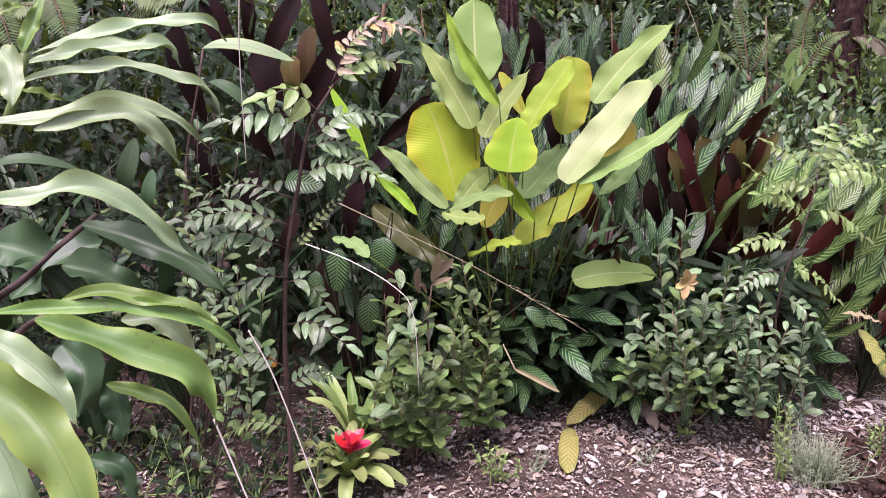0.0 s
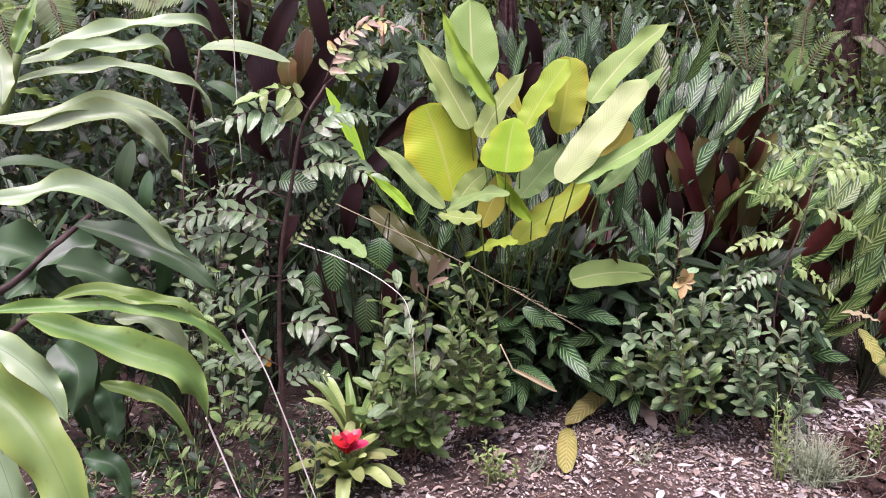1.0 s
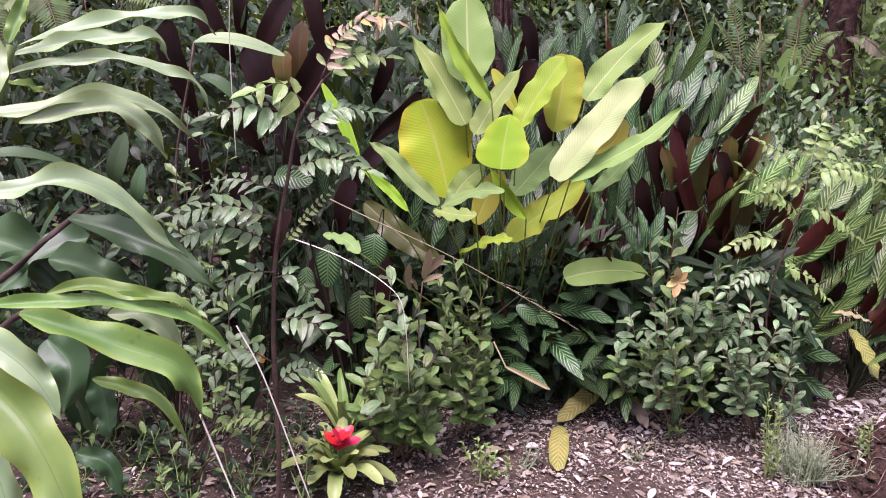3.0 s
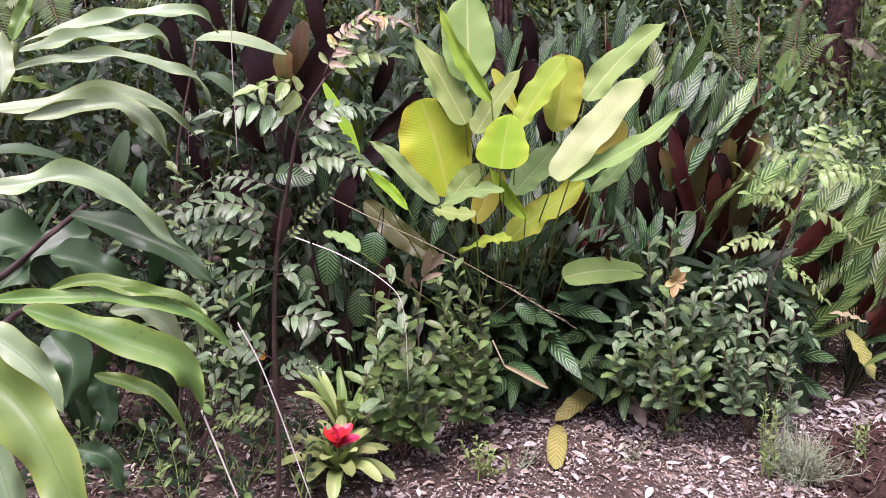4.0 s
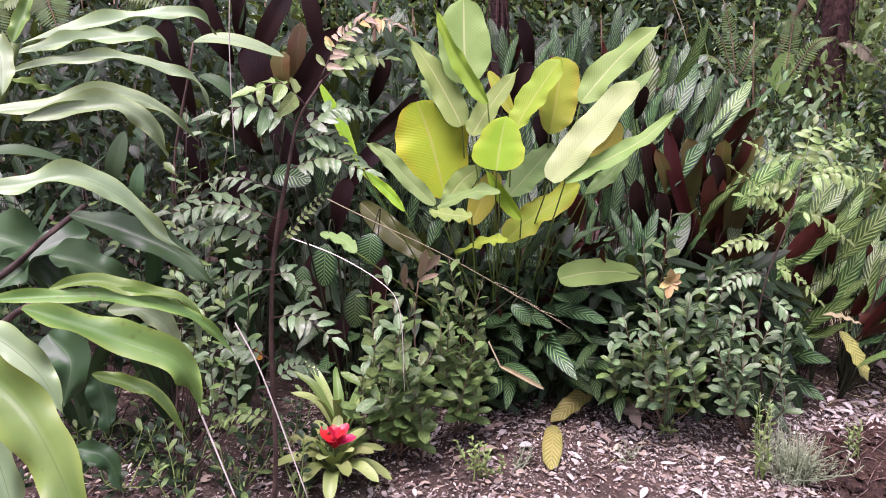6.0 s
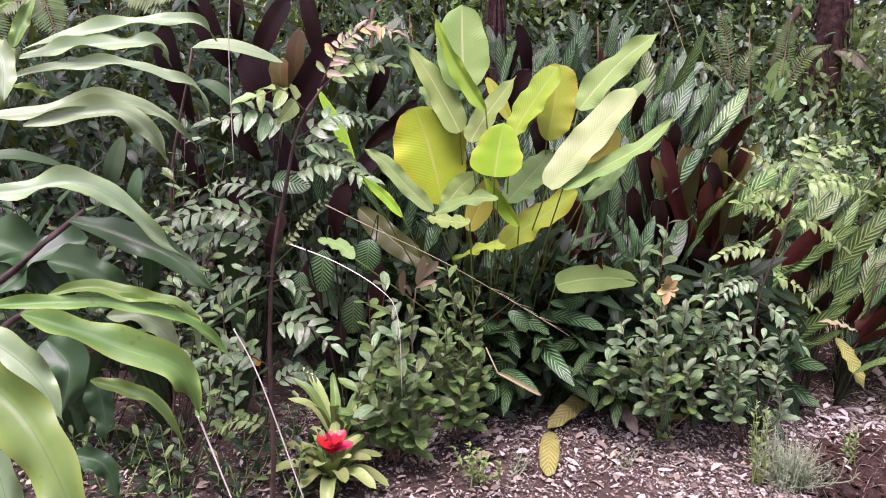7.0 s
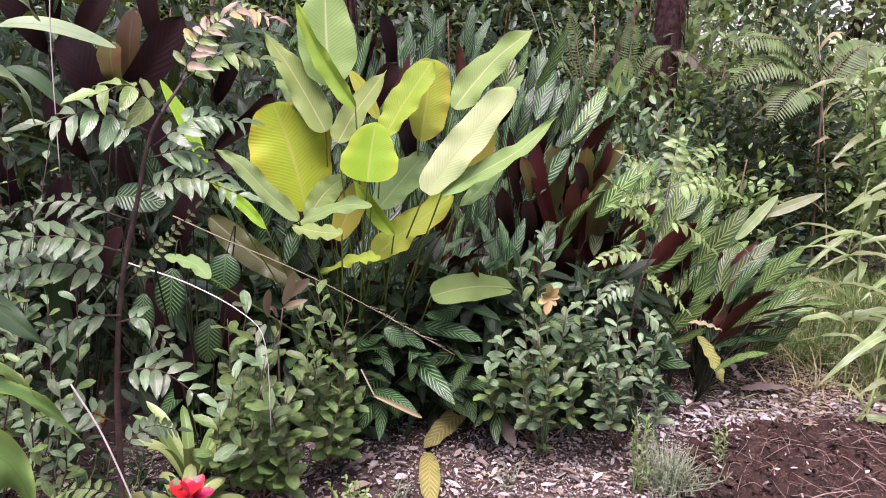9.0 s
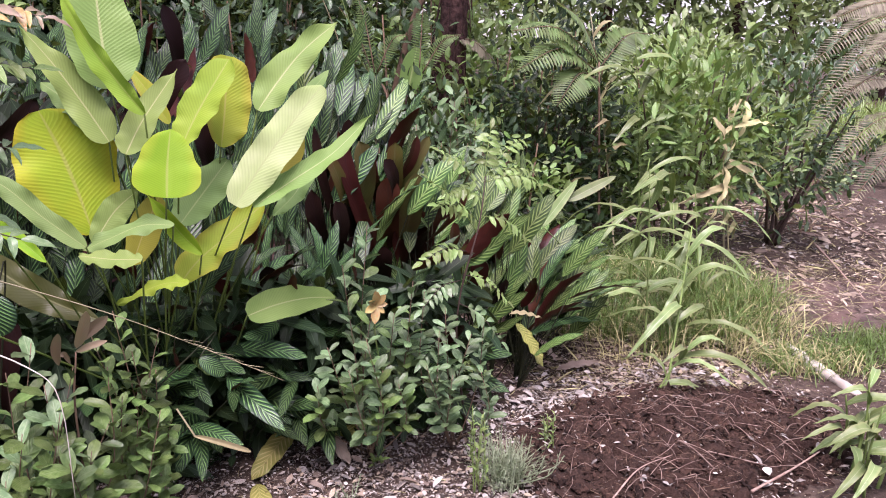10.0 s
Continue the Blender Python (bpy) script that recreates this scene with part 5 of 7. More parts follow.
# leaves added to fill the dark void; their colour holds its shade
maroon_plant((-0.35, 3.05, 0.0), "shade-toned maroon strap leaves added to fill the dark below striped foliage", [
    ((-0.601, 2.8, 0.749), (-0.543, 2.8, 0.892), 0.06, MAROON_SHADED), ((-0.252, 3.1, 1.144), (-0.106, 3.2, 1.29), 0.07, MAROON_SHADED),
    ((-0.327, 3.0, 0.982), (-0.217, 3.0, 1.113), 0.08, MAROON_SHADED), ((-0.434, 3.0, 1.066), (-0.515, 3.0, 1.235), 0.08, MAROON_SHADED),
    ((-0.396, 3.0, 0.803), (-0.348, 3.0, 0.981), 0.08, MAROON_SHADED), ((-0.566, 3.0, 1.021), (-0.646, 3.0, 1.191), 0.08, MAROON_SHADED),
    ((-0.807, 2.95, 0.759), (-0.737, 2.95, 1.025), 0.08, MAROON_SHADED), ((-0.923, 3.0, 0.947), (-0.973, 3.0, 1.185), 0.08, MAROON_SHADED),
    ((-0.462, 2.95, 0.447), (-0.5, 2.95, 0.677), 0.07, MAROON_SHADED), ((-0.237, 2.95, 0.454), (-0.203, 2.95, 0.686), 0.07, MAROON_SHADED),
    ((-0.739, 2.9, 0.502), (-0.771, 2.9, 0.728), 0.08, MAROON_SHADED), ((-0.39, 2.9, 0.231), (-0.341, 2.9, 0.469), 0.07, MAROON_SHADED),
    ((-0.3, 3.3, 1.281), (-0.253, 3.3, 1.438), 0.07, MAROON_SHADED), ((-0.715, 3.0, 1.104), (-0.793, 3.0, 1.273), 0.08, MAROON_SHADED)])

# ---- dry stalks and fallen leaves ----


def stalk(name, points, r0, r1, label, mt=None, category="stalk"):
    ob = thing(name, points[0], label, category)
    tube("stem", points, r0, r1, mt or STEM_STRAW, ob, n=16, sides=5)
    return ob


seed = stalk("seed_stalk", [(-0.362, 2.62, 0.971), (-0.23, 2.6, 0.916), (0.08, 2.55, 0.791), (0.473, 2.5, 0.586)], 0.0022, 0.0008, "long thin dry grass stalk with a feathery seed head")
for k in range(9):
    p, q = Vector((0.211, 2.53, 0.729)), Vector((0.473, 2.5, 0.586))
    b = p.lerp(q, k / 10)
    tube("spikelet", [b, b + Vector((0.05, 0.0, -0.015 - 0.008 * (k % 3)))], 0.0009, 0.0005, STEM_STRAW, seed, n=3, sides=4)
stalk("bent_stalk", [(-0.461, 2.5, 0.862), (-0.296, 2.45, 0.82), (-0.145, 2.4, 0.75), (-0.086, 2.38, 0.665), (-0.07, 2.4, 0.386)], 0.0022, 0.001, "thin pale grass stalk bending over the bush", STEM_PALE)
stalk("pale_stalk", [(-0.386, 1.45, 0.778), (-0.321, 1.45, 0.582)], 0.0022, 0.0016, "thin white dry stalk leaning by the ginger", STEM_PALE)
stalk("pale_stalk", [(-0.406, 1.75, 0.848), (-0.337, 1.72, 0.73), (-0.23, 1.7, 0.422)], 0.0019, 0.0017, "thin pale dry stalk leaning by the sapling", STEM_PALE)
stalk("pale_thread", [(-0.528, 2.2, 1.626), (-0.537, 2.2, 1.454), (-0.535, 2.2, 1.164)], 0.0016, 0.0012, "long white hanging dry thread among leaves", STEM_PALE)
sp = stalk("dry_spathe", [(0.202, 2.66, 0.468), (0.248, 2.64, 0.382)], 0.003, 0.003, "dry straw-coloured bract hanging on a broken stalk")
leaf(sp, (0.244, 2.64, 0.384), (0.404, 2.62, 0.313), 0.022, [STRAW, STRAW], name="bract", shape=(0.25, 0.35), fold=0.9, bow=0.01, nu=6)
stalk("thin_stalk", [(1.242, 4.3, 1.41), (1.149, 4.3, 1.634), (1.064, 4.3, 1.797)], 0.003, 0.002, "thin pale upright stalk above the striped bank", STEM_STRAW)
stalk("thin_stalk", [(1.328, 4.3, 1.411), (1.232, 4.3, 1.662), (1.16, 4.3, 1.825)], 0.003, 0.002, "thin green upright stalk above the striped bank", STEM_GREEN)
petal = thing("orange_petal", (-0.4, 1.9, 0.706), "small orange flower caught in dark leaves", "flower")
leaf(petal, (-0.394, 1.9, 0.691), (-0.404, 1.9, 0.722), 0.02, [PETAL, PETAL], name="petal", shape=(0.4, 0.4), nv=6, nu=4)


def fallen(base, tip, width, mt, label, **how):
    ob = thing("fallen_leaf", base, label, "leaf", "fallen leaves")
    how.setdefault("bow", 0.012)
    leaf(ob, base, tip, width, [mt, mt], face=(0, -0.3, 1), name="blade", fold=0.15, wave=0.006, nv=12, **how)
    return ob


fallen((0.475, 2.857, 0.05), (0.443, 2.577, 0.02), 0.075, STRIPED_DYING, "yellowed striped leaf lying on mulch", shape=(0.45, 0.4))
fallen((0.676, 3.125, 0.1), (0.473, 2.923, 0.03), 0.085, STRIPED_DYING, "green-yellow striped leaf drooping onto mulch", shape=(0.45, 0.5))
fallen((0.792, 3.1, 0.06), (1.05, 3.039, 0.04), 0.065, STRIPED_DYING, "yellowing striped leaf lying flat on mulch", shape=(0.4, 0.5))
fallen((0.794, 3.11, 0.05), (0.82, 2.905, 0.03), 0.06, DEADLEAF, "brown withered leaf lying on mulch")
fallen((1.703, 3.26, 0.346), (1.814, 3.18, 0.161), 0.085, STRIPED_DYING, "pale yellow striped leaf hanging to the soil", shape=(0.45, 0.45))
fallen((1.493, 2.98, 0.512), (1.644, 2.98, 0.478), 0.03, STRAW, "straw-coloured curled leaf in the striped bank")
fallen((0.457, 3.286, 0.07), (0.615, 3.299, 0.07), 0.05, STRIPED_LIGHT, "green striped leaf resting on the bed's edge")
fallen((0.156, 2.77, 0.03), (0.306, 2.89, 0.04), 0.02, DEADLEAF, "long curled brown leaf on mulch")
fallen((1.917, 3.4, 0.197), (2.007, 3.35, 0.089), 0.05, DEADLEAF, "brown withered leaf at the clump's foot")
fallen((2.033, 3.379, 0.03), (2.3, 3.399, 0.03), 0.05, DEADLEAF, "brown withered leaf at the clump's foot")

# ---- sapling with pale feather leaves by the bank ----
sapling2 = thing("feather_leaved_sapling", (1.36, 3.02, 0.0), "thin dark sapling with yellow-green feather leaves", "sapling")
tube("stem", [(1.36, 3.02, 0), (1.235, 2.92, 0.423), (1.227, 2.9, 0.653), (1.283, 2.9, 0.9), (1.324, 2.95, 1.067)], 0.005, 0.002, STEM_DARK, sapling2, n=18, sides=6, knots=0.1)
feather(sapling2, (1.281, 2.9, 0.868), (1.052, 2.85, 1.077), 7, 0.046, LEAFLETS_LIGHT, STEM_GREEN, seed=31, droop=0.8)
feather(sapling2, (1.317, 2.95, 1.046), (1.563, 3.0, 1.074), 8, 0.046, LEAFLETS_LIGHT, STEM_GREEN, seed=32, droop=0.9)
feather(sapling2, (1.32, 2.95, 1.067), (1.361, 3.0, 1.234), 5, 0.046, LEAFLETS_LIGHT, STEM_GREEN, seed=33, droop=0.8)
feather(sapling2, (1.312, 2.95, 1.005), (1.135, 2.95, 1.155), 6, 0.046, LEAFLETS_LIGHT, STEM_GREEN, seed=34, droop=0.8)
feather(sapling2, (1.317, 2.95, 1.056), (1.539, 3.05, 1.191), 7, 0.046, LEAFLETS_LIGHT, STEM_GREEN, seed=35, droop=0.8)
feather(sapling2, (1.322, 2.94, 1.048), (1.532, 2.89, 1.041), 8, 0.055, LEAFLETS_LIGHT, STEM_GREEN, seed=61, droop=1.1)
feather(sapling2, (1.311, 2.94, 0.986), (1.182, 2.95, 1.002), 7, 0.05, LEAFLETS_LIGHT, STEM_GREEN, seed=63, droop=1.1)
feather(sapling2, (1.302, 2.94, 0.902), (1.095, 2.86, 0.986), 9, 0.055, LEAFLETS_LIGHT, STEM_GREEN, seed=65, droop=1.1)
feather(sapling2, (1.311, 2.94, 0.923), (1.504, 2.92, 0.827), 8, 0.05, LEAFLETS_LIGHT, STEM_GREEN, seed=67, droop=1.1)
feather(sapling2, (1.22, 2.9, 0.696), (1.026, 2.8, 0.636), 8, 0.05, LEAFLETS, STEM_DARK, seed=36, droop=0.7)
feather(sapling2, (1.229, 2.9, 0.718), (1.428, 2.9, 0.594), 10, 0.045, LEAFLETS_LIGHT, STEM_DARK, seed=37, droop=0.5)
feather(sapling2, (1.222, 2.9, 0.609), (1.385, 2.85, 0.456), 6, 0.055, LEAFLETS, STEM_DARK, seed=38, droop=0.5)
feather(sapling2, (1.23, 2.92, 0.514), (1.063, 2.85, 0.422), 6, 0.055, LEAFLETS, STEM_DARK, seed=39, droop=0.5)
feather(sapling2, (1.249, 2.95, 0.319), (1.363, 2.9, 0.31), 8, 0.03, LEAFLETS_LIGHT, STEM_DARK, seed=40)
feather(sapling2, (1.25, 2.95, 0.272), (1.09, 2.9, 0.311), 8, 0.03, LEAFLETS_LIGHT, STEM_DARK, seed=41)
feather(sapling2, (1.239, 2.9, 0.804), (1.044, 2.85, 0.791), 7, 0.05, LEAFLETS_LIGHT, STEM_DARK, seed=42, droop=0.7)

# ---- shaded undergrowth behind the ginger and sapling ----
rng = random.Random(11)
# mostly near-black leaves, so the deep shade here is painted into them
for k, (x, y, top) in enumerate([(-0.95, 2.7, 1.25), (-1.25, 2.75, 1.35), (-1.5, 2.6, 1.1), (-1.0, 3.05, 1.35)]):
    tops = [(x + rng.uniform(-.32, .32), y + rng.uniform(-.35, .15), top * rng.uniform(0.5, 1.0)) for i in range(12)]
    bush("shade_shrub", (x, y, hump(x, y)), tops, 15, 0.085, OVAL_SHADED + OVAL_SHADED + OVAL[:1], "dark green shrub with small leaves in deep shade", mt=STEM_DARK, seed=50 + k, start=0.45)
bush("pale_leaf_shrub", (-0.85, 2.42, 0.0), [(-0.721, 2.35, 1.28), (-0.598, 2.35, 1.207), (-0.747, 2.3, 1.128), (-0.623, 2.3, 1.081), (-0.826, 2.35, 1.032), (-0.544, 2.3, 0.989), (-0.711, 2.3, 0.924), (-0.595, 2.25, 0.854), (-0.665, 2.25, 0.693), (-0.567, 2.2, 0.626), (-0.747, 2.3, 0.782)], 20, 0.066, OVAL_GREY + OVAL, "thin-stemmed shrub with pale grey-green leaves in shade", mt=STEM_DARK, seed=45, start=0.4)
for k in range(18):
    x, y = -1.35 + 0.06 * k, 2.15 + 0.55 * ((k * 7) % 10) / 10 + rng.uniform(0, 0.1)
    tops = [(x + rng.uniform(-.12, .12), y + rng.uniform(-.12, .12), rng.uniform(0.06, 0.28)) for i in range(4)]
    bush("low_weed", (x, y, hump(x, y)), tops, 7, 0.055, OVAL_SHADED + OVAL[:1], "low dark green weed on shaded mulch", mt=STEM_GREEN, seed=80 + k, bulge=0.02)


def strap_plant(name, base, n, length, width, mt, el, label, seed, toward=-90, spread=1.2, category="plant"):
    rng = random.Random(seed)
    ob = thing(name, base, label, category)
    for i in range(n):
        a, e = radians(toward) + rng.gauss(0, spread), radians(rng.uniform(*el))
        ln = length * rng.uniform(0.7, 1.1)
        d = Vector((math.cos(a) * math.cos(e), math.sin(a) * math.cos(e), math.sin(e)))
        b = Vector(base) + Vector((d.x, d.y, 0)) * 0.03 + Vector((0, 0, 0.02 + rng.uniform(0, 0.3) * length))
        leaf(ob, b, b + d * ln, width * rng.uniform(0.8, 1.2), [mt, mt], face=(-d.x * 0.5, -d.y * 0.5 - 0.3, 1), shape=(0.3, 0.7), bow=0.12 * ln, skew=1.2, fold=0.3, nv=10, nu=4)
    return ob


# strap leaves take the shaded ginger colour, so shade is painted in
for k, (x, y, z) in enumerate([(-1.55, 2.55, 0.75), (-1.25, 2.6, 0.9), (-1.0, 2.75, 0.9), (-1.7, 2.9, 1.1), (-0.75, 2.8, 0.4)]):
    strap_plant("strap_leaf_plant", (x, y, 0.0), 9, z, 0.06, GINGER_SHADED, (35, 80), "dark strap-leaved plant in the shaded bed", 200 + k)
strap_plant("arching_leaf_plant", (-0.75, 2.95, 0.0), 4, 0.9, 0.07, GINGER_SHADED, (60, 85), "dark plant with long arching leaves", 221)
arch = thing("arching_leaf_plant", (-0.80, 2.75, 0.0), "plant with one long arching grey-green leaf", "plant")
leaf(arch, (-0.783, 2.6, 1.47), (-0.504, 2.65, 1.432), 0.07, [GINGER_SHEEN, GINGER_SHEEN], face=(0, -0.6, 1), bow=0.03, shape=(0.5, 0.6))
leaf(arch, (-0.771, 2.6, 1.365), (-0.628, 2.6, 1.268), 0.05, [GINGER_SHADED, GINGER_SHADED], face=(0, -0.6, 1), bow=0.03, shape=(0.5, 0.6))
leaf(arch, (-1.039, 2.5, 1.026), (-0.985, 2.5, 1.191), 0.06, [GINGER_SHADED, GINGER_SHADED], face=(0.2, -1, 0.2), bow=0.02, shape=(0.5, 0.6))
leaf(arch, (-0.966, 2.5, 0.962), (-0.939, 2.5, 1.093), 0.045, [GINGER_SHADED, GINGER_SHADED], face=(0.2, -1, 0.2), bow=0.02, shape=(0.5, 0.6))
leaf(arch, (-1.35, 2.3, 1.116), (-1.127, 2.4, 1.105), 0.05, [GINGER_SHADED, GINGER_SHADED], face=(0, -0.6, 1), bow=0.04, shape=(0.5, 0.6))
tube("stem", [(-0.80, 2.75, 0), (-0.904, 2.65, 0.872), (-0.783, 2.6, 1.47)], 0.008, 0.004, STEM_DARK, arch)
hang = thing("hanging_leaf_plant", (-0.30, 2.75, 0.0), "plant with drooping dark striped leaves in shade", "plant")
for b, t, w in (((-0.362, 2.6, 0.819), (-0.373, 2.6, 0.668), 0.09), ((-0.221, 2.7, 0.837), (-0.231, 2.7, 0.724), 0.10), ((-0.266, 2.65, 0.645), (-0.274, 2.65, 0.502), 0.085), ((-0.465, 2.7, 0.707), (-0.469, 2.7, 0.569), 0.07), ((-0.359, 1.95, 1.164), (-0.259, 1.92, 1.158), 0.06), ((0.281, 2.75, 0.576), (0.354, 2.75, 0.514), 0.05)):
    leaf(hang, b, t, w, [STRIPED, STRIPED], face=(0, -1, 0.5), shape=(0.45, 0.5), bow=0.01, fold=0.2)
    tube("leaf_stalk", [(-0.30, 2.75, 0.05), Vector(b) + Vector((0.02, 0.05, 0.03)), b], 0.003, 0.002, STEM_SHADE, hang)

# shrubs added to fill the void behind the ginger, leaf colour darkened as shade
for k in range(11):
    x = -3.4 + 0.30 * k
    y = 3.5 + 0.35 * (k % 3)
    ob = thing("shade_shrub", (x, y, hump(x, y)), "dense shade-toned green shrub filling the dark corner", "bush")
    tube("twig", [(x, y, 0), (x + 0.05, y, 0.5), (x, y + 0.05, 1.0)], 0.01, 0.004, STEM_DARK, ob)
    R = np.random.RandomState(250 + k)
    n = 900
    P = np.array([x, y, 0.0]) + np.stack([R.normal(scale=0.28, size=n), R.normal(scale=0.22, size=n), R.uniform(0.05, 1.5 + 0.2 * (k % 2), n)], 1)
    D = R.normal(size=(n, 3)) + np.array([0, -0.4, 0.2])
    tagged(leaf_cloud("foliage", P, D, np.array([0, -0.4, 1.0]) + R.normal(scale=0.4, size=(n, 3)), 0.11 * R.uniform(0.5, 1.3, n), 0.34, SHRUB_SHADED, ob), kind="stuff")

# ---- low weeds on the mulch ----
NEEDLE = [blade("narrow_leaf", 1.0, 0.15, [SILVER, SILVER], shape=(0.5, 0.6), bow=0.08, fold=0.3, nv=4, nu=2, seed=90, thick=0.01)]
rng = random.Random(21)


def blades_field(name, spots, h, width, mt, seed, lean=0.6, parent=None):
    """Grass: three-segment tapering blades in one mesh."""
    r = np.random.RandomState(seed)
    P = np.asarray(spots, dtype=float)
    n = len(P)
    a = r.uniform(0, 2 * np.pi, n)
    D = np.stack([np.cos(a), np.sin(a), np.zeros(n)], 1)
    X = np.stack([-np.sin(a), np.cos(a), np.zeros(n)], 1)
    H = h * r.uniform(0.45, 1.15, n)[:, None]
    L = lean * r.uniform(0.2, 1.4, n)[:, None]
    up = np.array([[0, 0, 1.0]])
    cols, uv = [], []
    for s, w in ((0, 0.8), (0.4, 1.0), (0.75, 0.7), (1.0, 0.05)):
        c = P + up * H * (s - 0.35 * L * s * s) + D * H * L * s ** 1.8
        for u in (-1, 1):
            cols.append(c + X * (u * width * 0.5 * w))
            uv.append((0.5 + 0.5 * u, s))
    V = np.stack(cols, 1)
    off = (np.arange(n) * 8)[:, None]
    Q = np.concatenate([off + np.array(q) for q in ((0, 1, 3, 2), (2, 3, 5, 4), (4, 5, 7, 6))])
    me = mesh_of(name, V.reshape(-1, 3).tolist(), Q.tolist(), [mt], None, np.tile(np.array(uv), (n, 1)))
    return part(name, me, parent) if parent else new(name, me)


def weed(name, x, y, r, h, stems, n, size, kinds, label, seed):
    rng = random.Random(seed)
    tops = [(x + rng.gauss(0, r * 0.6), y + rng.gauss(0, r * 0.6), h * rng.uniform(0.4, 1.1)) for i in range(stems)]
    return bush(name, (x, y, hump(x, y)), tops, n, size, kinds, label, mt=STEM_SILVER if kinds is NEEDLE else STEM_GREEN, seed=seed, start=0.25, bulge=0.012)


gx0, gy0, _ = (1.321, 2.636, 0.0)
weed("silvery_weed", gx0, gy0, 0.12, 0.20, 46, 10, 0.024, NEEDLE, "low silvery grey-green weed on mulch", 401)
fine = thing("silvery_tuft", (gx0, gy0, 0.0), "fine silvery grass-like tuft within the weed", "weed")
tagged(blades_field("tuft", [(gx0 + 0.05 * math.sin(k * 1.9) * (k % 7) / 4, gy0 + 0.05 * math.cos(k * 2.7) * (k % 5) / 3, 0) for k in range(330)], 0.17, 0.0025, SILVER, 61, lean=0.8, parent=fine), kind="stuff")
gx0, gy0, _ = (1.196, 2.626, 0.0)
weed("yellowish_weed", gx0, gy0, 0.04, 0.33, 7, 14, 0.03, NEEDLE + LEAFLETS_LIGHT[:1], "thin upright yellow-green weed on mulch", 402)
gx0, gy0, _ = (0.19, 2.509, 0.0)
weed("small_weed", gx0, gy0, 0.05, 0.15, 7, 10, 0.03, LEAFLETS_LIGHT, "small light green weed on mulch", 403)
gx0, gy0, _ = (0.337, 2.613, 0.0)
weed("small_weed", gx0, gy0, 0.06, 0.09, 8, 8, 0.022, NEEDLE, "small grey-green weed on mulch", 404)
gx0, gy0, _ = (0.918, 2.909, 0.0)
weed("small_weed", gx0, gy0, 0.03, 0.06, 4, 5, 0.035, LEAFLETS_LIGHT, "small light green seedling on mulch", 405)
gx0, gy0, _ = (0.737, 2.704, 0.0)
weed("small_weed", gx0, gy0, 0.06, 0.08, 7, 8, 0.022, NEEDLE, "small grey-green weed on mulch", 406)
gx0, gy0, _ = (-0.3, 2.434, 0.0)
weed("small_weed", gx0, gy0, 0.05, 0.22, 4, 9, 0.045, OVAL, "small green seedling in front of the bromeliad", 407)
gx0, gy0, _ = (1.58, 2.775, 0.0)
weed("yellowish_weed", gx0, gy0, 0.04, 0.17, 5, 12, 0.03, NEEDLE + LEAFLETS_LIGHT[:1], "thin upright yellow-green weed on mulch", 408)

# ---- reeds and grass at the bank's end ----


def reed_plant(base, top, leaves, label, mt, stem_mt, seed, length=0.45, width=0.03, group="reeds"):
    rng = random.Random(seed)
    ob = thing("reed", base, label, "plant", group)
    b, t = Vector(base), Vector(top)
    line = [b, b.lerp(t, 0.5) + Vector((rng.uniform(-.03, .03), 0, 0)), t]
    tube("cane", line, 0.007, 0.003, stem_mt, ob, n=12, sides=6, knots=0.08)
    pts = smooth_line(line, 30)
    for i in range(leaves):
        s = 0.15 + 0.85 * (i + 0.5) / leaves
        p = pts[int(s * 29)]
        a = i * math.pi + rng.uniform(-1.0, 1.0)
        e = radians(rng.uniform(5, 55))
        d = Vector((math.cos(a) * math.cos(e), math.sin(a) * math.cos(e), math.sin(e)))
        ln = length * rng.uniform(0.7, 1.15)
        tip = p + d * ln - Vector((0, 0, ln * 0.6))
        leaf(ob, p, tip, width * rng.uniform(0.8, 1.2), [mt, mt], face=(-d.x * 0.3, -0.4, 1), shape=(0.25, 0.8), bow=0.26 * ln, skew=0.8, fold=0.4, nv=14, nu=4, wave=0.004)
    return ob


reed_plant((2.577, 3.381, 0.0), (2.648, 3.6, 0.961), 9, "tall green reed with long arching blades", REED, STEM_GREEN, 501, length=0.5, width=0.045)
reed_plant((2.453, 3.069, 0.0), (2.743, 3.35, 0.717), 8, "tall green reed with long arching blades", REED, STEM_GREEN, 502, length=0.5, width=0.045)
reed_plant((2.358, 3.038, 0.0), (2.553, 3.05, 0.224), 5, "short green reed shoot with broad blades", REED, STEM_GREEN, 503, length=0.3, width=0.036)
reed_plant((2.91, 3.432, -0.0), (2.829, 3.6, 0.777), 9, "tall green reed with long arching blades", REED, STEM_GREEN, 511, length=0.55, width=0.045)
reed_plant((2.945, 3.977, -0.0), (2.9, 3.9, 0.97), 9, "tall green reed with long arching blades", REED, STEM_GREEN, 512, length=0.5, width=0.042)
reed_plant((3.399, 3.84, 0.0), (3.361, 4.0, 0.778), 8, "tall green reed with long arching blades", REED, STEM_GREEN, 504)
reed_plant((3.777, 4.885, 0.0), (3.431, 4.8, 1.659), 9, "tall green reed with broad upright blades", REED, STEM_GREEN, 516, length=0.6, width=0.055)
reed_plant((4.01, 4.903, 0.0), (3.665, 4.8, 1.41), 8, "tall green reed with broad upright blades", REED, STEM_GREEN, 517, length=0.55, width=0.05)
reed_plant((6.035, 5.244, 0.0), (5.536, 5.4, 1.769), 8, "tall green reed with broad upright blades", REED, STEM_GREEN, 518, length=0.6, width=0.055)
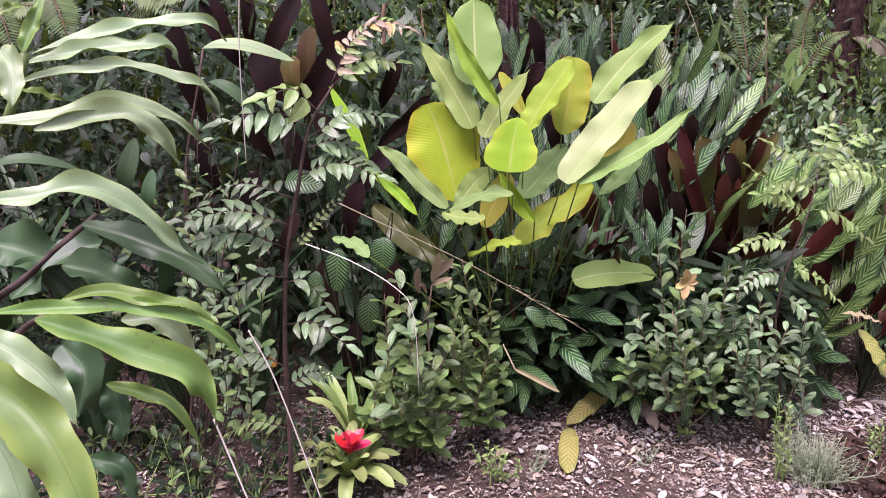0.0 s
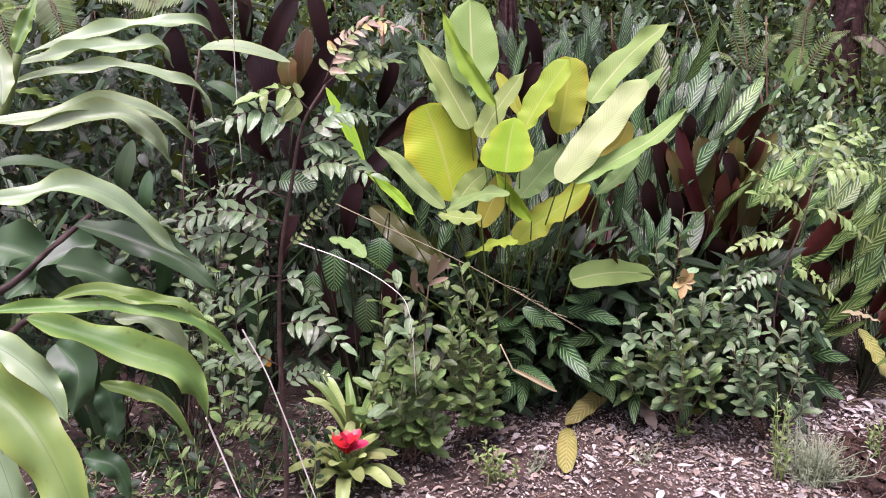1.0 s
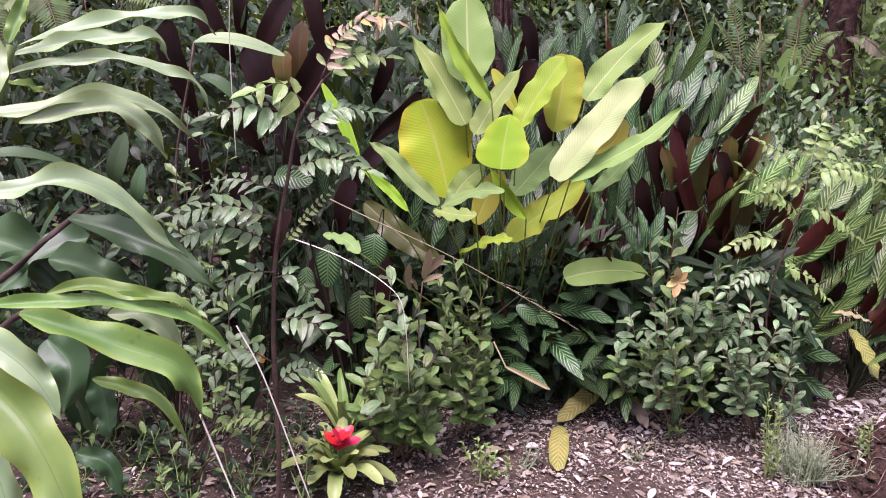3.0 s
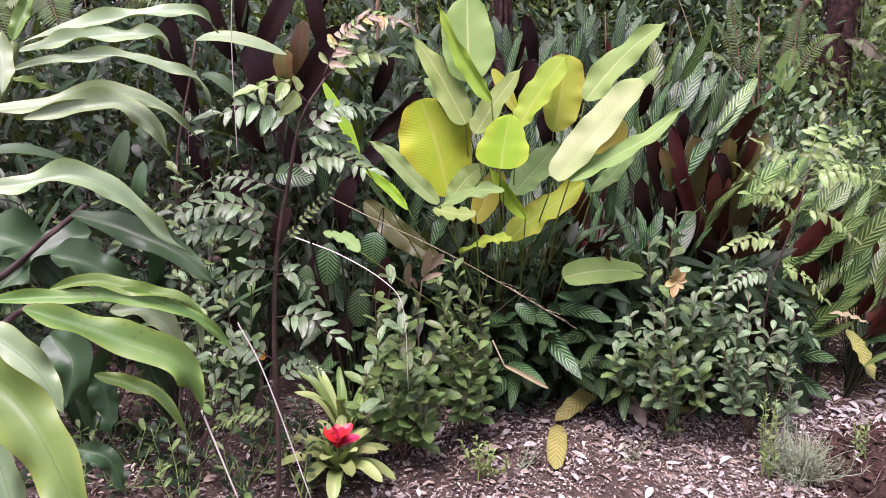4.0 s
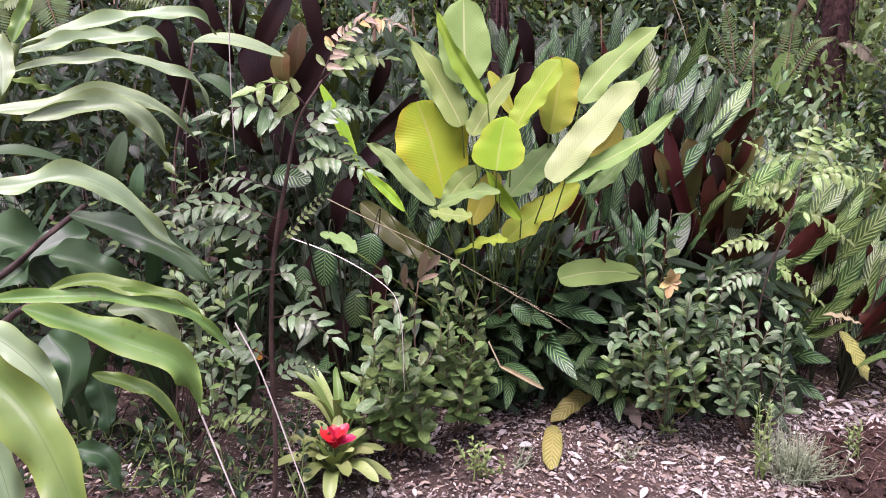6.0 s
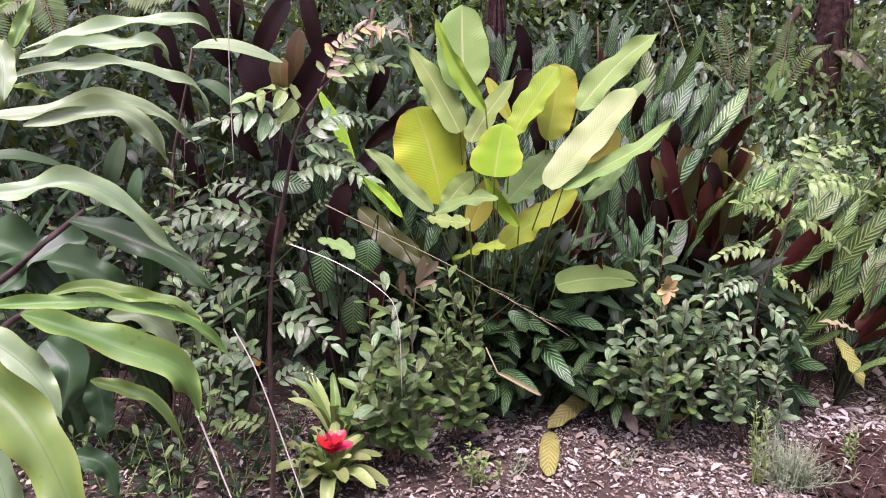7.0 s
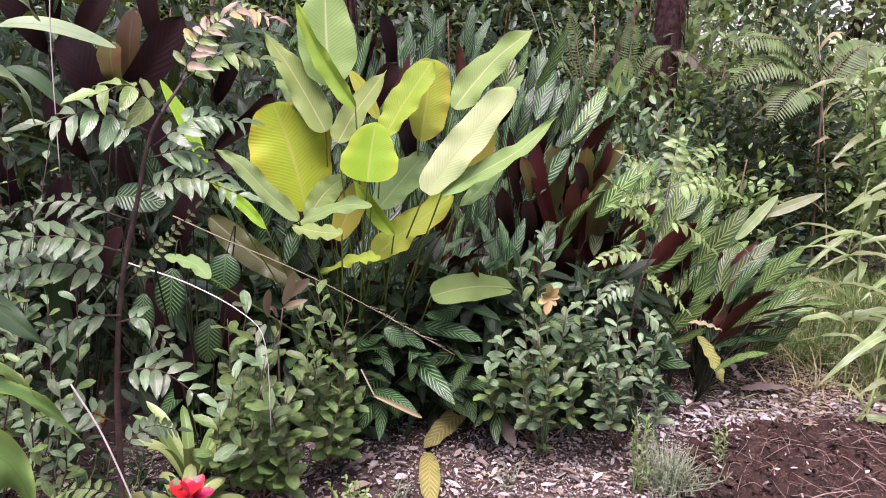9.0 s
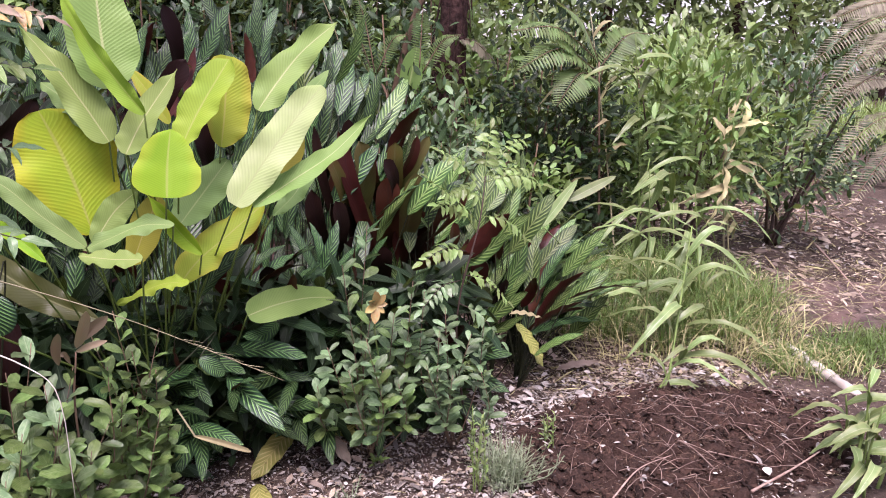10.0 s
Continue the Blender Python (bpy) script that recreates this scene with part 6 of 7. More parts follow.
withered = thing("withered_reed", (4.454, 4.707, 0.0), "bleached withered reed with torn hanging blades", "plant")
tube("cane", [(4.454, 4.707, 0.0), (4.116, 4.5, 0.785), (4.206, 4.5, 1.255)], 0.008, 0.004, STEM_STRAW, withered)
for p, q, w in (((3.826, 4.4, 1.153), (3.879, 4.3, 0.784), 0.05), ((4.024, 4.4, 0.869), (4.485, 4.3, 0.448), 0.06), ((4.206, 4.5, 1.255), (4.014, 4.4, 0.919), 0.06), ((4.031, 4.4, 1.091), (4.4, 4.4, 1.105), 0.04), ((4.062, 4.4, 0.685), (3.435, 4.2, 0.63), 0.05), ((4.012, 4.4, 0.803), (3.703, 4.2, 0.469), 0.05)):
    leaf(withered, p, q, w, [STRAW, STRAW], face=(0.2, -0.8, 0.6), shape=(0.3, 0.6), bow=0.05, fold=0.4, wave=0.012, waves=3, twist=1.5)
brush = thing("brush_pile", (5.769, 5.525, 0.0), "pile of thin dry sticks on the ground", "sticks")
rb = random.Random(9)
for k in range(70):
    q = Vector((5.7, 5.59, 0.0)) + Vector((rb.gauss(0, 0.45), rb.gauss(0, 0.25), rb.uniform(0.02, 0.14)))
    g = rb.uniform(-0.8, 0.8)
    d = Vector((math.cos(g), math.sin(g), rb.uniform(-.12, .12))) * rb.uniform(0.15, 0.45)
    tube("stick", [q - d, q + Vector((0, 0.02, 0.02)), q + d], rb.uniform(0.003, 0.009), 0.002, rb.choice([STEM_STRAW, STEM_BROWN, STEM_BROWN]), brush, n=6, sides=5)
reed_plant((4.5, 4.695, 0.0), (4.159, 4.6, 1.206), 7, "withered straw-coloured reed with hanging dry blades", STRAW, STEM_STRAW, 505, length=0.5, width=0.04, group="dry reeds")
reed_plant((3.504, 4.805, 0.0), (3.336, 5.2, 1.802), 7, "withered straw-coloured reed with hanging dry blades", STRAW, STEM_STRAW, 506, length=0.5, width=0.04, group="dry reeds")
for k in range(7):
    bx, by, _ = (2.613, 2.174, 0.0)
    reed_plant((bx + 0.12 * math.sin(k * 2.1), by + 0.10 * math.cos(k * 1.7), 0), (bx + 0.16 * math.sin(k * 2.1), by + 0.12 * math.cos(k * 1.7), 0.30 + 0.04 * (k % 4)), 5, "low green reed clump with broad pointed blades", REED, STEM_GREEN, 520 + k, length=0.27, width=0.04)
reed_leafs = thing("reed", (2.668, 3.681, 0.0), "pair of light green blades above the striped bank", "plant", "reeds")
leaf(reed_leafs, (1.958, 3.5, 0.722), (2.131, 3.5, 0.938), 0.05, [REED, REED], face=(-0.4, -1, 0.6), shape=(0.4, 0.6))
leaf(reed_leafs, (2.088, 3.5, 0.839), (2.355, 3.5, 0.95), 0.055, [REED, REED], face=(-0.4, -1, 0.8), shape=(0.4, 0.6))
tube("cane", [(2.672, 4.06, 0.0), (2.102, 3.5, 0.574), (1.958, 3.5, 0.722)], 0.004, 0.002, STEM_GREEN, reed_leafs)


def scatter(n, seed, inside, x0, x1, y0, y1):
    r = random.Random(seed)
    out = []
    while len(out) < n:
        x, y = r.uniform(x0, x1), r.uniform(y0, y1)
        if r.random() < inside(x, y):
            out.append((x, y, hump(x, y)))
    return out


def oval(cx, cy, rx, ry):
    return lambda x, y: max(0.0, 1 - ((x - cx) / rx) ** 2 - ((y - cy) / ry) ** 2) ** 0.5


def tufts(n, per, seed, inside, box, spread):
    r = random.Random(seed)
    out = []
    for x, y, z in scatter(n, seed, inside, *box):
        for k in range(r.randint(per // 2, per)):
            u, v = x + r.gauss(0, spread), y + r.gauss(0, spread)
            out.append((u, v, hump(u, v)))
    return out


turf = blades_field("grass", tufts(230, 40, 1, oval(3.15, 4.3, 1.0, 1.0), (2, 4.6, 3.2, 5.6), 0.05), 0.27, 0.0055, GRASS, 1, lean=1.1)
tagged(turf, "unmown green grass tufts beside the mulched bed", "grass", kind="stuff")
turf2 = blades_field("grass", tufts(150, 16, 2, oval(3.85, 3.08, 0.9, 0.24), (2.9, 4.8, 2.8, 3.4), 0.05), 0.12, 0.005, GRASS, 2, lean=1.1)
tagged(turf2, "low green grass along the earth mound", "grass", kind="stuff")
turf3 = blades_field("dry_grass", tufts(26, 14, 3, oval(3.42, 3.15, 0.35, 0.4), (3.0, 3.9, 2.7, 3.6), 0.04), 0.15, 0.005, STRAW, 3, lean=1.3)
turf5 = blades_field("dry_grass", tufts(120, 16, 6, oval(3.1, 4.0, 0.95, 0.9), (2.1, 4.3, 3.1, 5.0), 0.06), 0.26, 0.005, STRAW, 6, lean=1.3)
tagged(turf5, "dry straw-coloured blades among the grass", "grass", kind="stuff")
tagged(turf3, "dry straw-coloured grass round the log", "grass", kind="stuff")
turf4 = blades_field("far_grass", scatter(9000, 4, lambda x, y: 1.0, 4, 22, 9, 17), 0.5, 0.02, FEATHER_LIGHT, 4)
tagged(turf4, "bright far meadow grass behind the shrubs", "grass", kind="stuff")

# ---- weathered log and mound ----
log = thing("log", (3.451, 3.326, 0.0), "pale weathered log lying in grass", "log")
tube("trunk", [(3.482, 3.264, 0.0), (3.412, 3.034, 0.004), (3.359, 2.823, -0.004), (3.335, 2.709, -0.015)], 0.034, 0.026, LOG, log, n=30, sides=14, knots=0.17)
mx, my, _ = (4.35, 3.72, 0.0)
mv, mf = [], []
for i in range(27):
    for k in range(84):
        a = 2 * math.pi * k / 84
        r = 1 - (i / 27) ** 1.3
        wob = 1 + 0.14 * noise.noise(Vector((math.cos(a) * 2, math.sin(a) * 2, i * 0.1)))
        px, py = mx + 0.3 + 0.95 * r * wob * math.cos(a), my + 0.46 * r * wob * math.sin(a)
        q = Vector((px, py, 2.2))
        mv.append((px, py, 0.08 * (1 - r ** 3) + 0.05 * noise.noise(q * 2.5) + 0.03 * noise.noise(q * 9) + 0.015 * noise.noise(q * 26) + hump(mx, my) - 0.02))
for i in range(26):
    for k in range(84):
        k2 = (k + 1) % 84
        mf.append((i * 84 + k, i * 84 + k2, (i + 1) * 84 + k2, (i + 1) * 84 + k))
mf.append(tuple(26 * 84 + k for k in range(84)))
mound = new("earth_mound", mesh_of("earth_mound", mv, mf, [SLAB]))
tagged(mound, "low flat mound of bare greyish brown earth", "mound")
for k, (p, q, r) in enumerate([((1.577, 2.353, 0.05), (1.969, 2.499, 0.06), 0.0045), ((2.091, 2.221, 0.04), (2.547, 2.311, 0.06), 0.007), ((2.098, 2.558, 0.04), (2.294, 2.329, 0.04), 0.005), ((2.054, 2.564, 0.07), (2.064, 2.374, 0.05), 0.005), ((5.505, 4.769, 0.1), (4.487, 3.552, 0.1), 0.012), ((5.53, 5.73, 0.1), (6.005, 5.05, 0.05), 0.01), ((6.769, 5.606, 0.1), (6.411, 4.749, 0.05), 0.012)]):
    st = thing("stick", p, "dry brown stick lying on dug soil", "stick", "sticks")
    m = Vector(p).lerp(Vector(q), 0.5) + Vector((0.02 * math.sin(k * 3), 0.03 * math.cos(k * 2), 0.01))
    tube("wood", [p, m, q], r * 0.8, r * 0.4, ROOT, st, n=10, sides=6, knots=0.15)

# ---- background growth ----


def clump_leaves(n, centre, radii, size, seed, up=0.35):
    r = np.random.RandomState(seed)
    d = r.normal(size=(n, 3))
    d /= np.linalg.norm(d, axis=1, keepdims=True)
    rad = r.uniform(0.35, 1.0, n)[:, None] ** 0.6
    lump = 1 + 0.3 * np.sin(d[:, :1] * 5 + seed) * np.sin(d[:, 2:] * 6 + seed * 2)
    C = d * rad * lump * np.array(radii)
    twigs = max(8, n // 14)
    own = r.randint(0, twigs, n)
    P = np.array(centre) + C[own] + r.normal(size=(n, 3)) * (0.5 * size + 0.09 * np.array(radii))
    P[:, 2] = np.maximum(P[:, 2], 0.03)
    D = d[own] + r.normal(scale=0.7, size=(n, 3)) + np.array([0, 0, up])
    F = np.array([0, -0.3, 1.0]) + r.normal(scale=0.5, size=(n, 3))
    S = size * r.uniform(0.6, 1.25, n)
    return P, D, F, S


def far_shrub(name, centre, radii, n, size, ratio, mt, label, seed, stems=5, stem_mt=None):
    x, y, z = centre
    ob = thing(name, (x, y, hump(x, y)), label, "shrub")
    r = random.Random(seed)
    for i in range(stems):
        t = (x + r.uniform(-.7, .7) * radii[0], y + r.uniform(-.6, .6) * radii[1], z + radii[2] * r.uniform(0.1, 0.8))
        tube("branch", [(x + r.uniform(-.05, .05), y + r.uniform(-.05, .05), hump(x, y) - 0.02), ((x + t[0]) / 2 + r.uniform(-.1, .1), (y + t[1]) / 2, z * 0.5), t], 0.016, 0.005, stem_mt or STEM_BROWN, ob, n=8, sides=6)
    tagged(leaf_cloud("foliage", *clump_leaves(n, centre, radii, size, seed), ratio, mt, ob), kind="stuff")
    return ob


rng = random.Random(33)
for k in range(16):
    x = -4.5 + 0.55 * k + rng.uniform(-.2, .2)
    y = 6.0 + rng.uniform(-.3, .6)
    far_shrub("woodland_shrub", (x, y, 0.95), (0.55, 0.5, 0.95 + rng.uniform(-.15, .3)), 900, 0.085, 0.42, rng.choice([SHRUB, SHRUB_SUNLIT, SHRUB_SHADED, SHRUB_SHADED]) if x > 2.6 else rng.choice([SHRUB_SHADED, SHRUB_SHADED, SHRUB_MID]), "dense green shrub at the garden's end", 600 + k)
# leaf colours paint the light: pale on the open right, near-black on the left
for k in range(14):
    x = -5.5 + 1.0 * k + rng.uniform(-.3, .3)
    far_shrub("woodland_shrub", (x, 8.2 + rng.uniform(-.5, .5), 1.6 if x < 4 else 0.9), (0.95, 0.8, 1.9 if x < 4 else 0.95), 2300, 0.12, 0.42, rng.choice([FEATHER_LIGHT, SHRUB_SUNLIT]) if x > 3.5 else rng.choice([SHRUB_SHADED, SHRUB_SHADED, SHRUB]), "tall green shrub at the garden's end", 640 + k)
for k, (x, y, z, r, mt) in enumerate([(1.75, 4.55, 0.75, 0.38, SHRUB_GREY), (2.15, 4.7, 0.72, 0.35, SHRUB_MID), (2.6, 4.9, 0.65, 0.4, SHRUB), (3.0, 5.3, 0.6, 0.45, SHRUB_SHADED), (1.5, 5.0, 0.9, 0.4, SHRUB_MID), (2.3, 5.25, 0.8, 0.4, SHRUB_MID), (2.75, 5.4, 0.8, 0.45, SHRUB_SHADED), (2.0, 5.4, 0.8, 0.45, SHRUB_SHADED)]):
    far_shrub("mixed_shrub", (x, y, z * 0.8), (r, r, z * 0.75), 700, 0.075, 0.45, mt, "mid-green shrub with oval leaves behind the striped bank", 700 + k)
sx, sy, _ = (3.999, 4.673, -0.0)
far_shrub("broadleaf_shrub", (sx + 0.25, sy + 0.3, 1.0), (0.75, 0.6, 0.62), 2000, 0.115, 0.32, SHRUB, "dark-stemmed shrub with glossy green leaves behind grass", 720, stems=9, stem_mt=STEM_DARK)
far_shrub("broadleaf_shrub", (sx + 1.25, sy + 0.3, 1.0), (0.6, 0.5, 0.7), 1700, 0.10, 0.34, SHRUB_MID, "green leafy shrub behind grass", 721, stems=7, stem_mt=STEM_DARK)
far_shrub("broadleaf_shrub", (sx - 0.6, sy + 0.7, 0.8), (0.6, 0.5, 0.7), 1100, 0.10, 0.4, SHRUB_SHADED, "dark green leafy shrub behind grass", 722, stems=7, stem_mt=STEM_DARK)
far_shrub("broadleaf_shrub", (sx + 2.7, sy + 2.0, 0.7), (0.7, 0.5, 0.6), 900, 0.09, 0.4, SHRUB, "green leafy shrub beside the dead fern", 723, stems=7, stem_mt=STEM_DARK)
for k, (x, y) in enumerate([(3.6, 5.6), (3.2, 5.9), (2.9, 5.0), (4.3, 6.3), (5.0, 6.6), (5.7, 6.8), (6.4, 7.0), (7.2, 7.0), (4.8, 7.2), (6.0, 7.4), (8.0, 6.8), (9.0, 7.0)]):
    far_shrub("low_shrub", (x, y, 0.28), (0.5, 0.4, 0.34), 650, 0.07, 0.5, (SHRUB, SHRUB_SUNLIT, SHRUB_SHADED)[k % 3], "low leafy ground shrub behind the grass", 740 + k, stems=3)
for k, (x, y, z) in enumerate([(1.55, 4.30, 1.30), (1.72, 4.15, 1.05), (2.10, 4.55, 1.28), (1.95, 4.40, 1.0), (1.66, 4.62, 1.12)]):
    tops = [(x + 0.24 * math.cos(q * 2.4 + k) * (0.4 + 0.6 * (q % 3) / 2), y + 0.16 * math.sin(q * 2.4 + k), z * (0.78 + 0.22 * math.sin(q * 1.9 + k) ** 2)) for q in range(8)]
    bush("grey_leaved_bush", (x, y, hump(x, y)), tops, 13, 0.105, (OVAL_GREY, OVAL_GREY + OVAL)[k % 2], "grey-green bush with oval leaves behind the striped bank", tips=OVAL_GREY, seed=40 + k, start=0.45)
single = thing("broad_leaf_shoot", (2.2, 5.6, 0.0), "single broad green leaf standing above shrubs", "plant")
leaf(single, (2.142, 5.6, 1.172), (2.198, 5.6, 1.489), 0.16, [MIDGREEN, MIDGREEN], face=(-0.4, -1, 0.3), shape=(0.45, 0.5))
tube("leaf_stalk", [(2.2, 5.6, 0), (2.13, 5.6, 0.962), (2.142, 5.6, 1.172)], 0.01, 0.006, STEM_DARK, single)


def frond(plant, base, tip, sag, width, mt, pairs=24, name="frond"):
    """A fern frond: rib and narrow side leaflets in one mesh."""
    b, t = Vector(base), Vector(tip)
    pairs = int(pairs * 1.35)
    line = smooth_line([b, b.lerp(t, 0.5) + Vector((0, 0, sag)), t], pairs)
    rng = random.Random(pairs)
    P, D, F, S = [], [], [], []
    for i in range(1, pairs):
        d = (line[i + 1] - line[i]).normalized()
        u = (Vector((0, -0.5, 1)) - d * Vector((0, -0.5, 1)).dot(d)).normalized()
        o = d.cross(u)
        w = width * math.sin(math.pi * (0.12 + 0.86 * i / pairs)) ** 0.8
        for side in (-1, 1):
            P.append(line[i])
            D.append(o * side + d * 0.35 - Vector((0, 0, 0.12)))
            F.append(u)
            S.append(w * rng.uniform(0.85, 1.1))
    ob = leaf_cloud(name, P, D, F, S, 0.14, mt, plant)
    tube("rib", [b, b.lerp(t, 0.5) + Vector((0, 0, sag)), t], 0.005, 0.0015, STEM_BROWN, ob, n=8, sides=5)
    return tagged(ob, kind="stuff")


def tree_fern(base, top, r, label, fronds, seed, mt=FERN):
    ob = thing("tree_fern", base, label, "fern")
    b, t = Vector(base), Vector(top)
    tube("trunk", [b, b.lerp(t, 0.5) + Vector((0.02, 0, 0)), t], r * 1.3, r * 0.8, TRUNK, ob, n=22, sides=14, knots=0.14)
    rr = random.Random(seed)
    for i in range(70):
        a = rr.uniform(0, 6.28)
        s = rr.uniform(0.15, 0.98)
        p = b.lerp(t, s) + Vector((math.cos(a), math.sin(a), 0)) * r * 0.9
        tube("root_fibre", [p, p + Vector((math.cos(a) * 0.03, math.sin(a) * 0.03, -0.16)), p + Vector((math.cos(a) * 0.05, math.sin(a) * 0.05, -0.34))], 0.008, 0.002, TRUNK, ob, n=4, sides=4)
    for i in range(fronds):
        a = 2 * math.pi * i / fronds + rr.uniform(-.2, .2)
        ln = rr.uniform(0.9, 1.3)
        tip = t + Vector((math.cos(a) * ln, math.sin(a) * ln, rr.uniform(-.35, .25)))
        frond(ob, t, tip, 0.25, 0.24, mt, 22)
    return ob


tree_fern((2.50, 5.76, 0.0), (2.56, 5.78, 2.35), 0.11, "tree fern with a reddish brown fibrous trunk", 9, 1)
tree_fern((0.18, 4.95, 0.0), (0.22, 5.0, 2.35), 0.05, "tree fern with a dark shaggy trunk", 8, 2)
ferns = thing("fern", (3.471, 4.965, 0.0), "green fern with long feathery fronds", "fern")
for b, t, sg in (((3.305, 5.0, 1.462), (2.532, 4.9, 1.625), 0.12), ((3.315, 5.0, 1.386), (2.535, 4.8, 1.388), 0.15), ((3.277, 5.0, 1.309), (2.763, 4.9, 1.621), 0.1), ((3.32, 5.0, 1.425), (3.634, 4.9, 1.669), 0.1), ((3.305, 5.0, 1.462), (2.871, 4.9, 1.819), 0.08), ((3.296, 5.0, 1.347), (2.788, 4.7, 1.174), 0.12)):
    frond(ferns, b, t, sg, 0.16, FERN)
tube("stem", [(3.471, 4.965, 0.0), (3.404, 5.0, 0.715), (3.305, 5.0, 1.462)], 0.012, 0.008, STEM_BROWN, ferns)
lf = thing("fern", (-1.75, 2.8, 0.0), "yellowing fern with feathery fronds behind ginger", "fern")
for b, t, sg in (((-1.672, 2.75, 1.479), (-1.344, 2.8, 1.595), 0.06), ((-1.585, 2.75, 1.655), (-1.473, 2.7, 1.453), 0.05), ((-1.218, 2.8, 1.651), (-0.909, 2.8, 1.561), 0.05), ((-1.385, 2.75, 1.674), (-1.273, 2.7, 1.483), 0.04), ((-0.902, 2.85, 1.647), (-1.139, 2.8, 1.55), 0.04)):
    frond(lf, b, t, sg, 0.08, FERN)
tube("stem", [(-1.75, 2.8, 0), (-1.809, 2.78, 1.133), (-1.672, 2.75, 1.479)], 0.012, 0.008, STEM_BROWN, lf)
dead = thing("dead_fern", (6.219, 4.245, 0.0), "dead brown fern with hanging dry fronds", "fern")
for b, t, sg, w in (((5.513, 4.3, 1.938), (4.249, 4.1, 1.505), 0.10, 0.14), ((5.614, 4.3, 1.827), (4.246, 4.0, 1.246), 0.14, 0.15), ((5.634, 4.4, 2.027), (4.973, 4.6, 1.827), 0.05, 0.15), ((5.642, 4.3, 1.548), (4.197, 4.0, 1.031), 0.16, 0.14), ((5.534, 4.2, 1.226), (4.315, 3.9, 0.808), 0.14, 0.13), ((5.85, 4.5, 1.417), (5.235, 4.6, 1.309), 0.08, 0.14), ((5.653, 4.2, 1.061), (4.779, 4.0, 0.582), 0.10, 0.13), ((5.539, 4.2, 1.784), (4.489, 3.9, 1.524), 0.08, 0.15)):
    frond(dead, b, t, sg, w * 0.8, FERN_DRY, 34)
tube("stem", [(6.219, 4.245, 0.0), (6.045, 4.3, 0.961), (5.665, 4.3, 1.87)], 0.03, 0.02, TRUNK, dead)
mid = thing("fern", (2.0, 5.3, 0.0), "dark green fern with arching fronds among shrubs", "fern")
for b, t, sg in (((1.759, 5.3, 1.322), (1.499, 5.2, 1.698), 0.06), ((1.777, 5.3, 1.323), (1.637, 5.3, 1.804), 0.05), ((2.112, 5.3, 1.327), (2.33, 5.2, 1.588), 0.08), ((1.795, 5.3, 1.323), (1.942, 5.2, 1.567), 0.08), ((2.09, 5.3, 1.362), (2.094, 5.3, 1.74), 0.05), ((1.763, 5.3, 1.287), (1.448, 5.1, 1.428), 0.08)):
    frond(mid, b, t, sg, 0.075, FERN, 22)
tube("stem", [(2.0, 5.3, 0), (1.894, 5.3, 1.074), (1.759, 5.3, 1.322)], 0.012, 0.008, STEM_BROWN, mid)
dry2 = thing("dead_fern", (3.0, 5.7, 0.0), "dry yellow-brown fern frond by the trunk", "fern")
frond(dry2, (2.547, 5.7, 1.578), (2.841, 5.6, 1.398), 0.05, 0.12, FERN_DRY)
tube("stem", [(3.0, 5.7, 0), (2.651, 5.7, 1.243), (2.547, 5.7, 1.578)], 0.01, 0.006, STEM_BROWN, dry2)
br = thing("bare_branch", (1.95, 6.0, 0.0), "bare brown branch slanting upwards among shrubs", "branch")
tube("wood", [(1.95, 6.0, 0.0), (2.286, 6.0, 1.496), (2.41, 6.0, 1.861)], 0.03, 0.024, STEM_BROWN, br, knots=0.1)
br = thing("bare_branch", (-0.2, 4.2, 0.0), "bare brown branch slanting upwards among shrubs", "branch")
tube("wood", [(-0.2, 4.2, 0.0), (-0.408, 4.1, 1.479), (-0.35, 4.1, 1.749)], 0.014, 0.010, STEM_BROWN, br, knots=0.1)

# ---- woods that close the view ----
for k in range(17):
    x = -9 + 2.6 * k
    y = 13.0 if x < 4 else 20.0
    tree = thing("tree", (x, y, hump(x, y)), "tall woodland tree closing the view", "tree")
    tube("trunk", [(x, y, 0), (x + 0.2, y, 3), (x, y, 6)], 0.22, 0.12, TRUNK, tree, n=10, sides=10, knots=0.08)
    # crown colour carries the light: shaded copy left of x = 4, sunlit copy beyond
    tagged(leaf_cloud("crown", *clump_leaves(5200 if x < 4 else 2400, (x, y, 3.4 if x < 4 else 4.2), (2.3, 1.6, 3.6), 0.34, 800 + k), 0.45, SHRUB_SHADED if x < 4 else SHRUB_SUNLIT, tree), kind="stuff")

# tree wall added to close sky gaps, with shade in the leaf colour
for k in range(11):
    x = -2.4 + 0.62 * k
    far_shrub("hedge_tree", (x, 9.6 + 0.3 * (k % 3), 2.3), (0.8, 0.6, 2.2), 2600, 0.15, 0.4, SHRUB_SHADED, "dense shade-toned tree wall added to close sky gaps", 900 + k)

# ---- mulch: chips and dead leaves ----
CHIPS = []
for k in range(8):
    r = random.Random(900 + k)
    if k < 4:
        CHIPS.append(blade("mulch_leaf", 1.0, 0.5, [DEADLEAF if k % 2 else CHIP_PALE], shape=(0.5, 0.5), bow=0.15 * r.uniform(-1, 1), fold=0.4, wave=0.08, nv=4, nu=2, seed=k, thick=0.03))
    else:
        CHIPS.append(blade("bark_chip", 1.0, 0.36, [CHIP if k < 7 else CHIP_PALE], shape=(0.15, 0.15), bow=0.08 * r.uniform(-1, 1), fold=0.1, nv=3, nu=2, seed=k, thick=0.12))


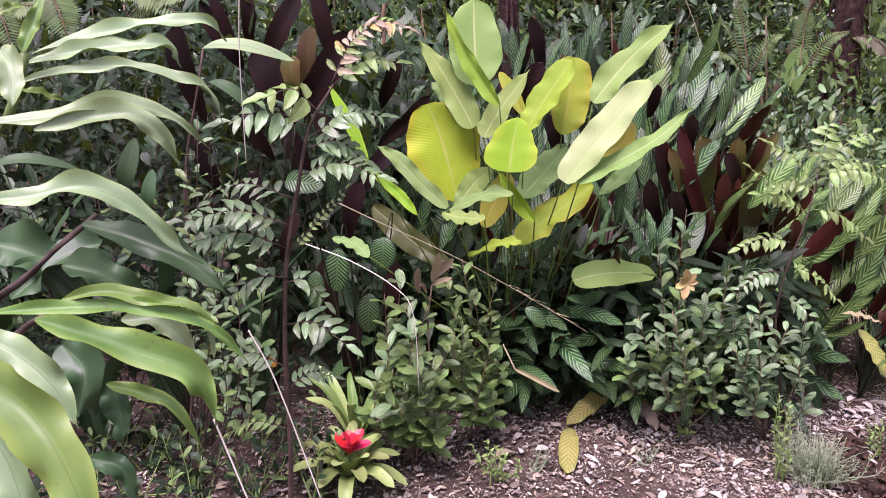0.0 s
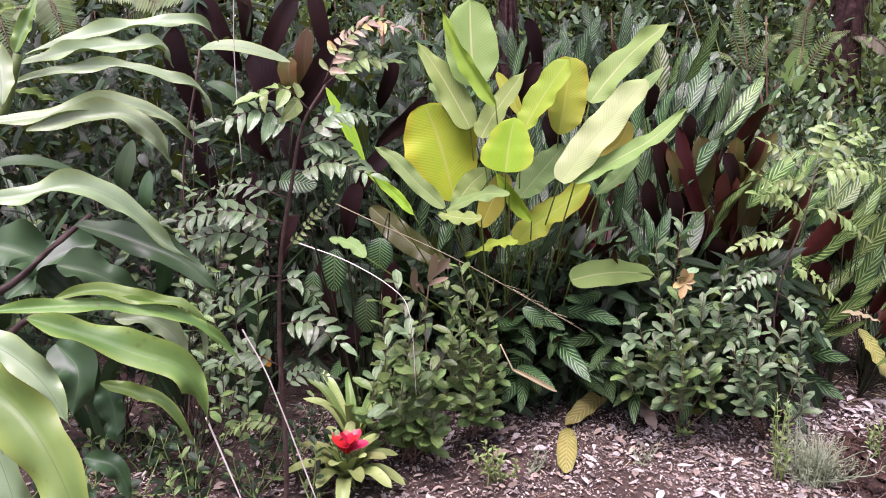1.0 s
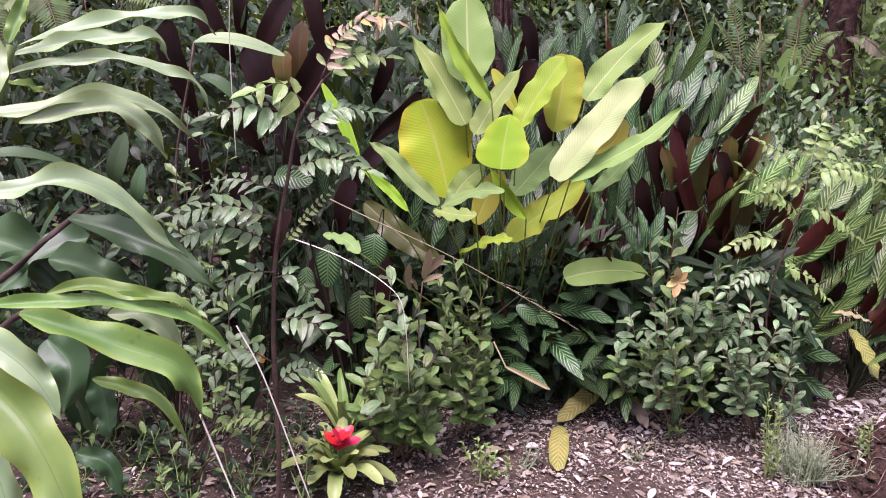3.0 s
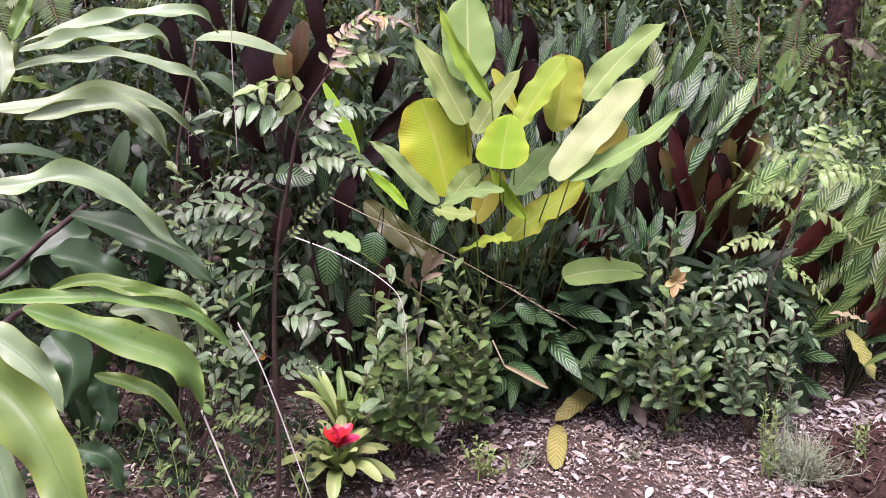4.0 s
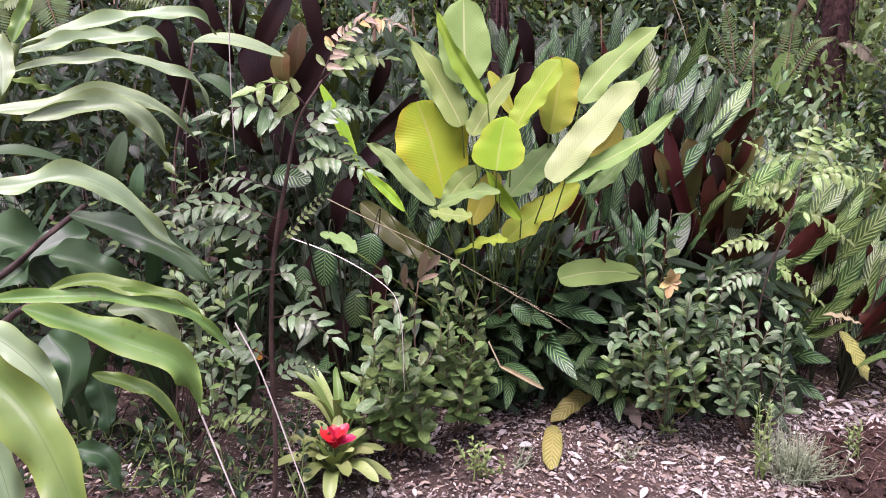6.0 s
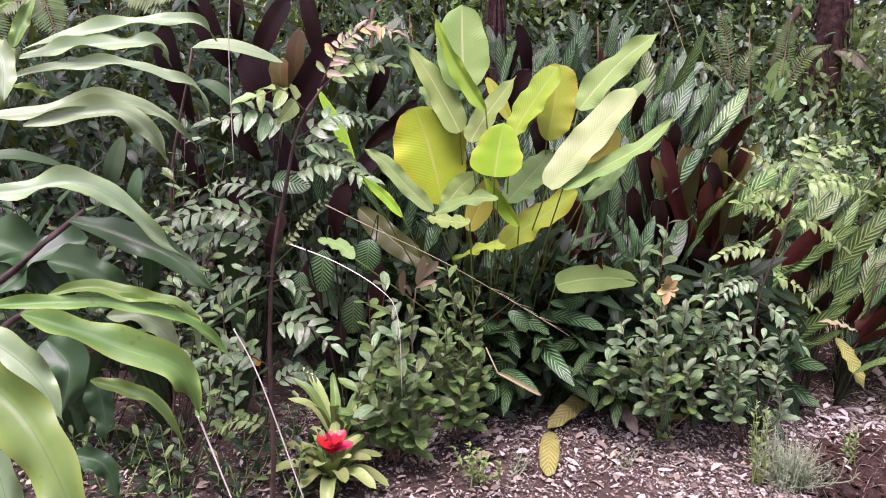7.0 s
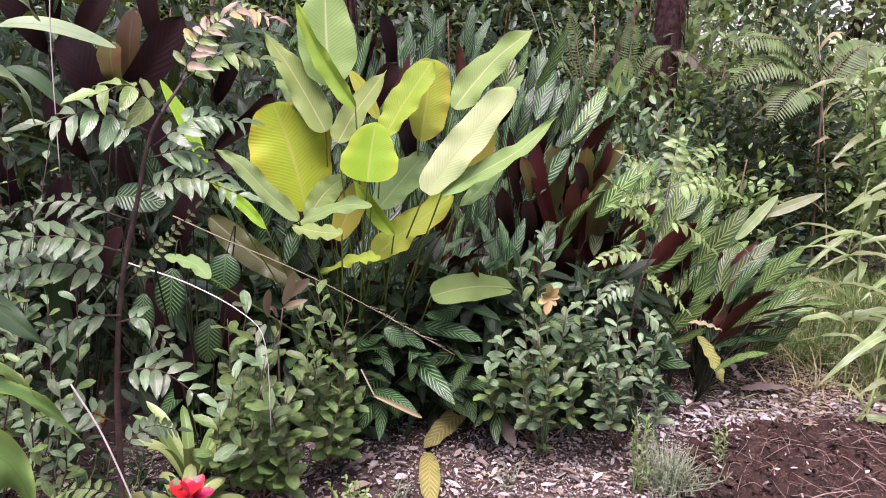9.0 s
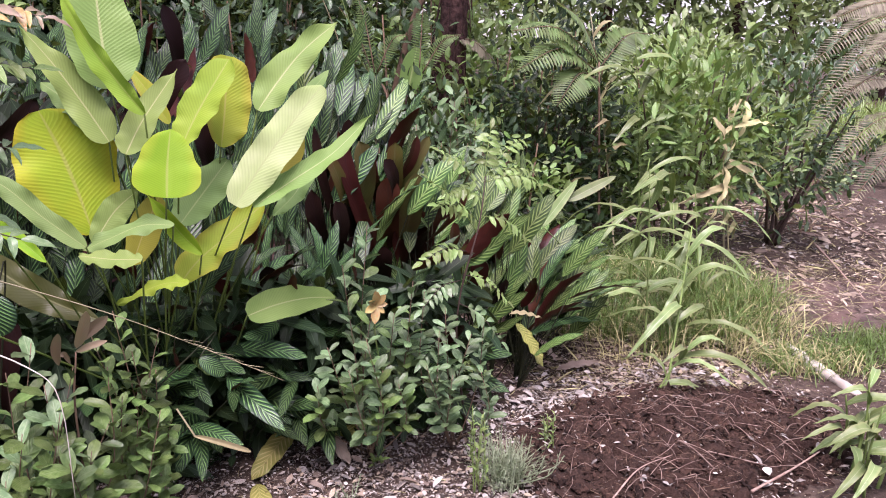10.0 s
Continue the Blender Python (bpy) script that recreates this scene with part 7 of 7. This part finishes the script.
def mulch_density(x, y):
    d = math.hypot((x - 2.15) / 0.75, (y - 2.65) / 0.40)
    far = min(1.0, max(0.0, (y - 1.7) * 1.5)) * min(1.0, max(0.0, (5.2 - y) * 1.2)) * min(1.0, max(0.0, 6.5 - x))
    return (0.05 if d < 1 else 1.0) * far * min(1.0, max(0.25, 0.55 + 1.0 * noise.noise(Vector((x * 2.6, y * 2.6, 5))) + 0.25 * min(1, max(0, x - 0.2))))


litter = thing("leaf_litter", (0.6, 2.8, 0.0), "scattered dead leaves and bark chips on soil", "litter", kind="stuff")
r = random.Random(77)
for x, y, z in scatter(300, 12, mulch_density, -0.2, 1.9, 2.35, 3.05):
    a = r.uniform(0, 6.28)
    s = r.choice([0.025, 0.03, 0.04, 0.05])
    m = Matrix.Translation((x, y, z + 0.012)) @ pose(0, 0, 0, r.gauss(0, 16), r.gauss(0, 16), math.degrees(a)) @ Matrix.Scale(s, 4)
    part("chip", r.choice(CHIPS), litter, m)


def chip_field(name, n, seed, mt, size, ratio, box, keep, fold, lift=0.006):
    rs = np.random.RandomState(seed)
    P = np.array(scatter(n, seed, keep, *box)) + np.array([0, 0, lift])
    P[:, 2] += rs.uniform(0, 0.012, n)
    a = rs.uniform(0, 6.28, n)
    D = np.stack([np.cos(a), np.sin(a), rs.normal(scale=0.25, size=n)], 1)
    F = np.array([0, 0, 1.0]) + rs.normal(scale=0.35, size=(n, 3))
    tagged(leaf_cloud(name, P, D, F, size * (0.3 + 1.2 * rs.uniform(0, 1, n) ** 3), ratio * rs.uniform(0.2, 1.2, (n, 1)), mt, litter, fold=fold, bend=0.1), kind="stuff")


chip_field("dead_leaves", 6000, 21, DEADLEAF, 0.025, 0.5, (-1.8, 6.5, 1.7, 5.2), mulch_density, 0.5)
chip_field("large_leaves", 170, 44, DEADLEAF, 0.07, 0.5, (-0.6, 3.2, 2.2, 3.4), mulch_density, 0.6)
chip_field("large_pale_leaves", 70, 45, CHIP_PALE, 0.055, 0.55, (-0.2, 3.0, 2.3, 3.3), mulch_density, 0.5)
chip_field("bark_chips", 13000, 22, CHIP, 0.020, 0.38, (-1.8, 6.5, 1.7, 5.2), mulch_density, 0.15)
chip_field("pale_chips", 6500, 23, CHIP_PALE, 0.017, 0.55, (-1.8, 6.0, 1.7, 5.2), mulch_density, 0.25)
chip_field("straw_bits", 5000, 24, STRAW, 0.045, 0.05, (-1.8, 6.5, 1.7, 5.2), mulch_density, 0.1)
near = lambda x, y: mulch_density(x, y) * (0.6 + 0.4 * (x > 0.3))
chip_field("fine_chips", 12000, 26, CHIP, 0.015, 0.45, (-0.6, 2.2, 2.2, 3.2), near, 0.3)
chip_field("fine_pale_chips", 6500, 27, CHIP_PALE, 0.013, 0.6, (-0.6, 2.2, 2.2, 3.2), near, 0.3)
chip_field("fine_dead_leaves", 4500, 28, DEADLEAF, 0.019, 0.55, (-0.6, 2.6, 2.2, 3.3), near, 0.5)
left = lambda x, y: min(1.0, max(0.0, (y - 1.75) * 2)) * min(1.0, max(0.0, (3.3 - y)))
chip_field("shaded_chips", 3200, 34, CHIP, 0.028, 0.4, (-1.6, 0.35, 1.75, 3.3), left, 0.3)
chip_field("shaded_leaves", 1300, 35, DEADLEAF, 0.032, 0.5, (-1.6, 0.35, 1.75, 3.3), left, 0.5)
chip_field("pale_bits_on_dug_soil", 60, 42, CHIP_PALE, 0.045, 0.45, (1.4, 3.0, 2.15, 3.1), lambda x, y: 1.0, 0.4, 0.04)
chip_field("chips_on_dug_soil", 500, 36, CHIP, 0.03, 0.35, (1.4, 3.0, 2.15, 3.1), lambda x, y: 1.0, 0.3, 0.025)
clear = lambda x, y: oval(6.0, 5.4, 2.6, 1.3)(x, y)
chip_field("mound_litter", 700, 46, DEADLEAF, 0.06, 0.4, (3.6, 5.7, 3.2, 4.3), oval(4.65, 3.72, 1.0, 0.5), 0.5, 0.09)
chip_field("mound_straw", 500, 47, STRAW, 0.16, 0.05, (3.6, 5.7, 3.2, 4.4), oval(4.65, 3.8, 1.0, 0.6), 0.1, 0.09)
chip_field("far_straw", 1500, 37, STRAW, 0.13, 0.08, (3.8, 8.6, 4.1, 6.7), clear, 0.2)
chip_field("far_dead_leaves", 2200, 38, DEADLEAF, 0.08, 0.45, (3.8, 8.6, 4.1, 6.7), clear, 0.5)
chip_field("far_pale_chips", 1500, 39, CHIP_PALE, 0.05, 0.45, (3.8, 8.6, 4.1, 6.7), clear, 0.3)
chip_field("long_straw", 2600, 30, STRAW, 0.17, 0.04, (1.9, 5.0, 2.9, 4.9), lambda x, y: oval(3.3, 3.85, 1.4, 0.9)(x, y), 0.1)
chip_field("curled_leaves", 900, 43, CHIP_PALE, 0.045, 0.5, (1.2, 3.2, 2.85, 3.6), lambda x, y: oval(2.1, 3.15, 0.9, 0.3)(x, y), 0.7)
chip_field("dry_leaves", 2600, 31, DEADLEAF, 0.042, 0.4, (1.7, 4.2, 3.0, 4.2), lambda x, y: oval(2.6, 3.35, 0.9, 0.5)(x, y), 0.5)
chip_field("loose_straw", 2200, 40, STRAW, 0.09, 0.05, (1.7, 4.2, 2.9, 4.2), lambda x, y: oval(2.7, 3.4, 1.1, 0.6)(x, y), 0.1)
chip_field("soil_fibres", 2600, 41, STEM_BROWN, 0.05, 0.035, (1.3, 3.1, 2.1, 3.15), lambda x, y: oval(2.2, 2.65, 0.85, 0.48)(x, y), 0.1, 0.03)
chip_field("dark_chips", 6500, 29, TRUNK, 0.03, 0.4, (-1.8, 6.5, 1.7, 5.2), mulch_density, 0.2)
chip_field("dark_fibres", 8000, 25, STEM_BROWN, 0.06, 0.05, (-1.8, 6.5, 1.7, 5.2), lambda x, y: 1.0, 0.1)
earth_v, earth_f = [], []
for j in range(64):
    for i in range(112):
        x, y = 1.25 + 0.0168 * i, 2.08 + 0.0175 * j
        d = math.hypot((x - 2.18) / 0.92, (y - 2.63) / 0.54) + 0.12 * noise.noise(Vector((x * 4, y * 4, 1)))
        q = Vector((x, y, 0))
        rough = 0.055 * abs(noise.noise(q * 8)) + 0.040 * noise.noise(q * 19) + 0.026 * noise.noise(q * 43)
        earth_v.append((x, y, hump(x, y) + min(1, max(0, 1.0 - d) * 3) * (0.018 + rough) - 0.012))
for j in range(63):
    for i in range(111):
        k = j * 112 + i
        earth_f.append((k, k + 1, k + 113, k + 112))
tagged(new("ground_dug", mesh_of("ground_dug", earth_v, earth_f, [SOIL_DUG])), "freshly dug rough dark reddish soil", "ground", kind="structure")
CLOD, clods = SOIL_DUG, []
rs = np.random.RandomState(31)
spots = scatter(5000, 32, oval(2.2, 2.65, 0.85, 0.48), 1.2, 3.2, 2.1, 3.2)
for x, y, z in spots:
    r0 = 0.003 + 0.024 * rs.rand() ** 4
    v = rs.normal(size=(6, 3)) * 0.4 + np.array([(1, 0, 0), (-1, 0, 0), (0, 1, 0), (0, -1, 0), (0, 0, 1), (0, 0, -1)])
    clods.append((v * r0 * np.array([1, 1, 0.75]) + np.array([x, y, z + 0.012 + r0 * 0.4]), [(0, 2, 4), (2, 1, 4), (1, 3, 4), (3, 0, 4), (2, 0, 5), (1, 2, 5), (3, 1, 5), (0, 3, 5)]))
v, f = join_data(clods)
dug = new("dug_soil", mesh_of("dug_soil", v, f, [CLOD], smooth=False))
tagged(dug, "loose crumbs of freshly dug dark reddish soil", "soil", kind="stuff")
rootlets = []
rr = random.Random(41)
for x, y, z in scatter(170, 33, oval(2.2, 2.65, 0.85, 0.45), 1.2, 3.2, 2.1, 3.2):
    a, ln = rr.uniform(0, 6.28), rr.uniform(0.05, 0.2)
    d = Vector((math.cos(a), math.sin(a), 0)) * ln
    p = Vector((x, y, z + 0.045))
    rootlets.append(tube_data([p, p + d * 0.5 + Vector((rr.uniform(-.02, .02), rr.uniform(-.02, .02), rr.uniform(0, .03))), p + d], rr.uniform(0.0006, 0.0018), 0.0005, 6, 4))
v, f = join_data(rootlets)
rootob = new("rootlets", mesh_of("rootlets", v, f, [ROOT]))
tagged(rootob, "thin pale roots lying in dug soil", "roots", kind="stuff")
